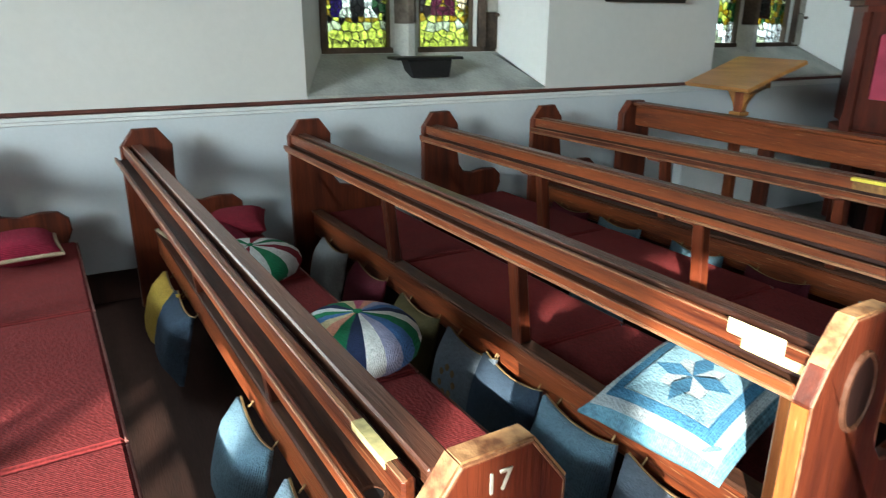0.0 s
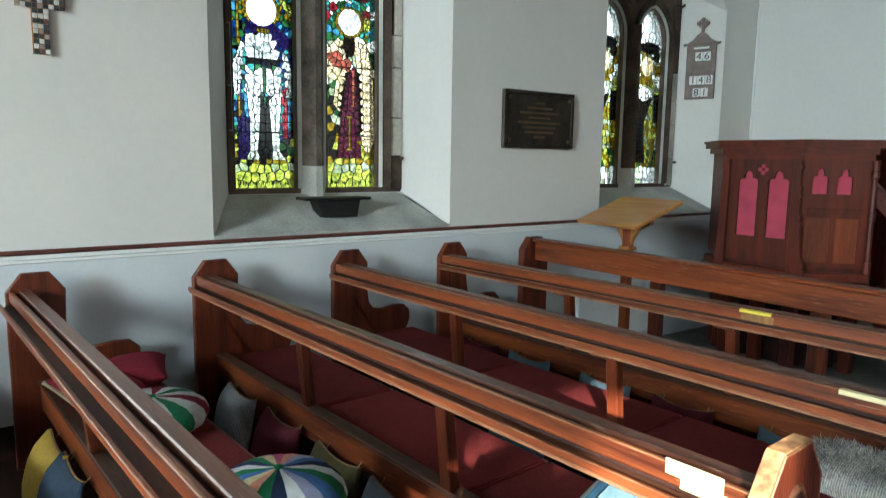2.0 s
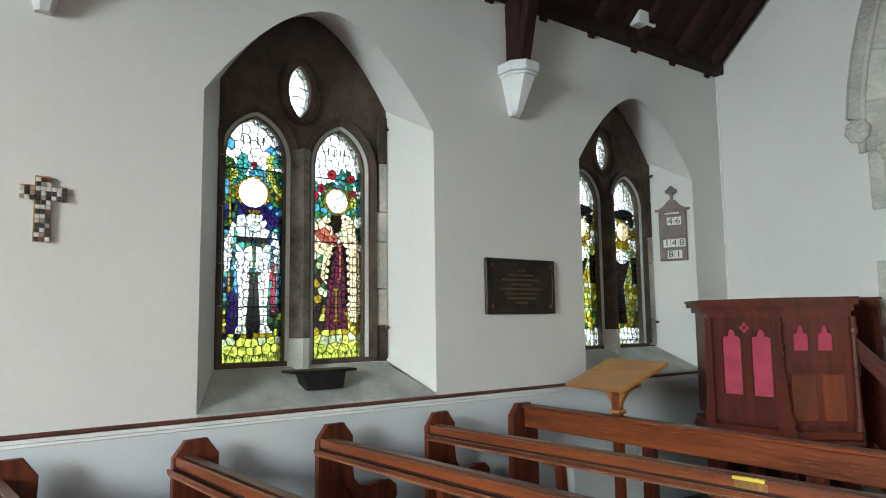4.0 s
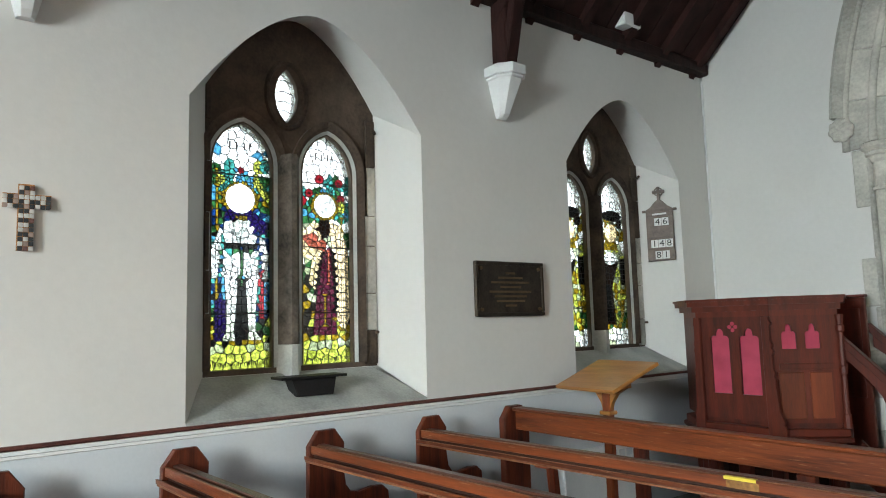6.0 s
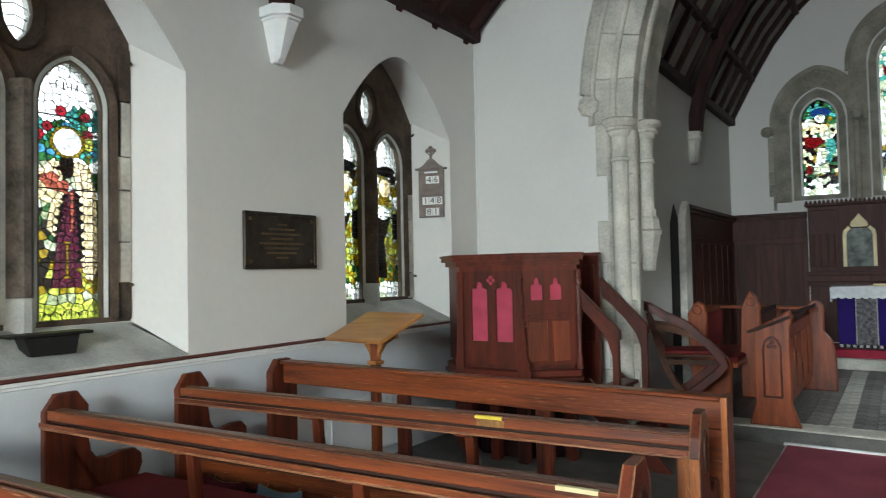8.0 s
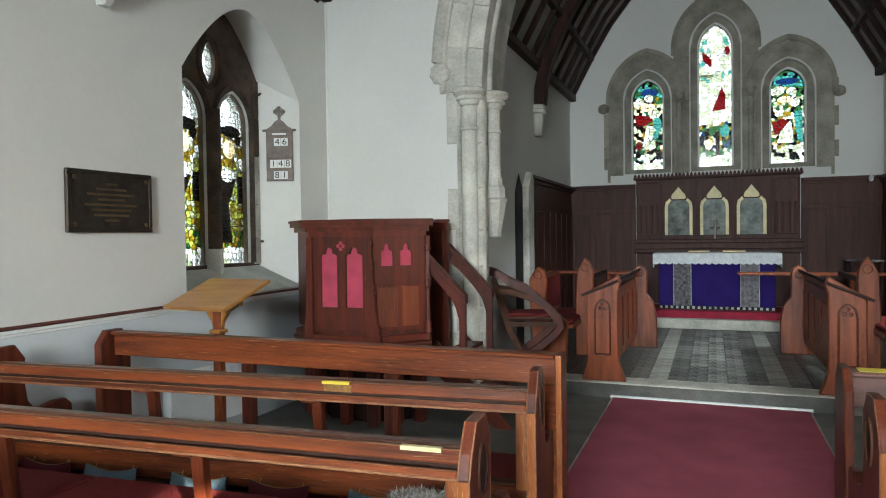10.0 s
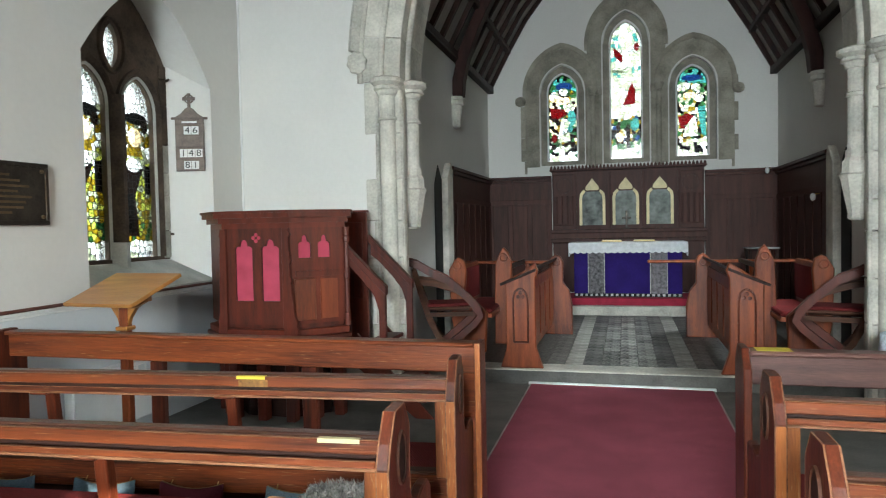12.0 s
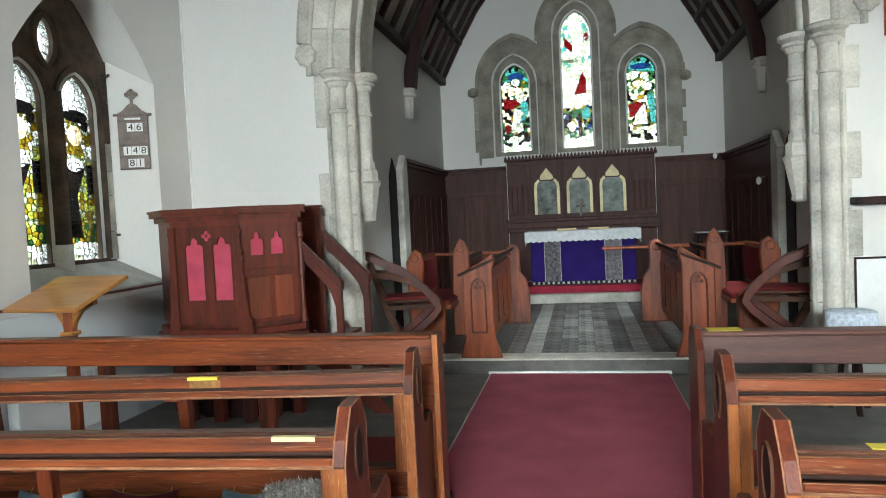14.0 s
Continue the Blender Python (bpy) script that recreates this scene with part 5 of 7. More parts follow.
dome_cushion("round_cushion", "round green, white and red striped cushion on a pew seat", (-2.93, 0.70, 0.504), 0.225, 0.15, [CUSH[n] for n in ("green", "white", "red", "white")], 16, 0.95, 10)
dome_cushion("round_cushion", "small white and dark round cushion on the seat rail", (-2.02, 0.625, 0.512), 0.08, 0.12, [CUSH[n] for n in ("white", "white", "navy")], 9)


def square_cushion(name, label, at, w, d, h, mat, turn=0.0, tilt=(0, 0), trim=None):
    c = thing(name, label, "cushion", "")
    c.matrix_basis = pose(*at, tilt[0], tilt[1], turn)
    bm = bmesh.new()
    n = 12

    def top(u, v, s):
        puff = (1 - abs(u) ** 3.2) * (1 - abs(v) ** 3.2)
        pinch = 1 - 0.05 * (1 - u * u) * (abs(v) ** 4) - 0.0
        pin2 = 1 - 0.05 * (1 - v * v) * (abs(u) ** 4)
        return (u * w / 2 * pin2, v * d / 2 * pinch, h / 2 + s * h / 2 * (0.06 + 0.94 * puff ** 0.6))
    for s in (-1, 1):
        g = [[bm.verts.new(top(-1 + 2 * i / n, -1 + 2 * j / n, s)) for i in range(n + 1)] for j in range(n + 1)]
        for j in range(n):
            for i in range(n):
                bm.faces.new((g[j][i], g[j][i + 1], g[j + 1][i + 1], g[j + 1][i]))
    rim = [(-1 + 2 * i / n, -1) for i in range(n)] + [(1, -1 + 2 * i / n) for i in range(n)] + [(1 - 2 * i / n, 1) for i in range(n)] + [(-1, 1 - 2 * i / n) for i in range(n)]
    for (a, b), (e, f) in zip(rim, rim[1:] + rim[:1]):
        bm.faces.new([bm.verts.new(top(*q)) for q in ((a, b, -1), (e, f, -1), (e, f, 1), (a, b, 1))])
    bmesh.ops.remove_doubles(bm, verts=bm.verts, dist=1e-5)
    part("pad", bm, mat, c, smooth=True)
    if trim:
        bm = bmesh.new()
        for i, (a, b) in enumerate(rim):
            for f in (0.0, 0.5):
                e, g = rim[(i + 1) % len(rim)]
                p = Vector(top(a + (e - a) * f, b + (g - b) * f, 0))
                bmesh.ops.create_icosphere(bm, subdivisions=1, radius=0.011, matrix=Matrix.Translation(p + Vector((a, b, 0)).normalized() * 0.008 - Vector((0, 0, 0.01))))
        part("bobble_trim", bm, trim, c, "beige bobble trim")
    c["top_w"] = w
    return c, top


beige = material("beige_trim", (0.42, 0.33, 0.22), 0.9, var=0.2, bump=0.2)
square_cushion("square_cushion", "crimson cushion with bobble trim on a pew seat", (-3.60, -0.21, 0.505), 0.33, 0.28, 0.14, CUSH["crimson"], 8, (0, 0), beige)
square_cushion("square_cushion", "crimson cushion with beige bobble trim on a pew seat", (-3.38, 0.58, 0.515), 0.36, 0.34, 0.12, CUSH["crimson"], 15, (-8, 4), beige)
square_cushion("square_cushion", "dark red cushion leaning on the bench end", (-3.58, 0.76, 0.51), 0.34, 0.30, 0.13, CUSH["red"], -12, (4, 3))
square_cushion("square_cushion", "pale pink folded cushion against the pew end", (-3.66, 0.55, 0.505), 0.22, 0.2, 0.11, CUSH["pink"], 0)

# the patchwork star cushion
pw_light = cloth("patchwork_pale_blue", (0.28, 0.45, 0.54), 120, 0.25)
pw_white = cloth("patchwork_white", (0.50, 0.56, 0.59), 120, 0.15)
pw_blue = cloth("patchwork_mid_blue", (0.055, 0.16, 0.27), 120, 0.35)
pw_edge = cloth("patchwork_edge_blue", (0.17, 0.35, 0.46), 120, 0.35)
star, top_of = square_cushion("patchwork_cushion", "blue and white patchwork cushion with an eight-point star", (-1.200, 1.525, 0.538), 0.40, 0.46, 0.14, pw_edge, 16, (8, 2))


def patch(name, pts, mat, lift):
    """A flat patch of cloth sewn on the cushion's domed top."""
    bm = bmesh.new()
    def put(u, v):
        x, y, z = top_of(u, v, 1)
        return bm.verts.new((x, y, z + lift))
    n = 6
    if len(pts) == 4:
        g = []
        for j in range(n + 1):
            row = []
            for i in range(n + 1):
                s, t = i / n, j / n
                a = [pts[0][k] * (1 - s) + pts[1][k] * s for k in (0, 1)]
                b = [pts[3][k] * (1 - s) + pts[2][k] * s for k in (0, 1)]
                row.append(put(a[0] * (1 - t) + b[0] * t, a[1] * (1 - t) + b[1] * t))
            g.append(row)
        for j in range(n):
            for i in range(n):
                bm.faces.new((g[j][i], g[j][i + 1], g[j + 1][i + 1], g[j + 1][i]))
    return part(name, bm, mat, star, smooth=True)


sq = lambda a: [(-a, -a), (a, -a), (a, a), (-a, a)]
patch("patch", sq(0.90), pw_white, 0.006)
for k in range(4):
    r = Matrix.Rotation(k * math.pi / 2, 2)
    strip = [r @ Vector(p) for p in ((-0.76, -0.76), (0.76, -0.76), (0.60, -0.60), (-0.60, -0.60))]
    patch("border_strip", strip, pw_blue, 0.010)
    patch("patch", [r @ Vector(p) for p in ((-0.585, -0.585), (0.585, -0.585), (0.30, -0.30), (-0.30, -0.30))], pw_light, 0.010)
    point = [r @ Vector(p) for p in ((0.0, 0.0), (0.13, -0.26), (0.0, -0.54), (-0.13, -0.26))]
    patch("star_point", point, pw_blue, 0.015)

# fleece thrown over the seat end of the next pew
fur = cloth("grey_fleece", (0.60, 0.57, 0.53), 90, 0.35)
fl, _ = square_cushion("fleece", "shaggy grey-white fleece heaped on a pew seat", (-1.06, 2.56, 0.505), 0.42, 0.34, 0.13, fur, 5)
bm = bmesh.new()
rnd = random.Random(3)
for i in range(1300):
    u, v = rnd.uniform(-0.96, 0.96), rnd.uniform(-0.96, 0.96)
    p = Vector(_(u, v, 1))
    d = Vector((rnd.uniform(-1, 1) + u, rnd.uniform(-1, 1) + v, rnd.uniform(0.3, 0.9))).normalized() * rnd.uniform(0.02, 0.04)
    s = Vector((rnd.uniform(-1, 1), rnd.uniform(-1, 1), 0)).normalized() * 0.004
    bm.faces.new([bm.verts.new(q) for q in (p - s, p + s, p + d)])
tagged(part("wool", bm, fur, fl), kind="stuff")


def lettering(text, size, m, mat, parent, name="lettering", depth=0.0015):
    cu = bpy.data.curves.new(name, "FONT")
    cu.body, cu.size, cu.extrude, cu.align_x, cu.align_y = text, size, depth, "CENTER", "CENTER"
    tmp = new(name, cu)
    dg = bpy.context.evaluated_depsgraph_get()
    me = bpy.data.meshes.new_from_object(tmp.evaluated_get(dg))
    bpy.data.objects.remove(tmp)
    me.materials.clear()
    me.materials.append(mat)
    ob = new(name, me)
    ob.parent = parent
    ob.matrix_basis = m
    return ob


num_white = material("number_white", (0.55, 0.50, 0.42), 0.6, var=0.2, bump=0.05)
end_a = [o for o in PEWS["a"].children if o.name.startswith("bench_end")][1]
# pew number on the outer face of the aisle end
lettering("17", 0.048, Matrix.Translation((PEW_L + 0.0008, 0.0, 1.006)) @ Matrix(((0, 0, 1, 0), (1, 0, 0, 0), (0, 1, 0, 0), (0, 0, 0, 1))), num_white, end_a, "number")


# seat-spacing tapes
old_tape = material("worn_tape", (0.62, 0.50, 0.22), 0.5, var=0.3, scale=20, bump=0.1)
dull_tape = material("dull_tape", (0.30, 0.14, 0.035), 0.5, var=0.3, scale=20, bump=0.1)
label_card = material("cream_card", (0.58, 0.49, 0.27), 0.6, var=0.08, bump=0.05)


def strip_pair(pew_ob, x0, x1, face_mat, lip=True, top=yellow_tape):
    t = thing("tape", "yellow tape strip stuck over the pew back", "tape", "tape strips")
    t.matrix_basis = pew_ob.matrix_basis.copy()
    bm = boxed(x0, x1, -0.1138, -0.094, 0.9752, 0.9762, bevel=0)
    box(bm, x0, x1, -0.1150, -0.1136, 0.962, 0.9760)
    if lip:
        part("top_strip", bm, top, t)
    if face_mat:
        part("face_strip", boxed(x0 + 0.01, x1 + 0.012, -0.1150, -0.1134, 0.928, 0.960 if lip else 0.950, bevel=0), face_mat, t)


strip_pair(PEWS["d"], -1.765 - LEFT, -1.625 - LEFT, dull_tape)
strip_pair(PEWS["c"], -0.99 - LEFT, -0.85 - LEFT, None, True, label_card)
strip_pair(PEWS["b"], -0.945 - LEFT, -0.80 - LEFT, old_tape, False)
strip_pair(PEWS["a"], -0.96 - LEFT, -0.84 - LEFT, None, True, old_tape)
card = thing("label_card", "cream label card pinned on the pew back", "label")
card.matrix_basis = PEWS["b"].matrix_basis.copy()
part("card", boxed(-0.972 - LEFT, -0.838 - LEFT, -0.1165, -0.1138, 0.951, 0.986, bevel=0.001), label_card, card)
for x, y, z in ((0.545, 3.58, 1.0465), (0.70, 2.195, 0.979)):
    t = thing("tape", "bright yellow tape strip on a pew across the aisle", "tape", "tape strips")
    part("top_strip", boxed(x, x + 0.15, y - 0.045, y + (0.045 if z > 1 else 0.0), z, z + 0.002, bevel=0), yellow_tape, t)

# round hole let into the ledge of the nearest pew
ring_ob = thing("cup_ring", "round cup holder ring let into a pew ledge", "cup ring")
ring_ob.matrix_basis = PEWS["a"].matrix_basis @ Matrix.Translation((-0.86 - LEFT, -0.125, 0.0))
part("rim", turned(bmesh.new(), [(0.010, 0.906), (0.022, 0.906), (0.024, 0.909), (0.018, 0.910), (0.016, 0.909), (0.010, 0.9085)], n=16), ledge_wood, ring_ob)
part("recess", turned(bmesh.new(), [(0.001, 0.9075), (0.0155, 0.9075), (0.0155, 0.9092), (0.001, 0.9092)], n=16), black_mat, ring_ob)

# ---- on the north wall ----
# plaque
pl = thing("wall_plaque", "dark bronze memorial plaque with raised rim and rosettes", "plaque")
bronze = material("dark_bronze", (0.045, 0.036, 0.028), 0.38, metal=0.6, var=0.3, scale=9, bump=0.1)
bronze_text = material("worn_bronze_letters", (0.15, 0.10, 0.055), 0.45, metal=0.6, var=0.2, bump=0.05)
part("plate", boxed(-3.978, -3.955, 3.385, 4.105, 1.71, 2.135, bevel=0.006), bronze, pl)
for y0, y1, z0, z1 in ((3.385, 4.105, 2.105, 2.135), (3.385, 4.105, 1.71, 1.74), (3.385, 3.415, 1.741, 2.104), (4.075, 4.105, 1.741, 2.104)):
    part("rim", boxed(-3.954, -3.944, y0, y1, z0, z1, bevel=0.004), bronze, pl)
for y in (3.44, 4.05):
    for z in (1.765, 2.08):
        part("rosette", rod(bmesh.new(), (-3.954, y, z), (-3.942, y, z), 0.014, 10), bronze_text, pl)
rnd = random.Random(2)
for i, w in enumerate((0.10, 0.26, 0.40, 0.22, 0.44, 0.34, 0.30, 0.12)):
    z = 2.045 - i * 0.036
    part("text_bar", boxed(-3.9545, -3.9525, 3.745 - w / 2, 3.745 + w / 2, z - 0.008, z + 0.008, bevel=0), bronze_text, pl)

# mosaic cross
cr = thing("wall_cross", "wall cross faced with small black, white and brown mosaic tiles", "cross")
part("backing", prism(bmesh.new(), [(-0.035, -0.17), (0.035, -0.17), (0.035, 0.05), (0.11, 0.05), (0.11, 0.115), (0.035, 0.115), (0.035, 0.165), (-0.035, 0.165), (-0.035, 0.115), (-0.10, 0.115), (-0.10, 0.05), (-0.035, 0.05)], -3.979, -3.962, lambda u, v, w: (w, 0.485 + u, 2.26 + v)), light_oak, cr)
tiles = [material("mosaic_" + n, c, 0.3, var=0.15, bump=0.05) for n, c in (("white", (0.62, 0.60, 0.55)), ("black", (0.03, 0.03, 0.03)), ("brown", (0.13, 0.06, 0.05)), ("tan", (0.36, 0.25, 0.20)))]
rnd = random.Random(7)
cells = [(i, j) for i in (-1, 0, 1) for j in range(14)] + [(i, j) for i in (-4, -3, -2, 2, 3, 4) for j in (9, 10, 11)]
shared = {}
for i, j in cells:
    k = rnd.choice((0, 0, 0, 1, 1, 1, 2, 3))
    if k not in shared:
        ob = part("tile", boxed(0, 0.007, -0.0105, 0.0105, -0.0105, 0.0105, bevel=0.0015), tiles[k], cr)
        shared[k] = ob.data
    else:
        ob = new("tile", shared[k])
        ob.parent = cr
    ob.location = (-3.9615, 0.488 + i * 0.0235, 2.10 + j * 0.0235)
    ob.rotation_euler = (rnd.uniform(-0.05, 0.05), rnd.uniform(-0.06, 0.06), 0)

# hymn board hung on the splayed reveal of the second window
hb = thing("hymn_board", "wooden hymn board with white number cards and small cross", "hymn board")
p0, p1 = Vector((-3.995, 6.105, 0)), Vector((-4.355, 5.985, 0))
ax = (p1 - p0).normalized()
nrm = Vector((-ax.y, ax.x, 0)) if Vector((-ax.y, ax.x, 0)).y < 0 else Vector((ax.y, -ax.x, 0))
mid = p0 + ax * 0.178
hb.matrix_basis = Matrix(((-ax.x * 1.2, 0, nrm.x, mid.x), (-ax.y * 1.2, 0, nrm.y, mid.y), (0, 1.06, 0, 2.235), (0, 0, 0, 1)))
grey_oak = material("weathered_oak", (0.16, 0.12, 0.10), 0.5, var=0.25, scale=8, bump=0.1)
shape = [(-0.115, 0.0), (0.115, 0.0), (0.115, 0.50), (0.07, 0.53), (0.035, 0.575), (0.0, 0.60), (-0.035, 0.575), (-0.07, 0.53), (-0.115, 0.50)]
part("board", prism(bmesh.new(), shape, 0.003, 0.020, XY, 0.003), grey_oak, hb)
part("cross", prism(bmesh.new(), [(-0.012, 0.595), (0.012, 0.595), (0.012, 0.655), (0.05, 0.655), (0.05, 0.685), (0.012, 0.685), (0.012, 0.72), (-0.012, 0.72), (-0.012, 0.685), (-0.05, 0.685), (-0.05, 0.655), (-0.012, 0.655)], 0.004, 0.018, XY, 0.002), grey_oak, hb)
ringp = [((0.034 * math.cos(i * math.tau / 16), 0.67 + 0.038 * math.sin(i * math.tau / 16), 0.011), (math.cos(i * math.tau / 16), math.sin(i * math.tau / 16), 0), (0, 0, 1)) for i in range(17)]
part("cross_ring", sweep(bmesh.new(), ringp, [(-0.005, -0.006), (0.005, -0.006), (0.005, 0.006), (-0.005, 0.006)]), grey_oak, hb)
for s in (-1, 1):
    part("knob", rod(bmesh.new(), (s * 0.115, 0.49, 0.012), (s * 0.145, 0.49, 0.012), 0.012), grey_oak, hb)
part("cornice", boxed(-0.122, 0.122, 0.475, 0.497, 0.0205, 0.03, bevel=0.003), grey_oak, hb)
for z in (0.0, 0.105, 0.215, 0.325, 0.43):
    part("slide_rail", boxed(-0.11, 0.11, z + 0.002, z + 0.014, 0.0205, 0.028, bevel=0.002), grey_oak, hb)
card_mat = material("number_card", (0.70, 0.70, 0.68), 0.6, var=0.06, bump=0.03)
ink = material("card_ink", (0.02, 0.02, 0.02), 0.6, bump=0.0)
for txt, z, x0 in (("46", 0.375, 0.015), ("148", 0.165, 0.01), ("81", 0.055, 0.01)):
    for i, ch in enumerate(txt):
        x = x0 + (i - (len(txt) - 1) / 2) * 0.062
        cd = part("number_card", boxed(x - 0.029, x + 0.029, z - 0.036, z + 0.040, 0.021, 0.0235, bevel=0), card_mat, hb)
        lettering(ch, 0.085, Matrix.Translation((x, z + 0.001, 0.0242)), ink, cd, "digit", 0.0006)
part("heading_bar", boxed(-0.06, 0.06, 0.445, 0.462, 0.0205, 0.0225, bevel=0), card_mat, hb)

# black tray on the first sill
tr = thing("book_stand", "small black wooden tray stand on the stone sill", "stand")
part("top", boxed(-4.22, -4.05, 1.88, 2.34, 1.345, 1.362, bevel=0.003), black_mat, tr)
bm = bmesh.new()
prism(bm, [(1.96, 1.344), (2.27, 1.344), (2.25, 1.235), (2.0, 1.235)], -4.19, -4.07, YZ, 0.004)
part("box", bm, black_mat, tr)

# ---- lectern ----
lc = thing("lectern", "golden oak reading desk with a sloping top on a bracketed post", "lectern")
c0 = Vector((-3.80, 4.03, 1.165))
ex, ey = Vector((0.60, -0.05, 0)), Vector((0.075, 0.44, 0.18))
n = ex.cross(ey).normalized()
bm = bmesh.new()
lo = [c0, c0 + ex, c0 + ex + ey, c0 + ey]
va, vb = [bm.verts.new(p) for p in lo], [bm.verts.new(p - n * 0.028) for p in lo]
bm.faces.new(va), bm.faces.new(vb[::-1])
for i in range(4):
    bm.faces.new((va[i], vb[i], vb[(i + 1) % 4], va[(i + 1) % 4]))
bmesh.ops.recalc_face_normals(bm, faces=bm.faces)
bmesh.ops.bevel(bm, geom=list(bm.edges), offset=0.005, segments=1, affect="EDGES")
part("top", bm, light_oak, lc)
mid = c0 + ex * 0.52 + ey * 0.5
part("post", boxed(mid.x - 0.035, mid.x + 0.035, mid.y - 0.035, mid.y + 0.035, 0.05, 1.20, bevel=0.012), choir_wood, lc)
for s in (-1, 1):
    bm = bmesh.new()
    pts = [(0.036, 0.98), (0.05, 1.03), (0.10, 1.10), (0.18, 1.145), (0.21, 1.15), (0.21, 1.185), (0.036, 1.185)]
    prism(bm, [(s * a, b) for a, b in pts], -0.022, 0.022, lambda u, v, w: (mid.x + u, mid.y + w, v + 0.012), 0.004)
    part("bracket", bm, light_oak, lc)
part("collar", boxed(mid.x - 0.05, mid.x + 0.05, mid.y - 0.05, mid.y + 0.05, 0.955, 0.985, bevel=0.008), light_oak, lc)
for s in (-1, 1):
    bm = bmesh.new()
    box(bm, mid.x - 0.03, mid.x + 0.03, min(mid.y, mid.y + s * 0.24), max(mid.y, mid.y + s * 0.24), 0.0, 0.05, 0.01)
    part("foot", bm, choir_wood, lc)

# ---- pulpit ----
pu = thing("pulpit", "dark red-brown octagonal wooden pulpit with pink felt behind tracery", "pulpit")
OCT = [(-3.37, 5.32), (-2.74, 5.32), (-2.38, 5.66), (-2.66, 6.30), (-2.82, 6.58), (-3.37, 6.62), (-3.70, 6.2), (-3.70, 5.65)]


def grown(d):
    cx, cy = sum(p[0] for p in OCT) / 8, sum(p[1] for p in OCT) / 8
    out = []
    for x, y in OCT:
        v = Vector((x - cx, y - cy))
        out.append((cx + v.x * (1 + d / v.length), cy + v.y * (1 + d / v.length)))
    return out


part("floor", prism(bmesh.new(), grown(-0.04), 0.80, 0.84, XY), pulpit_wood, pu)
for d, z0, z1 in ((0.03, 0.74, 0.80), (0.055, 0.70, 0.74)):
    part("base_moulding", prism(bmesh.new(), grown(d), z0, z1, XY, 0.008), pulpit_wood, pu)
for d0, z0, z1 in ((0.0, 1.655, 1.70), (0.035, 1.70, 1.745), (0.075, 1.745, 1.785), (0.09, 1.785, 1.805)):
    bm = bmesh.new()
    o, i = grown(d0), grown(-0.06)
    n = 8
    a, b, c, d = ([bm.verts.new((*p, z)) for p in ps] for ps, z in ((o, z0), (o, z1), (i, z1), (i, z0)))
    for k in range(n):
        if k == 3:
            continue
        j = (k + 1) % n
        for p, q in ((a, b), (b, c), (c, d), (d, a)):
            bm.faces.new((p[k], p[j], q[j], q[k]))
    part("cornice", bm, pulpit_wood, pu)


def tracery_panel(p, q, lights_, z0, z1, quatre=True):
    """A panel between two corners with pierced trefoil-headed lights backed with felt."""
    p, q = Vector((*p, 0)), Vector((*q, 0))
    along, length = (q - p).normalized(), (q - p).length
    out = Vector((along.y, -along.x, 0))

    def to(u, v, w):
        r = p + along * u + out * w
        return (r.x, r.y, v)
    holes, us = [], [0, length]
    for c, h, a, b in lights_:
        def head(u, c=c, h=h, b=b):
            d = abs(u - c) / h
            if d < 0.46:
                return b + 0.045 * math.sqrt(max(0.0, 1 - (d / 0.46) ** 2)) + 0.012
            return b - 0.030 + 0.030 * math.sqrt(max(0.0, 1 - ((d - 0.60) / 0.42) ** 2))
        holes.append((c - h, c + h, flat(a), head))
        us += steps(c - h, c + h, 26)
    part("panel", pierced(bmesh.new(), us, flat(z0), flat(z1), holes, to, 0.0, -0.04), pulpit_wood, pu)
    for c, h, a, b in lights_:
        part("felt", pierced(bmesh.new(), [c - h - 0.01, c + h + 0.01], flat(a - 0.01), flat(b + 0.07), [], to, -0.020, -0.024), pink_cloth, pu, "faded pink felt backing")
    if quatre:
        c = length / 2 + 0.012
        bm = bmesh.new()
        for dx, dz in ((0, 0.026), (0, -0.026), (0.026, 0), (-0.026, 0)):
            prism(bm, [(c + dx + 0.017 * math.cos(math.tau * i / 10), 1.575 + dz + 0.017 * math.sin(math.tau * i / 10)) for i in range(10)], 0.0005, 0.003 + 0.0001 * (dx * 10 + dz * 30), to)
        part("quatrefoil", bm, pink_cloth, pu)
    return to


tracery_panel(OCT[0], OCT[1], [(0.205, 0.082, 1.04, 1.505), (0.455, 0.082, 1.04, 1.505)], 0.84, 1.655)
tracery_panel(OCT[1], OCT[2], [(0.135, 0.054, 1.40, 1.535), (0.305, 0.054, 1.40, 1.535)], 0.84, 1.655, False)
tracery_panel(OCT[2], OCT[3], [], 0.84, 1.655, False)
for a, b in ((4, 5), (5, 6), (6, 7), (7, 0)):
    tracery_panel(OCT[a], OCT[b], [], 0.84, 1.655, False)
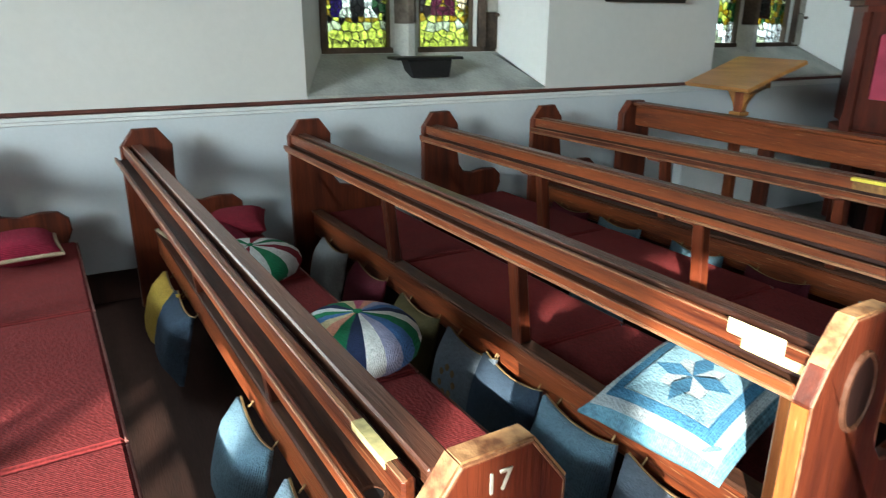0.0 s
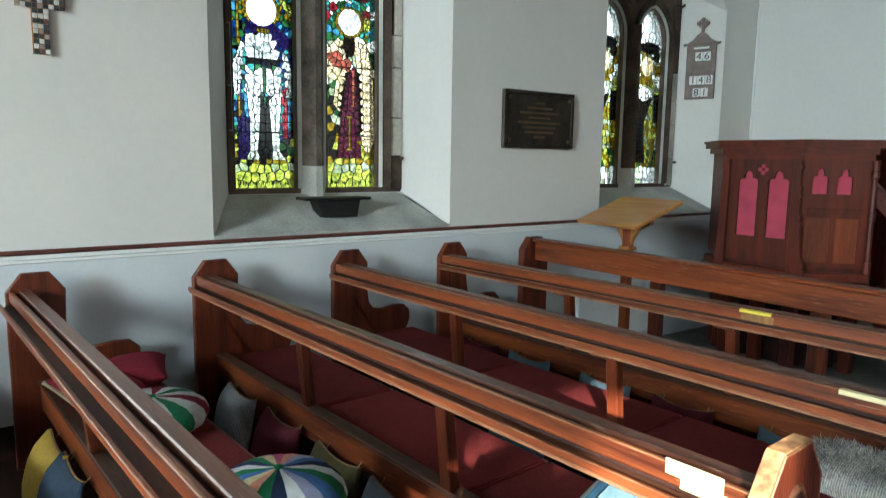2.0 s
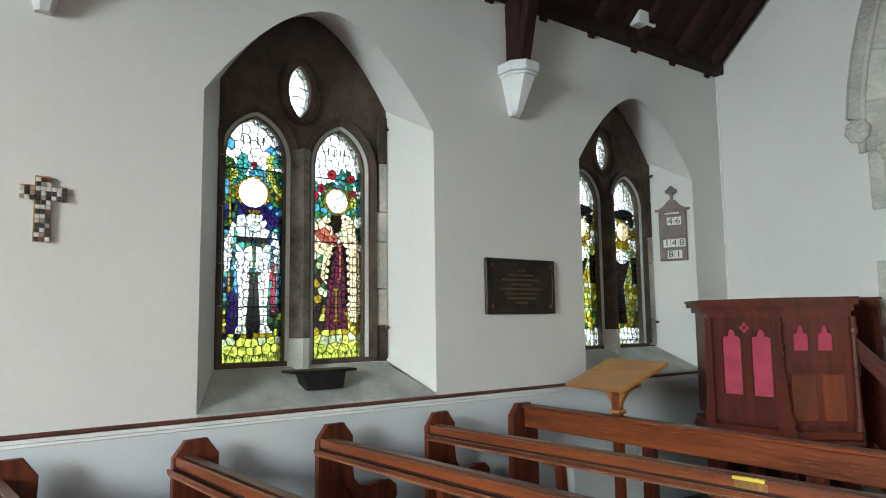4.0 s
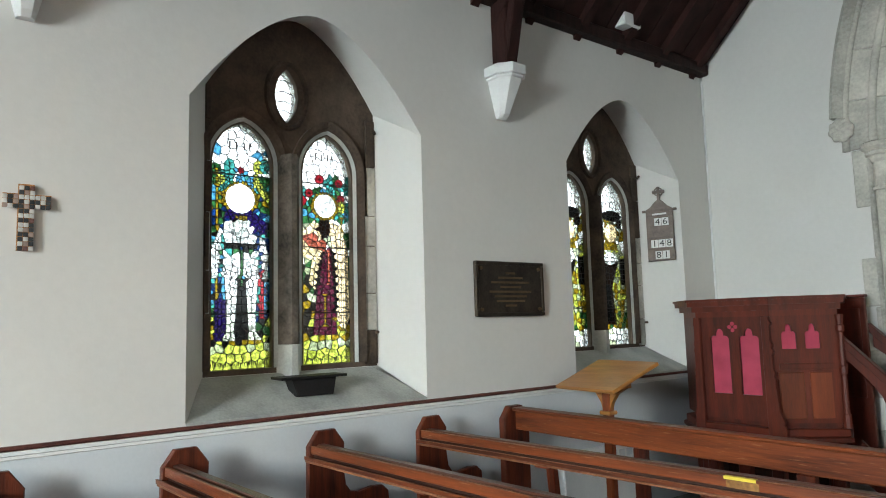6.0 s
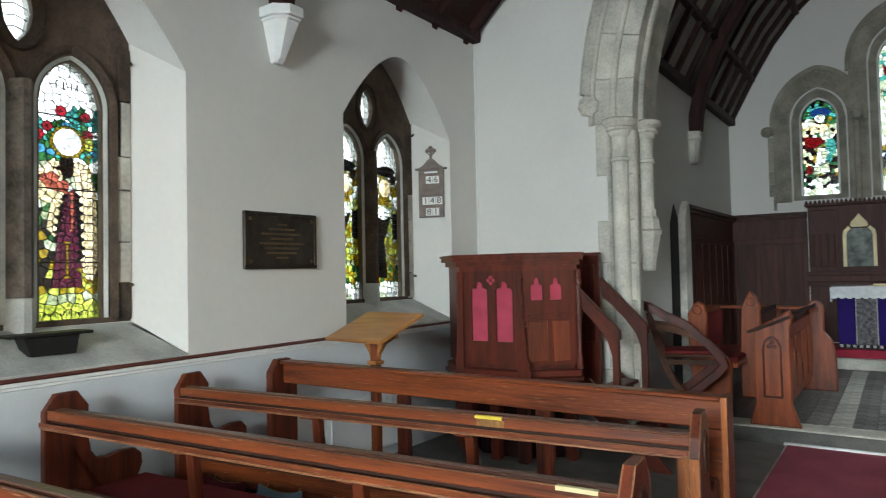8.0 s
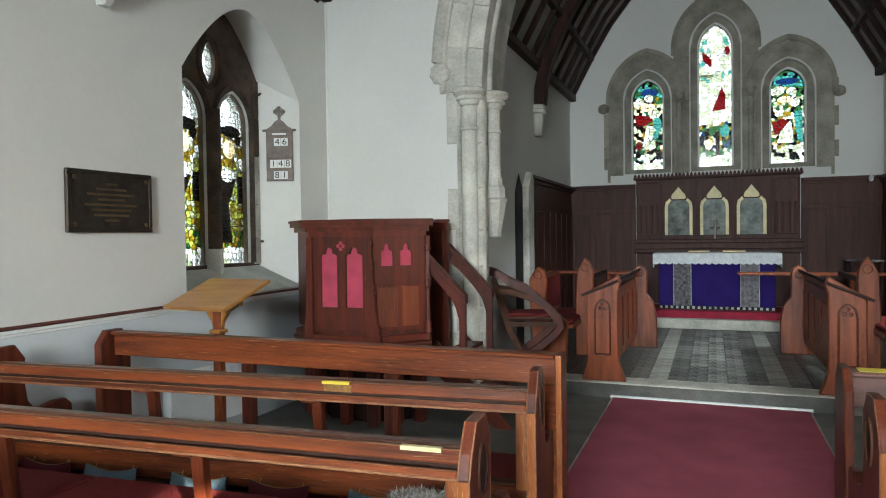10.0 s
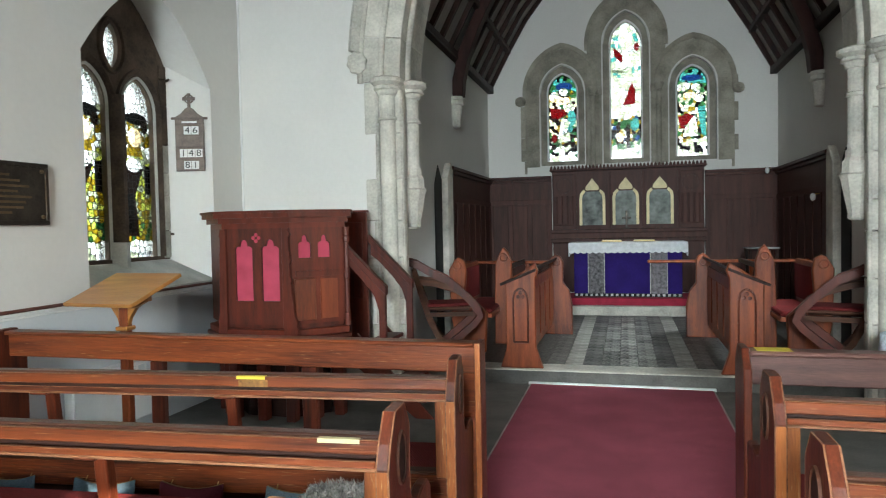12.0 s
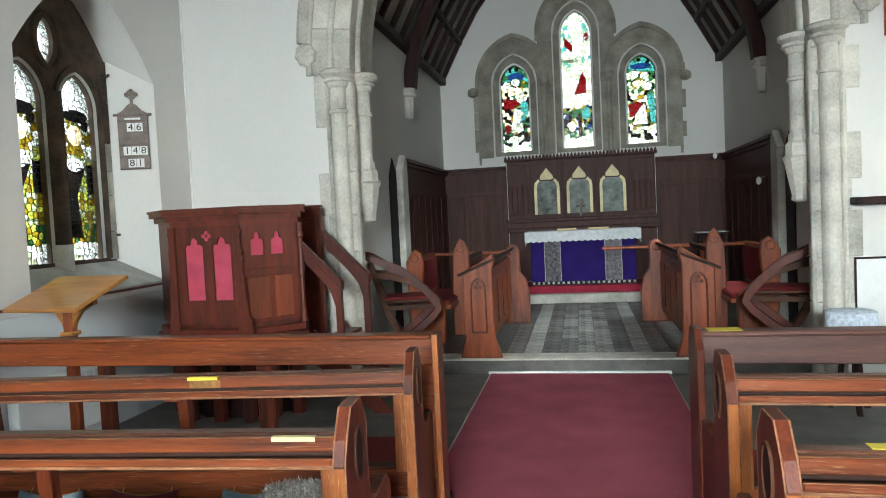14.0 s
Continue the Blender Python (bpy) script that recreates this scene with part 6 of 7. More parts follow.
# the front board runs past its corners with a stepped, notched edge that swells towards the foot
fin = [(-0.05, 0.745), (0.085, 0.745), (0.088, 0.80), (0.072, 0.83), (0.080, 0.86), (0.066, 0.90), (0.050, 0.93), (0.046, 1.00), (0.034, 1.14), (0.042, 1.17), (0.026, 1.19), (0.038, 1.22), (0.022, 1.25),
       (0.020, 1.36), (0.034, 1.38), (0.018, 1.41), (0.028, 1.44), (0.012, 1.47), (0.012, 1.58), (0.028, 1.60), (0.010, 1.63), (0.010, 1.654), (-0.05, 1.654)]
for side, at_x, k in ((1, OCT[1][0], 1.0), (-1, OCT[0][0], 0.45)):
    bm = bmesh.new()
    prism(bm, fin, OCT[0][1] - 0.034, OCT[0][1] - 0.001, lambda u, v, w: (at_x + side * (u * k if u > 0 else u), w, v), 0.003)
    part("notched_edge", bm, pulpit_wood, pu, "shaped edge board with notches")
for x, y in grown(0.012)[2:4]:
    rings = [(0.030, 0.805), (0.030, 0.90), (0.022, 0.915), (0.022, 1.20), (0.030, 1.215), (0.030, 1.26), (0.022, 1.275), (0.022, 1.52), (0.032, 1.535), (0.032, 1.57), (0.024, 1.58), (0.030, 1.654)]
    part("corner_post", turned(bmesh.new(), rings, (x, y), 8), pulpit_wood, pu)
to2 = lambda u, v, w: tuple(Vector((*OCT[1], v)) + Vector((0.7071, 0.7071, 0)) * u + Vector((0.7071, -0.7071, 0)) * w)
part("rail", prism(bmesh.new(), [(0.05, 1.24), (0.54, 1.24), (0.54, 1.29), (0.05, 1.29)], 0.001, 0.014, to2, 0.003), pulpit_wood, pu)
for u0, u1 in ((0.04, 0.225), (0.262, 0.45)):
    part("lower_panel", prism(bmesh.new(), [(u0, 0.87), (u1, 0.87), (u1, 1.225), (u0, 1.225)], 0.001, 0.012, to2, 0.008), lit_panel, pu, "warmer brown raised panel")
# underframe: posts, with a dark core painted for the shade in the spaces
stem = grown(-0.10)
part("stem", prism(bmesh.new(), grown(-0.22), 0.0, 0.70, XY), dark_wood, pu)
for (x, y), (x2, y2) in zip(stem, stem[1:] + stem[:1]):
    for f in (0.0, 0.5):
        u, v = x + (x2 - x) * f, y + (y2 - y) * f
        part("stem_post", boxed(u - 0.045, u + 0.045, v - 0.045, v + 0.045, 0.0, 0.70, bevel=0.008), pulpit_wood, pu)
# back board beside the stair
part("door_post", boxed(-2.78, -2.47, 6.40, 6.44, 0.30, 1.790, bevel=0.006), pulpit_wood, pu)
part("door_cap", boxed(-2.79, -2.46, 6.385, 6.455, 1.791, 1.815, bevel=0.005), pulpit_wood, pu)
part("door_panel", boxed(-2.74, -2.51, 6.388, 6.399, 0.95, 1.70, bevel=0.008), pulpit_wood, pu)
# stair with two raking handrails
for i in range(4):
    x = -2.26 + i * 0.13
    part("tread", boxed(x, x + 0.17, 5.74, 6.34, 0.60 - i * 0.16, 0.635 - i * 0.16, bevel=0.005), pulpit_wood, pu)
for y in (5.70, 6.36):
    bm = bmesh.new()
    prism(bm, [(-2.30, 0.42), (-1.78, -0.0), (-1.62, 0.0), (-2.30, 0.72)], y - 0.015, y + 0.015, XZ)
    part("string", bm, pulpit_wood, pu)
    dx = 0.0 if y < 6 else 0.03
    bm = bmesh.new()
    prism(bm, [(-2.46 + dx, 1.50), (-2.46 + dx, 1.575), (-2.02 + dx, 1.135), (-2.02 + dx, 1.06)], y - 0.035, y + 0.035, XZ, 0.006)
    part("handrail", bm, pulpit_wood, pu)
    bm = bmesh.new()
    prism(bm, [(-2.09 + dx, 0.15), (-2.09 + dx, 0.92), (-2.13 + dx, 1.05), (-2.22 + dx, 1.17), (-2.36 + dx, 1.32), (-2.44 + dx, 1.38), (-2.44 + dx, 1.50), (-2.03 + dx, 1.075), (-2.03 + dx, 0.15)], y - 0.02, y + 0.02, XZ, 0.004)
    part("newel", bm, pulpit_wood, pu)

# ---- chancel furniture ----
gold = material("gold_leaf", (0.62, 0.47, 0.16), 0.35, metal=0.7, var=0.15, bump=0.1)
cream_gold = material("cream_gilding", (0.82, 0.70, 0.38), 0.45, var=0.12, bump=0.08)
grey_paint = material("faded_panel_painting", (0.20, 0.22, 0.20), 0.6, var=0.35, scale=7, bump=0.05, fine=18)
lace = material("white_lace", (0.72, 0.74, 0.76), 0.9, var=0.1, scale=14, bump=0.3, fine=130)
purple = woven("purple_silk", (0.035, 0.018, 0.17), 0.8, 240, 0.12)
orphrey = material("silver_brocade", (0.13, 0.12, 0.13), 0.6, var=0.45, scale=22, bump=0.2, fine=90)
silver = material("silver_galloon", (0.42, 0.40, 0.38), 0.5, var=0.2, scale=30, bump=0.1)


def panel_run(p, a, b, z0, z1, to, n, rail=0.10, name="panelling"):
    """Framed oak panels along a wall; to(u, v, w), w out of the wall."""
    part("backing", prism(bmesh.new(), [(a, z0), (b, z0), (b, z1), (a, z1)], 0.004, 0.03, to), panel_oak, p)
    for v0, v1, w in ((z0, z0 + 0.14, 0.05), (z1 - 0.10, z1 - 0.05, 0.07), (z1 - 0.05, z1, 0.11), (z1 - 0.50, z1 - 0.42, 0.05)):
        part("rail", prism(bmesh.new(), [(a, v0), (b, v0), (b, v1), (a, v1)], 0.0305, w, to, 0.006), panel_oak, p)
    for i in range(n + 1):
        u = a + (b - a - 0.07) * i / n
        part("stile", prism(bmesh.new(), [(u, z0 + 0.141), (u + 0.07, z0 + 0.141), (u + 0.07, z1 - 0.501), (u, z1 - 0.501)], 0.0305, 0.046, to, 0.005), panel_oak, p)
    for i in range(n):
        u = a + 0.07 + (b - a - 0.07) * i / n
        w = (b - a - 0.07) / n - 0.07
        part("panel", prism(bmesh.new(), [(u + 0.02, z0 + 0.17), (u + w - 0.02, z0 + 0.17), (u + w - 0.02, z1 - 0.53), (u + 0.02, z1 - 0.53)], 0.0305, 0.037, to, 0.004), panel_oak, p)


pn = thing("oak_panelling", "dark oak wall panelling beside the altar", "panelling", "wall panelling")
panel_run(pn, -2.44, -1.30, CF + 0.14, 2.50, lambda u, v, w: (u, CE - w, v), 3)
pn = thing("oak_panelling", "dark oak wall panelling beside the altar", "panelling", "wall panelling")
panel_run(pn, 1.30, 2.44, CF + 0.14, 2.50, lambda u, v, w: (u, CE - w, v), 3)
pn = thing("oak_panelling", "dark oak panelling on the chancel side wall", "panelling", "wall panelling")
panel_run(pn, 9.45, 12.48, CF, 2.48, lambda u, v, w: (-CX + w, u, v), 7)
pn = thing("oak_panelling", "dark oak panelling on the chancel side wall", "panelling", "wall panelling")
panel_run(pn, 9.45, 12.48, CF, 2.48, lambda u, v, w: (CX - w, u, v), 7)
for s in (-1, 1):
    # pale arched jamb and dark doorway at the panelling's end
    x = s * CX
    bm = bmesh.new()
    prism(bm, [(9.16, CF), (9.44, CF), (9.44, 2.42), (9.36, 2.52), (9.16, 2.30)], 0.003, 0.10, lambda u, v, w: (x - s * w, u, v), 0.01)
    structure("door_jamb", bm, stone, "pale stone door jamb with a pointed head", "door frame")
    # flat black sheet stands in for the darkness of the doorway opening
    bm = bmesh.new()
    prism(bm, [(8.80, CF), (9.155, CF), (9.155, 2.28), (8.98, 2.46), (8.80, 2.2)], 0.003, 0.012, lambda u, v, w: (x - s * w, u, v))
    structure("door_%d" % (2 + s), bm, black_mat, "dark shut vestry door", "door")

rd = thing("reredos", "carved dark oak altar screen with three gilded arched niches", "altar screen")
part("body", boxed(-1.27, 1.27, 12.40, 12.592, 0.42, 2.56, bevel=0.006), panel_oak, rd)
part("cornice", boxed(-1.31, 1.31, 12.32, 12.59, 2.561, 2.60, bevel=0.008), panel_oak, rd)
for i in range(43):
    x = -1.28 + i * 2.56 / 42
    bm = bmesh.new()
    prism(bm, [(x - 0.024, 2.601), (x + 0.024, 2.601), (x + 0.024, 2.625), (x, 2.665), (x - 0.024, 2.625)], 12.345, 12.37, XZ)
    part("cresting", bm, panel_oak, rd)
for z0, z1, y in ((1.47, 1.53, 12.22), (1.30, 1.37, 12.25), (1.371, 1.469, 12.28)):
    part("retable", boxed(-1.30, 1.30, y, 12.399, z0, z1, bevel=0.008), panel_oak, rd)
for x0, x1 in ((-1.25, -0.87), (0.87, 1.25)):
    part("side_panel", boxed(x0, x1, 12.37, 12.399, 1.60, 2.50, bevel=0.01), panel_oak, rd)
    for k in range(4):
        x = x0 + 0.05 + k * 0.093
        part("linenfold", boxed(x - 0.022, x + 0.022, 12.345, 12.369, 1.62, 2.12, bevel=0.012), panel_oak, rd)
    bm = bmesh.new()
    ringp = []
    for i in range(25):
        a = math.tau * i / 24
        ringp.append((((x0 + x1) / 2 + 0.13 * math.cos(a), 12.365, 2.31 + 0.13 * math.sin(a)), (math.cos(a), 0, math.sin(a)), (0, 1, 0)))
    sweep(bm, ringp, [(-0.015, -0.01), (0.015, -0.01), (0.015, 0.01), (-0.015, 0.01)])
    part("roundel", bm, panel_oak, rd)
for x in (-0.87, -0.285, 0.285, 0.87):
    part("pilaster", boxed(x - 0.022, x + 0.022, 12.33, 12.369, 1.531, 2.52, bevel=0.006), panel_oak, rd)
for c in (-0.575, -0.01, 0.555):
    # painted panel, gold sides, ogee gold head
    bm = bmesh.new()
    prism(bm, [(c - 0.175, 1.60), (c + 0.175, 1.60), (c + 0.175, 2.09), (c + 0.12, 2.19), (c - 0.12, 2.19), (c - 0.175, 2.09)], 12.372, 12.384, XZ)
    nic = part("niche_panel", bm, grey_paint, rd, "faded grey painted panel")
    for s in (-1, 1):
        bm = bmesh.new()
        path = [((c + s * 0.20, 12.365, 1.60), (s, 0, 0), (0, 1, 0)), ((c + s * 0.20, 12.365, 2.08), (s, 0, 0), (0, 1, 0)), ((c + s * 0.185, 12.365, 2.15), (s, 0, 0.5), (0, 1, 0)), ((c + s * 0.13, 12.365, 2.21), (s * 0.6, 0, 0.8), (0, 1, 0))]
        sweep(bm, path, [(-0.026, -0.012), (0.022, -0.012), (0.022, 0.012), (-0.026, 0.012)])
        part("gilt_side", bm, cream_gold, nic, "gilded arch edge")
    bm = bmesh.new()
    prism(bm, [(c - 0.12, 2.235), (c - 0.10, 2.21), (c + 0.10, 2.21), (c + 0.12, 2.235), (c + 0.105, 2.29), (c + 0.06, 2.34), (c, 2.42), (c - 0.06, 2.34), (c - 0.105, 2.29)], 12.355, 12.369, XZ, 0.004)
    part("gilt_head", bm, cream_gold, nic, "gilded pointed head")

al = thing("altar", "altar with purple frontal and white lace cloth", "altar")
part("table", boxed(-0.86, 0.86, 11.72, 12.25, 0.411, 1.285, bevel=0.006), dark_wood, al)
part("frontal", boxed(-0.855, 0.855, 11.695, 11.718, 0.47, 1.28, bevel=0.004), purple, al, "purple silk frontal")
for x0, x1 in ((-0.62, -0.37), (0.37, 0.62)):
    part("orphrey", boxed(x0, x1, 11.688, 11.694, 0.47, 1.27, bevel=0), orphrey, al, "dark silver brocade band")
    for x in (x0 - 0.012, x1 + 0.001):
        part("galloon", boxed(x, x + 0.011, 11.689, 11.694, 0.47, 1.27, bevel=0), silver, al)
part("fringe_band", boxed(-0.855, 0.855, 11.690, 11.717, 0.415, 0.469, bevel=0), black_mat, al)
for i in range(21):
    x = -0.82 + i * 0.082
    part("fringe_tuft", boxed(x - 0.02, x + 0.02, 11.684, 11.689, 0.425, 0.465, bevel=0.003), silver, al)
ac = thing("altar_cloth", "white lace altar cloth with scalloped drop", "cloth")
part("top_cloth", boxed(-0.93, 0.93, 11.672, 12.26, 1.286, 1.315, bevel=0.01), lace, ac)
bm = bmesh.new()
n = 76
rowt, rowb = [], []
for i in range(n + 1):
    u = -0.93 + 1.86 * i / n
    w = 0.010 * math.sin(i * 0.83) + 0.006 * math.sin(i * 0.31)
    drop = 1.155 - 0.022 * abs(math.sin(math.pi * i / 4.0))
    rowt.append((u, 11.668, 1.305))
    rowb.append((u * 1.012, 11.655 - abs(w), drop))
for i in range(n):
    for d in (0.0, 0.005):
        bm.faces.new([bm.verts.new(Vector(q) + Vector((0, d, 0))) for q in (rowt[i], rowt[i + 1], rowb[i + 1], rowb[i])])
part("lace_drop", bm, lace, ac, smooth=True)
for s in (-1, 1):
    bm = bmesh.new()
    prism(bm, [(11.67, 1.31), (12.25, 1.31), (12.25, 1.13), (12.0, 1.12), (11.69, 1.08), (11.66, 1.13)], s * 0.932, s * 0.945, YZ)
    part("side_drop", bm, lace, ac)
cross = thing("altar_cross", "dark metal standing cross on the altar ledge", "cross")
part("stem", boxed(-0.018, 0.018, 12.24, 12.262, 1.532, 1.84, bevel=0.003), bronze, cross)
part("arm", boxed(-0.075, 0.075, 12.241, 12.261, 1.70, 1.73, bevel=0.003), bronze, cross)
part("foot", boxed(-0.06, 0.06, 12.225, 12.275, 1.531, 1.545, bevel=0.003), bronze, cross)
for x0, x1 in ((-0.42, -0.08), (0.10, 0.46)):
    b = thing("altar_book", "cream covered book lying open on the altar", "book", "altar books")
    part("cover", boxed(x0, x1, 11.95, 12.15, 1.316, 1.322, bevel=0.001), brass, b)
    part("pages", boxed(x0 + 0.01, x1 - 0.01, 11.96, 12.14, 1.3225, 1.345, bevel=0.004), cream_gold, b)

# communion rail
for x0, x1 in ((-2.43, -0.95), (0.28, 2.43)):
    cr_ = thing("communion_rail", "polished oak communion rail on slim posts", "rail", "communion rails")
    part("handrail", boxed(x0, x1, 10.46, 10.56, 1.04, 1.085, bevel=0.012), choir_wood, cr_)
    for i in range(4):
        x = (x0 + 0.10 + (x1 - x0 - 0.2) * i / 3) if x0 < 0 else max(0.98, x0 + 0.1 + (x1 - x0 - 0.2) * i / 3)
        part("post", turned(bmesh.new(), [(0.03, CF), (0.03, 0.24), (0.016, 0.27), (0.014, 0.85), (0.03, 0.95), (0.03, 1.039)], (x, 10.51), 10), choir_wood, cr_)


# choir stalls: front desks and seats behind, ends carved
def stall_end(parent, pts, y0, y1, panel=None, boss=None):
    e = part("end_panel", prism(bmesh.new(), pts, y0, y1, XZ, 0.012), choir_wood, parent)
    if panel:
        c, w, z0, z1 = panel
        top = lancet(c - w, c + w, z1 - 0.10, z1)
        pts2 = [(c - w, z0)] + [(c + w, z0)] + [(u, top(u)) for u in steps(c - w, c + w, 10)[::-1]]
        bm = bmesh.new()
        for (u, v), (u2, v2) in zip(pts2, pts2[1:] + pts2[:1]):
            rod(bm, (u, y0 - 0.002, v), (u2, y0 - 0.002, v2), 0.011, 6)
        part("blind_arch", bm, pew_wood_up, e, "carved blind arch")
        bm = bmesh.new()
        for dx, dz in ((0, 0.03), (-0.026, -0.012), (0.026, -0.012)):
            bmesh.ops.create_uvsphere(bm, u_segments=8, v_segments=6, radius=0.02, matrix=Matrix.Translation((c + dx, y0 - 0.003, z1 - 0.075 + dz)) @ Matrix.Diagonal((1, 0.4, 1, 1)))
        part("trefoil", bm, pew_wood_up, e)
    if boss:
        bm = bmesh.new()
        bx, bz = boss
        ringp = []
        for i in range(17):
            a = math.tau * i / 16
            ringp.append(((bx + 0.045 * math.cos(a), y0 - 0.002, bz + 0.045 * math.sin(a)), (math.cos(a), 0, math.sin(a)), (0, -1, 0)))
        sweep(bm, ringp, [(-0.012, -0.002), (0.012, -0.002), (0.006, 0.012), (-0.006, 0.012)])
        part("boss", bm, choir_wood, e)


for s in (-1, 1):
    m = lambda pts: [(s * a, b) for a, b in pts]
    fd = thing("choir_desk", "carved oak choir desk with sloping top and gothic end panel", "choir desk", "choir stalls")
    stall_end(fd, m([(0.86, CF), (1.30, CF), (1.24, 0.36), (1.24, 1.02), (1.30, 1.03), (1.10, 1.13), (0.93, 1.24), (0.90, 1.16), (0.93, 1.08), (0.93, 0.36)]), 7.16, 7.24, (s * 1.085, 0.075, 0.42, 0.98))
    stall_end(fd, m([(0.72, CF), (1.10, CF), (1.08, 0.6), (1.02, 0.95), (1.02, 1.14), (0.98, 1.20), (0.93, 1.23), (0.87, 1.20), (0.84, 1.14), (0.84, 0.85), (0.76, 0.75), (0.72, 0.55)]), 9.36, 9.44, None, (s * 0.93, 1.12))
    part("front", boxed(min(s * 0.98, s * 1.01), max(s * 0.98, s * 1.01), 7.241, 9.359, 0.30, 1.06, bevel=0.004), choir_wood, fd)
    bm = bmesh.new()
    prism(bm, m([(0.92, 1.16), (1.28, 1.01), (1.29, 1.035), (0.92, 1.19)]), 7.10, 9.42, XZ, 0.005)
    part("slope", bm, dark_wood, fd)
    for k in range(4):
        y = 7.40 + k * 0.5
        part("front_panel", boxed(min(s * 0.965, s * 0.979), max(s * 0.965, s * 0.979), y, y + 0.4, 0.40, 0.95, bevel=0.006), choir_wood, fd)
    st = thing("choir_bench", "oak choir bench with red seat and carved ends", "choir bench", "choir stalls")
    stall_end(st, m([(1.62, CF), (1.95, CF), (2.03, 0.55), (2.05, 1.12), (1.98, 1.24), (1.93, 1.27), (1.86, 1.22), (1.84, 1.10), (1.86, 0.85), (1.70, 0.72), (1.60, 0.62)]), 7.95, 8.02, None, (s * 1.95, 1.17))
    stall_end(st, m([(1.20, CF), (1.62, CF), (1.62, 0.7), (1.60, 1.18), (1.54, 1.30), (1.50, 1.36), (1.44, 1.30), (1.40, 1.18), (1.40, 0.85), (1.26, 0.74), (1.20, 0.62)]), 8.55, 8.62, None, (s * 1.50, 1.23))
    bm = boxed(min(s * 1.55, s * 2.0), max(s * 1.55, s * 2.0), 8.03, 9.3, 0.55, 0.60, bevel=0.006)
    part("seat", bm, choir_wood, st)
    bm = boxed(min(s * 1.56, s * 1.98), max(s * 1.56, s * 1.98), 8.04, 9.28, 0.601, 0.66, bevel=0.02)
    part("seat_cushion", bm, red_cloth, st, "worn red seat cushion")
    part("back", boxed(min(s * 1.98, s * 2.03), max(s * 1.98, s * 2.03), 8.021, 9.3, 0.601, 1.16, bevel=0.006), choir_wood, st)
    part("back_hanging", boxed(min(s * 1.965, s * 1.979), max(s * 1.965, s * 1.979), 8.03, 9.29, 0.70, 1.10, bevel=0.004), red_cloth, st, "dark red back hanging")
    part("desk_rail", boxed(min(s * 1.42, s * 1.46), max(s * 1.42, s * 1.46), 8.621, 9.9, 1.08, 1.14, bevel=0.006), dark_wood, st)
    # folding chair with crossed curved legs
    ch = thing("glastonbury_chair", "dark wooden folding chair with crossed curved arms and red seat", "chair", "folding chairs")
    ch.matrix_basis = pose(s * 1.98, 7.62, CF - 0.15 + 0.15, 0, 0, -s * 18)
    for y in (-0.25, 0.25):
        for k, pa in enumerate((((-0.44, 1.10), (-0.36, 1.08), (-0.20, 0.98), (-0.02, 0.90), (0.16, 0.74), (0.30, 0.58), (0.33, 0.50), (0.27, 0.42), (0.10, 0.28), (-0.06, 0.151)),
                                ((-0.38, 1.0), (-0.30, 0.72), (-0.22, 0.46), (-0.14, 0.30), (-0.02, 0.151)),
                                ((-0.25, 0.52), (0.0, 0.52), (0.26, 0.52)),
                                ((0.34, 0.56), (0.26, 0.66), (0.08, 0.78), (-0.16, 0.86), (-0.34, 0.88)))):
            bm = bmesh.new()
            path = []
            for i, (a, b) in enumerate(pa):
                q0, q1 = pa[max(0, i - 1)], pa[min(len(pa) - 1, i + 1)]
                t = Vector((q1[0] - q0[0], 0, q1[1] - q0[1])).normalized()
                path.append(((-s * a, y + (k - 1.5) * 0.034, b), (s * t.z, 0, t.x), (0, 1, 0)))
            w = (0.036, 0.03, 0.025, 0.032)[k]
            sweep(bm, path, [(-w, -0.016), (w, -0.016), (w, 0.016), (-w, 0.016)])
            part(("arm", "leg", "seat_rail", "brace")[k], bm, ledge_wood if k else pulpit_wood, ch)
    part("seat", boxed(-0.26, 0.24, -0.235, 0.235, 0.575, 0.60, bevel=0.005), ledge_wood, ch)
    part("seat_pad", boxed(-0.25, 0.23, -0.23, 0.23, 0.601, 0.635, bevel=0.015), red_cloth, ch, "dark red seat pad")
    bm = bmesh.new()
    prism(bm, [(s * 0.24, 0.62), (s * 0.42, 1.10), (s * 0.39, 1.11), (s * 0.21, 0.62)], -0.18, 0.18, XZ, 0.005)
    part("back", bm, ledge_wood, ch)

# credence table, sanctuary lamps
ct = thing("credence_table", "small dark table with a white cloth", "table")
part("top", boxed(1.82, 2.25, 11.55, 11.95, 1.16, 1.19, bevel=0.004), dark_wood, ct)
part("cloth", boxed(1.80, 2.27, 11.53, 11.97, 1.191, 1.20, bevel=0.003), lace, ct)
for x in (1.85, 2.22):
    for y in (11.58, 11.92):
        part("leg", boxed(x - 0.02, x + 0.02, y - 0.02, y + 0.02, 0.29, 1.16, bevel=0.004), dark_wood, ct)
for x, y, z in ((2.20, 12.15, 2.46), (2.33, 9.95, 1.95)):
    lm = thing("wall_lamp", "small brass bracket lamp with a glass bulb", "lamp", "bracket lamps")
    part("arm", rod(bmesh.new(), (x, y, z), (x + 0.11, y + (0.30 if y > 12 else 0.0), z + 0.02), 0.008), brass, lm)
    bm = bmesh.new()
    bmesh.ops.create_uvsphere(bm, u_segments=10, v_segments=8, radius=0.035, matrix=Matrix.Translation((x, y, z - 0.03)) @ Matrix.Diagonal((1, 1, 1.5, 1)))
    part("bulb", bm, card_mat, lm, smooth=True)

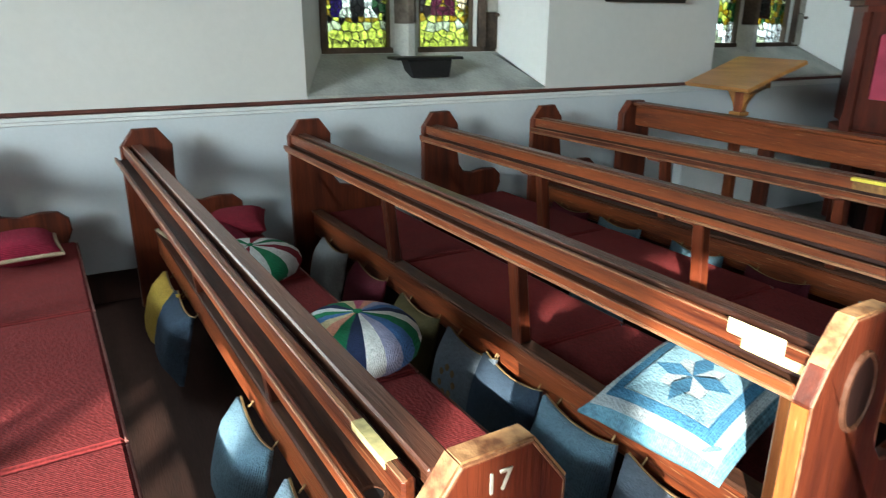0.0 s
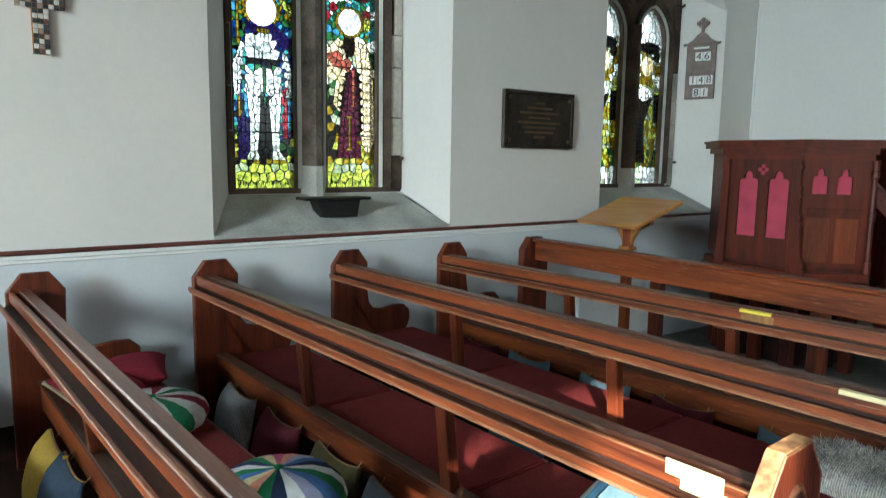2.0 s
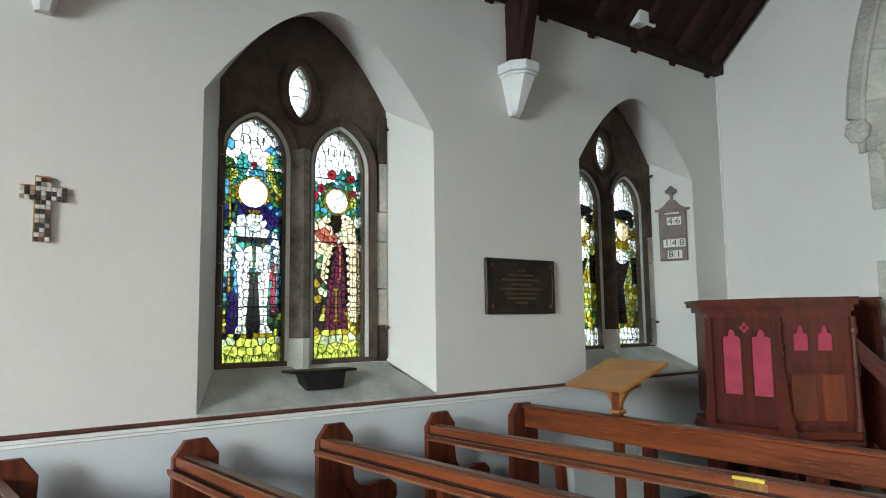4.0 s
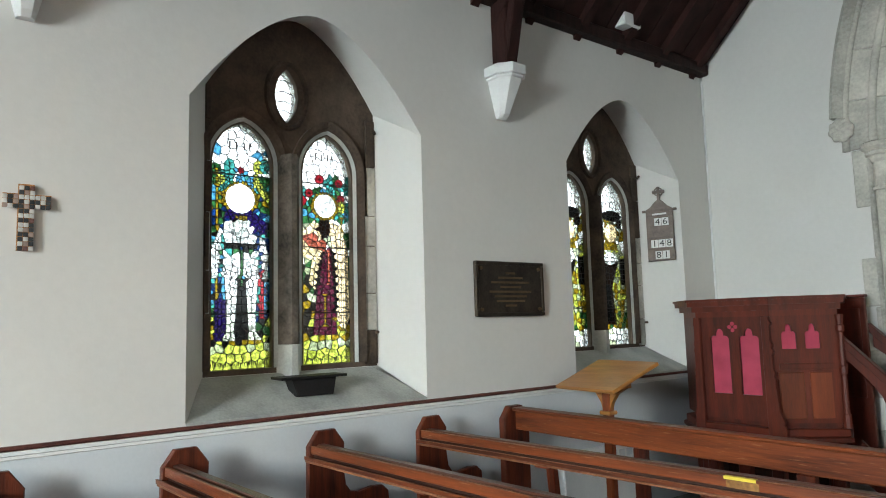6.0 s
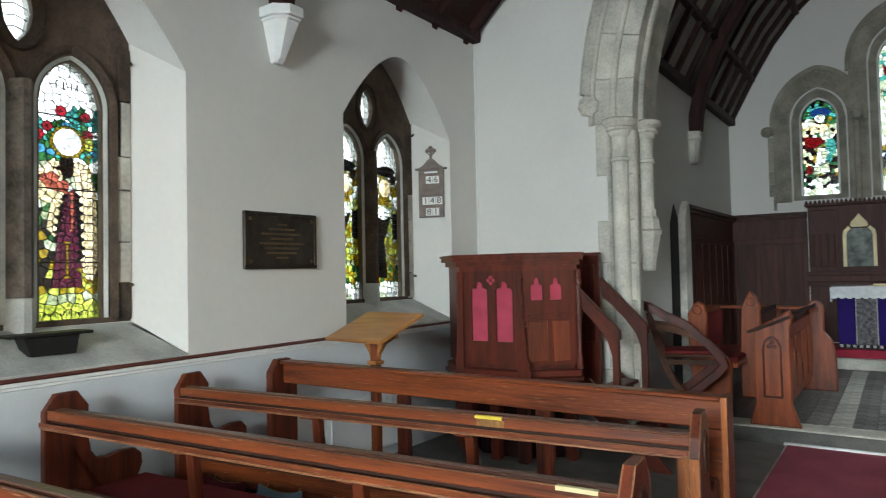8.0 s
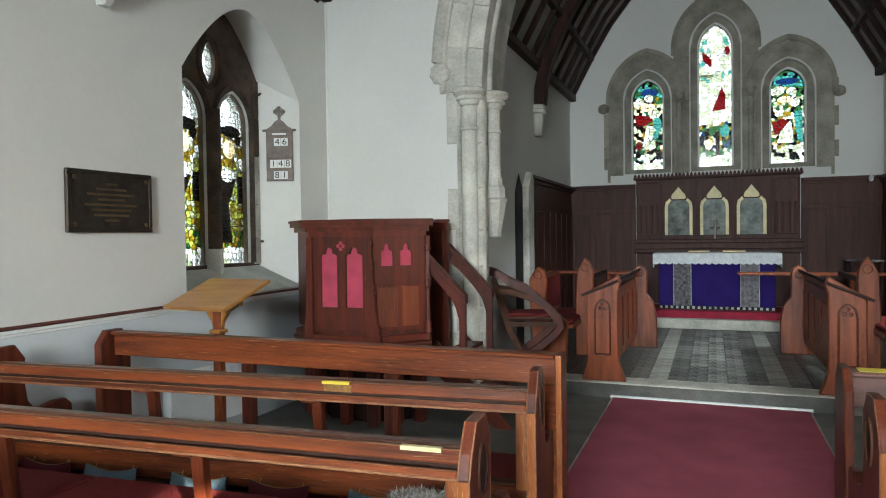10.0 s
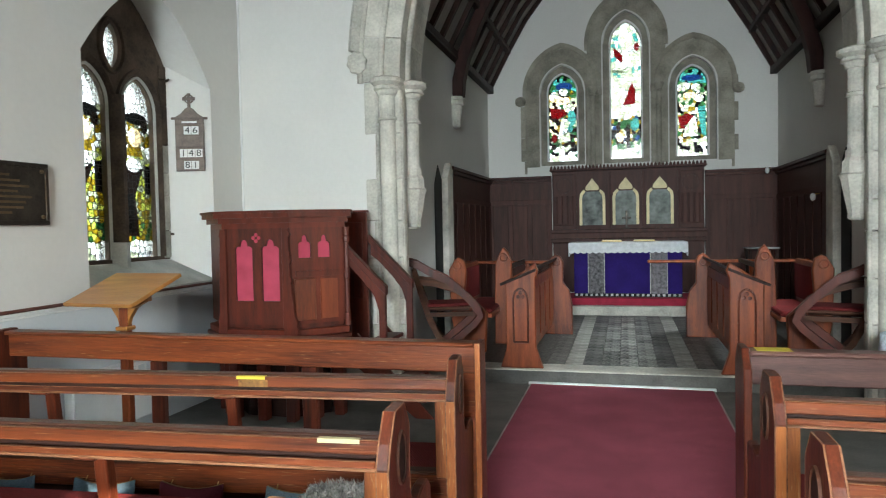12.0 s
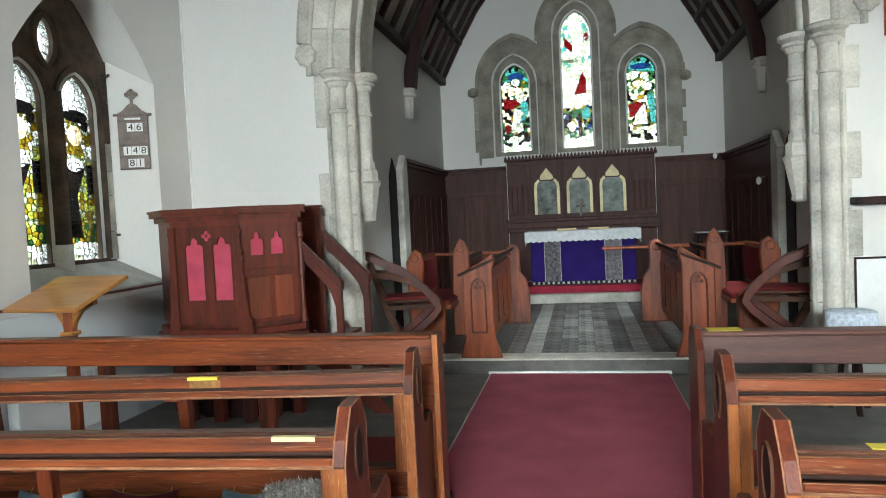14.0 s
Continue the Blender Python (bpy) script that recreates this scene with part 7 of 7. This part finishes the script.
# ---- beside the chancel arch, south ----
stl = thing("side_table", "small dark side table under a pale crocheted cloth", "table")
part("top", turned(bmesh.new(), [(0.165, 0.735), (0.17, 0.74), (0.17, 0.76), (0.165, 0.765)], (1.98, 5.9), 20), dark_wood, stl)
croch = material("crochet_cloth", (0.55, 0.62, 0.70), 0.9, var=0.25, scale=30, bump=0.4, fine=120)
bm = bmesh.new()
k = 48
rings = []
for r0, z in ((0.001, 0.771), (0.168, 0.771), (0.176, 0.764), (0.182, 0.70), (0.19, 0.645)):
    rings.append([bm.verts.new((1.98 + (r0 + (0.008 * math.sin(i * math.tau / 8) if z < 0.75 else 0)) * math.cos(i * math.tau / k), 5.9 + (r0 + (0.008 * math.sin(i * math.tau / 8) if z < 0.75 else 0)) * math.sin(i * math.tau / k), z - (0.012 * abs(math.sin(i * math.pi / 4)) if z < 0.66 else 0))) for i in range(k)])
for a, b in zip(rings, rings[1:]):
    for i in range(k):
        bm.faces.new((a[i], a[(i + 1) % k], b[(i + 1) % k], b[i]))
bm.faces.new(rings[0])
tcl = thing("table_cloth", "pale blue and white crocheted round table cloth", "cloth")
part("cover", bm, croch, tcl, smooth=True)
for i in range(3):
    a = math.tau * i / 3 + 0.5
    bm = bmesh.new()
    path = []
    for f in range(7):
        t = f / 6
        r0 = 0.13 - 0.09 * math.sin(t * math.pi * 0.9) + 0.05 * t
        path.append(((1.98 + r0 * math.cos(a), 5.9 + r0 * math.sin(a), 0.735 * (1 - t)), (math.cos(a), math.sin(a), 0), (-math.sin(a), math.cos(a), 0)))
    sweep(bm, path, [(-0.02, -0.016), (0.02, -0.016), (0.02, 0.016), (-0.02, 0.016)])
    part("leg", bm, dark_wood, stl)
sh = thing("wall_bracket", "dark wooden shelf bracket on the white wall", "shelf")
part("shelf", boxed(2.26, 2.90, EAST - 0.16, EAST - 0.002, 1.575, 1.635, bevel=0.006), dark_wood, sh)
bm = bmesh.new()
prism(bm, [(EAST - 0.003, 1.574), (EAST - 0.13, 1.574), (EAST - 0.05, 1.50), (EAST - 0.003, 1.45)], 2.62, 2.66, YZ, 0.004)
part("bracket", bm, dark_wood, sh)
nb = thing("notice_board", "white board in a thin dark frame on the wall", "board")
part("board", boxed(2.30, 3.2, EAST - 0.014, EAST - 0.003, 0.42, 1.10, bevel=0), white_paint, nb)
for a in ((2.285, 3.215, 1.10, 1.118), (2.285, 3.215, 0.402, 0.42), (2.285, 2.30, 0.421, 1.099), (3.2, 3.215, 0.421, 1.099)):
    part("frame_strip", boxed(a[0], a[1], EAST - 0.022, EAST - 0.003, a[2], a[3], bevel=0.002), dark_wood, nb)
bd = thing("timber_board", "brown wooden board hung high on the wall", "board")
part("plank", boxed(2.55, 3.3, EAST - 0.03, EAST - 0.003, 2.98, 3.75, bevel=0.006), choir_wood, bd)
# thin white strip draws the lit edge of the east wall
structure("trim", boxed(-3.975, -3.958, EAST - 0.02, EAST - 0.003, 1.2, TOP - 0.03, bevel=0.003), white_paint, "white cable trunking in the wall corner", "trim")

# ---- floor tiles of the chancel ----
tile_grey = material("encaustic_grey", (0.27, 0.265, 0.24), 0.5, var=0.45, scale=26, bump=0.1, fine=60)
tile_dark = material("encaustic_dark", (0.12, 0.118, 0.108), 0.5, var=0.4, scale=26, bump=0.1, fine=60)
tile_mid = material("encaustic_mid", (0.20, 0.198, 0.18), 0.5, var=0.45, scale=30, bump=0.1, fine=60)
tile_buff = material("encaustic_buff", (0.30, 0.28, 0.23), 0.5, var=0.3, scale=26, bump=0.1, fine=60)
tile_stripe = material("pale_stone_strip", (0.32, 0.315, 0.28), 0.6, var=0.2, scale=9, bump=0.1)
fl_ch = bpy.data.objects["floor_chancel"]
T = 0.205
shared = {}


def tile(x, y, w, h, mat):
    key = (round(w, 3), round(h, 3), mat.name)
    if key not in shared:
        bm = boxed(-w / 2 + 0.003, w / 2 - 0.003, -h / 2 + 0.003, h / 2 - 0.003, 0, 0.012, bevel=0.0025)
        ob = part("tile", bm, mat, fl_ch)
        shared[key] = ob.data
    else:
        ob = new("tile", shared[key])
        ob.parent = fl_ch
    ob.location = (x, y, CF - 0.0118 + 0.0006 * math.sin(37 * x + 91 * y))
    return ob


for j in range(19):
    y = 7.53 + j * T
    for i in range(-4, 5):
        x = 0.0 + i * 0.19
        if abs(i) == 3:
            tile(x, y, 0.19, T, tile_stripe)
        else:
            tile(x, y, 0.19, T, (tile_grey, tile_mid, tile_dark, tile_mid, tile_dark)[abs(i)])
rest = bmesh.new()
for s in (-1, 1):
    for j in range(19):
        for i in range(7):
            x, y = s * (0.96 + i * T), 7.53 + j * T
            box(rest, x - 0.1, x + 0.1, y - 0.1, y + 0.1, CF - 0.0118, CF)
tagged(part("tiles", rest, tile_dark, fl_ch), kind="stuff")

# low white heater on the north wall, crumpled sheet by the step
ht = thing("panel_heater", "low white panel heater on the dado", "heater")
part("casing", boxed(-3.972, -3.88, 4.18, 5.15, 0.12, 0.60, bevel=0.01), white_paint, ht)
for i in range(9):
    part("louvre", boxed(-3.879, -3.872, 4.25 + i * 0.1, 4.32 + i * 0.1, 0.50, 0.56, bevel=0.002), dado_paint, ht)
cs = thing("crumpled_sheet", "crumpled white plastic sheet on the floor", "sheet")
bm = bmesh.new()
rnd = random.Random(12)
g = [[bm.verts.new((1.22 + 0.05 * i + rnd.uniform(-0.02, 0.02), 6.50 + 0.05 * j + rnd.uniform(-0.02, 0.02), 0.004 + (rnd.random() ** 2) * 0.07 * (0 < i < 8 and 0 < j < 5))) for i in range(9)] for j in range(6)]
for j in range(5):
    for i in range(8):
        bm.faces.new((g[j][i], g[j][i + 1], g[j + 1][i + 1], g[j + 1][i]))
part("sheet", bm, white_paint, cs)
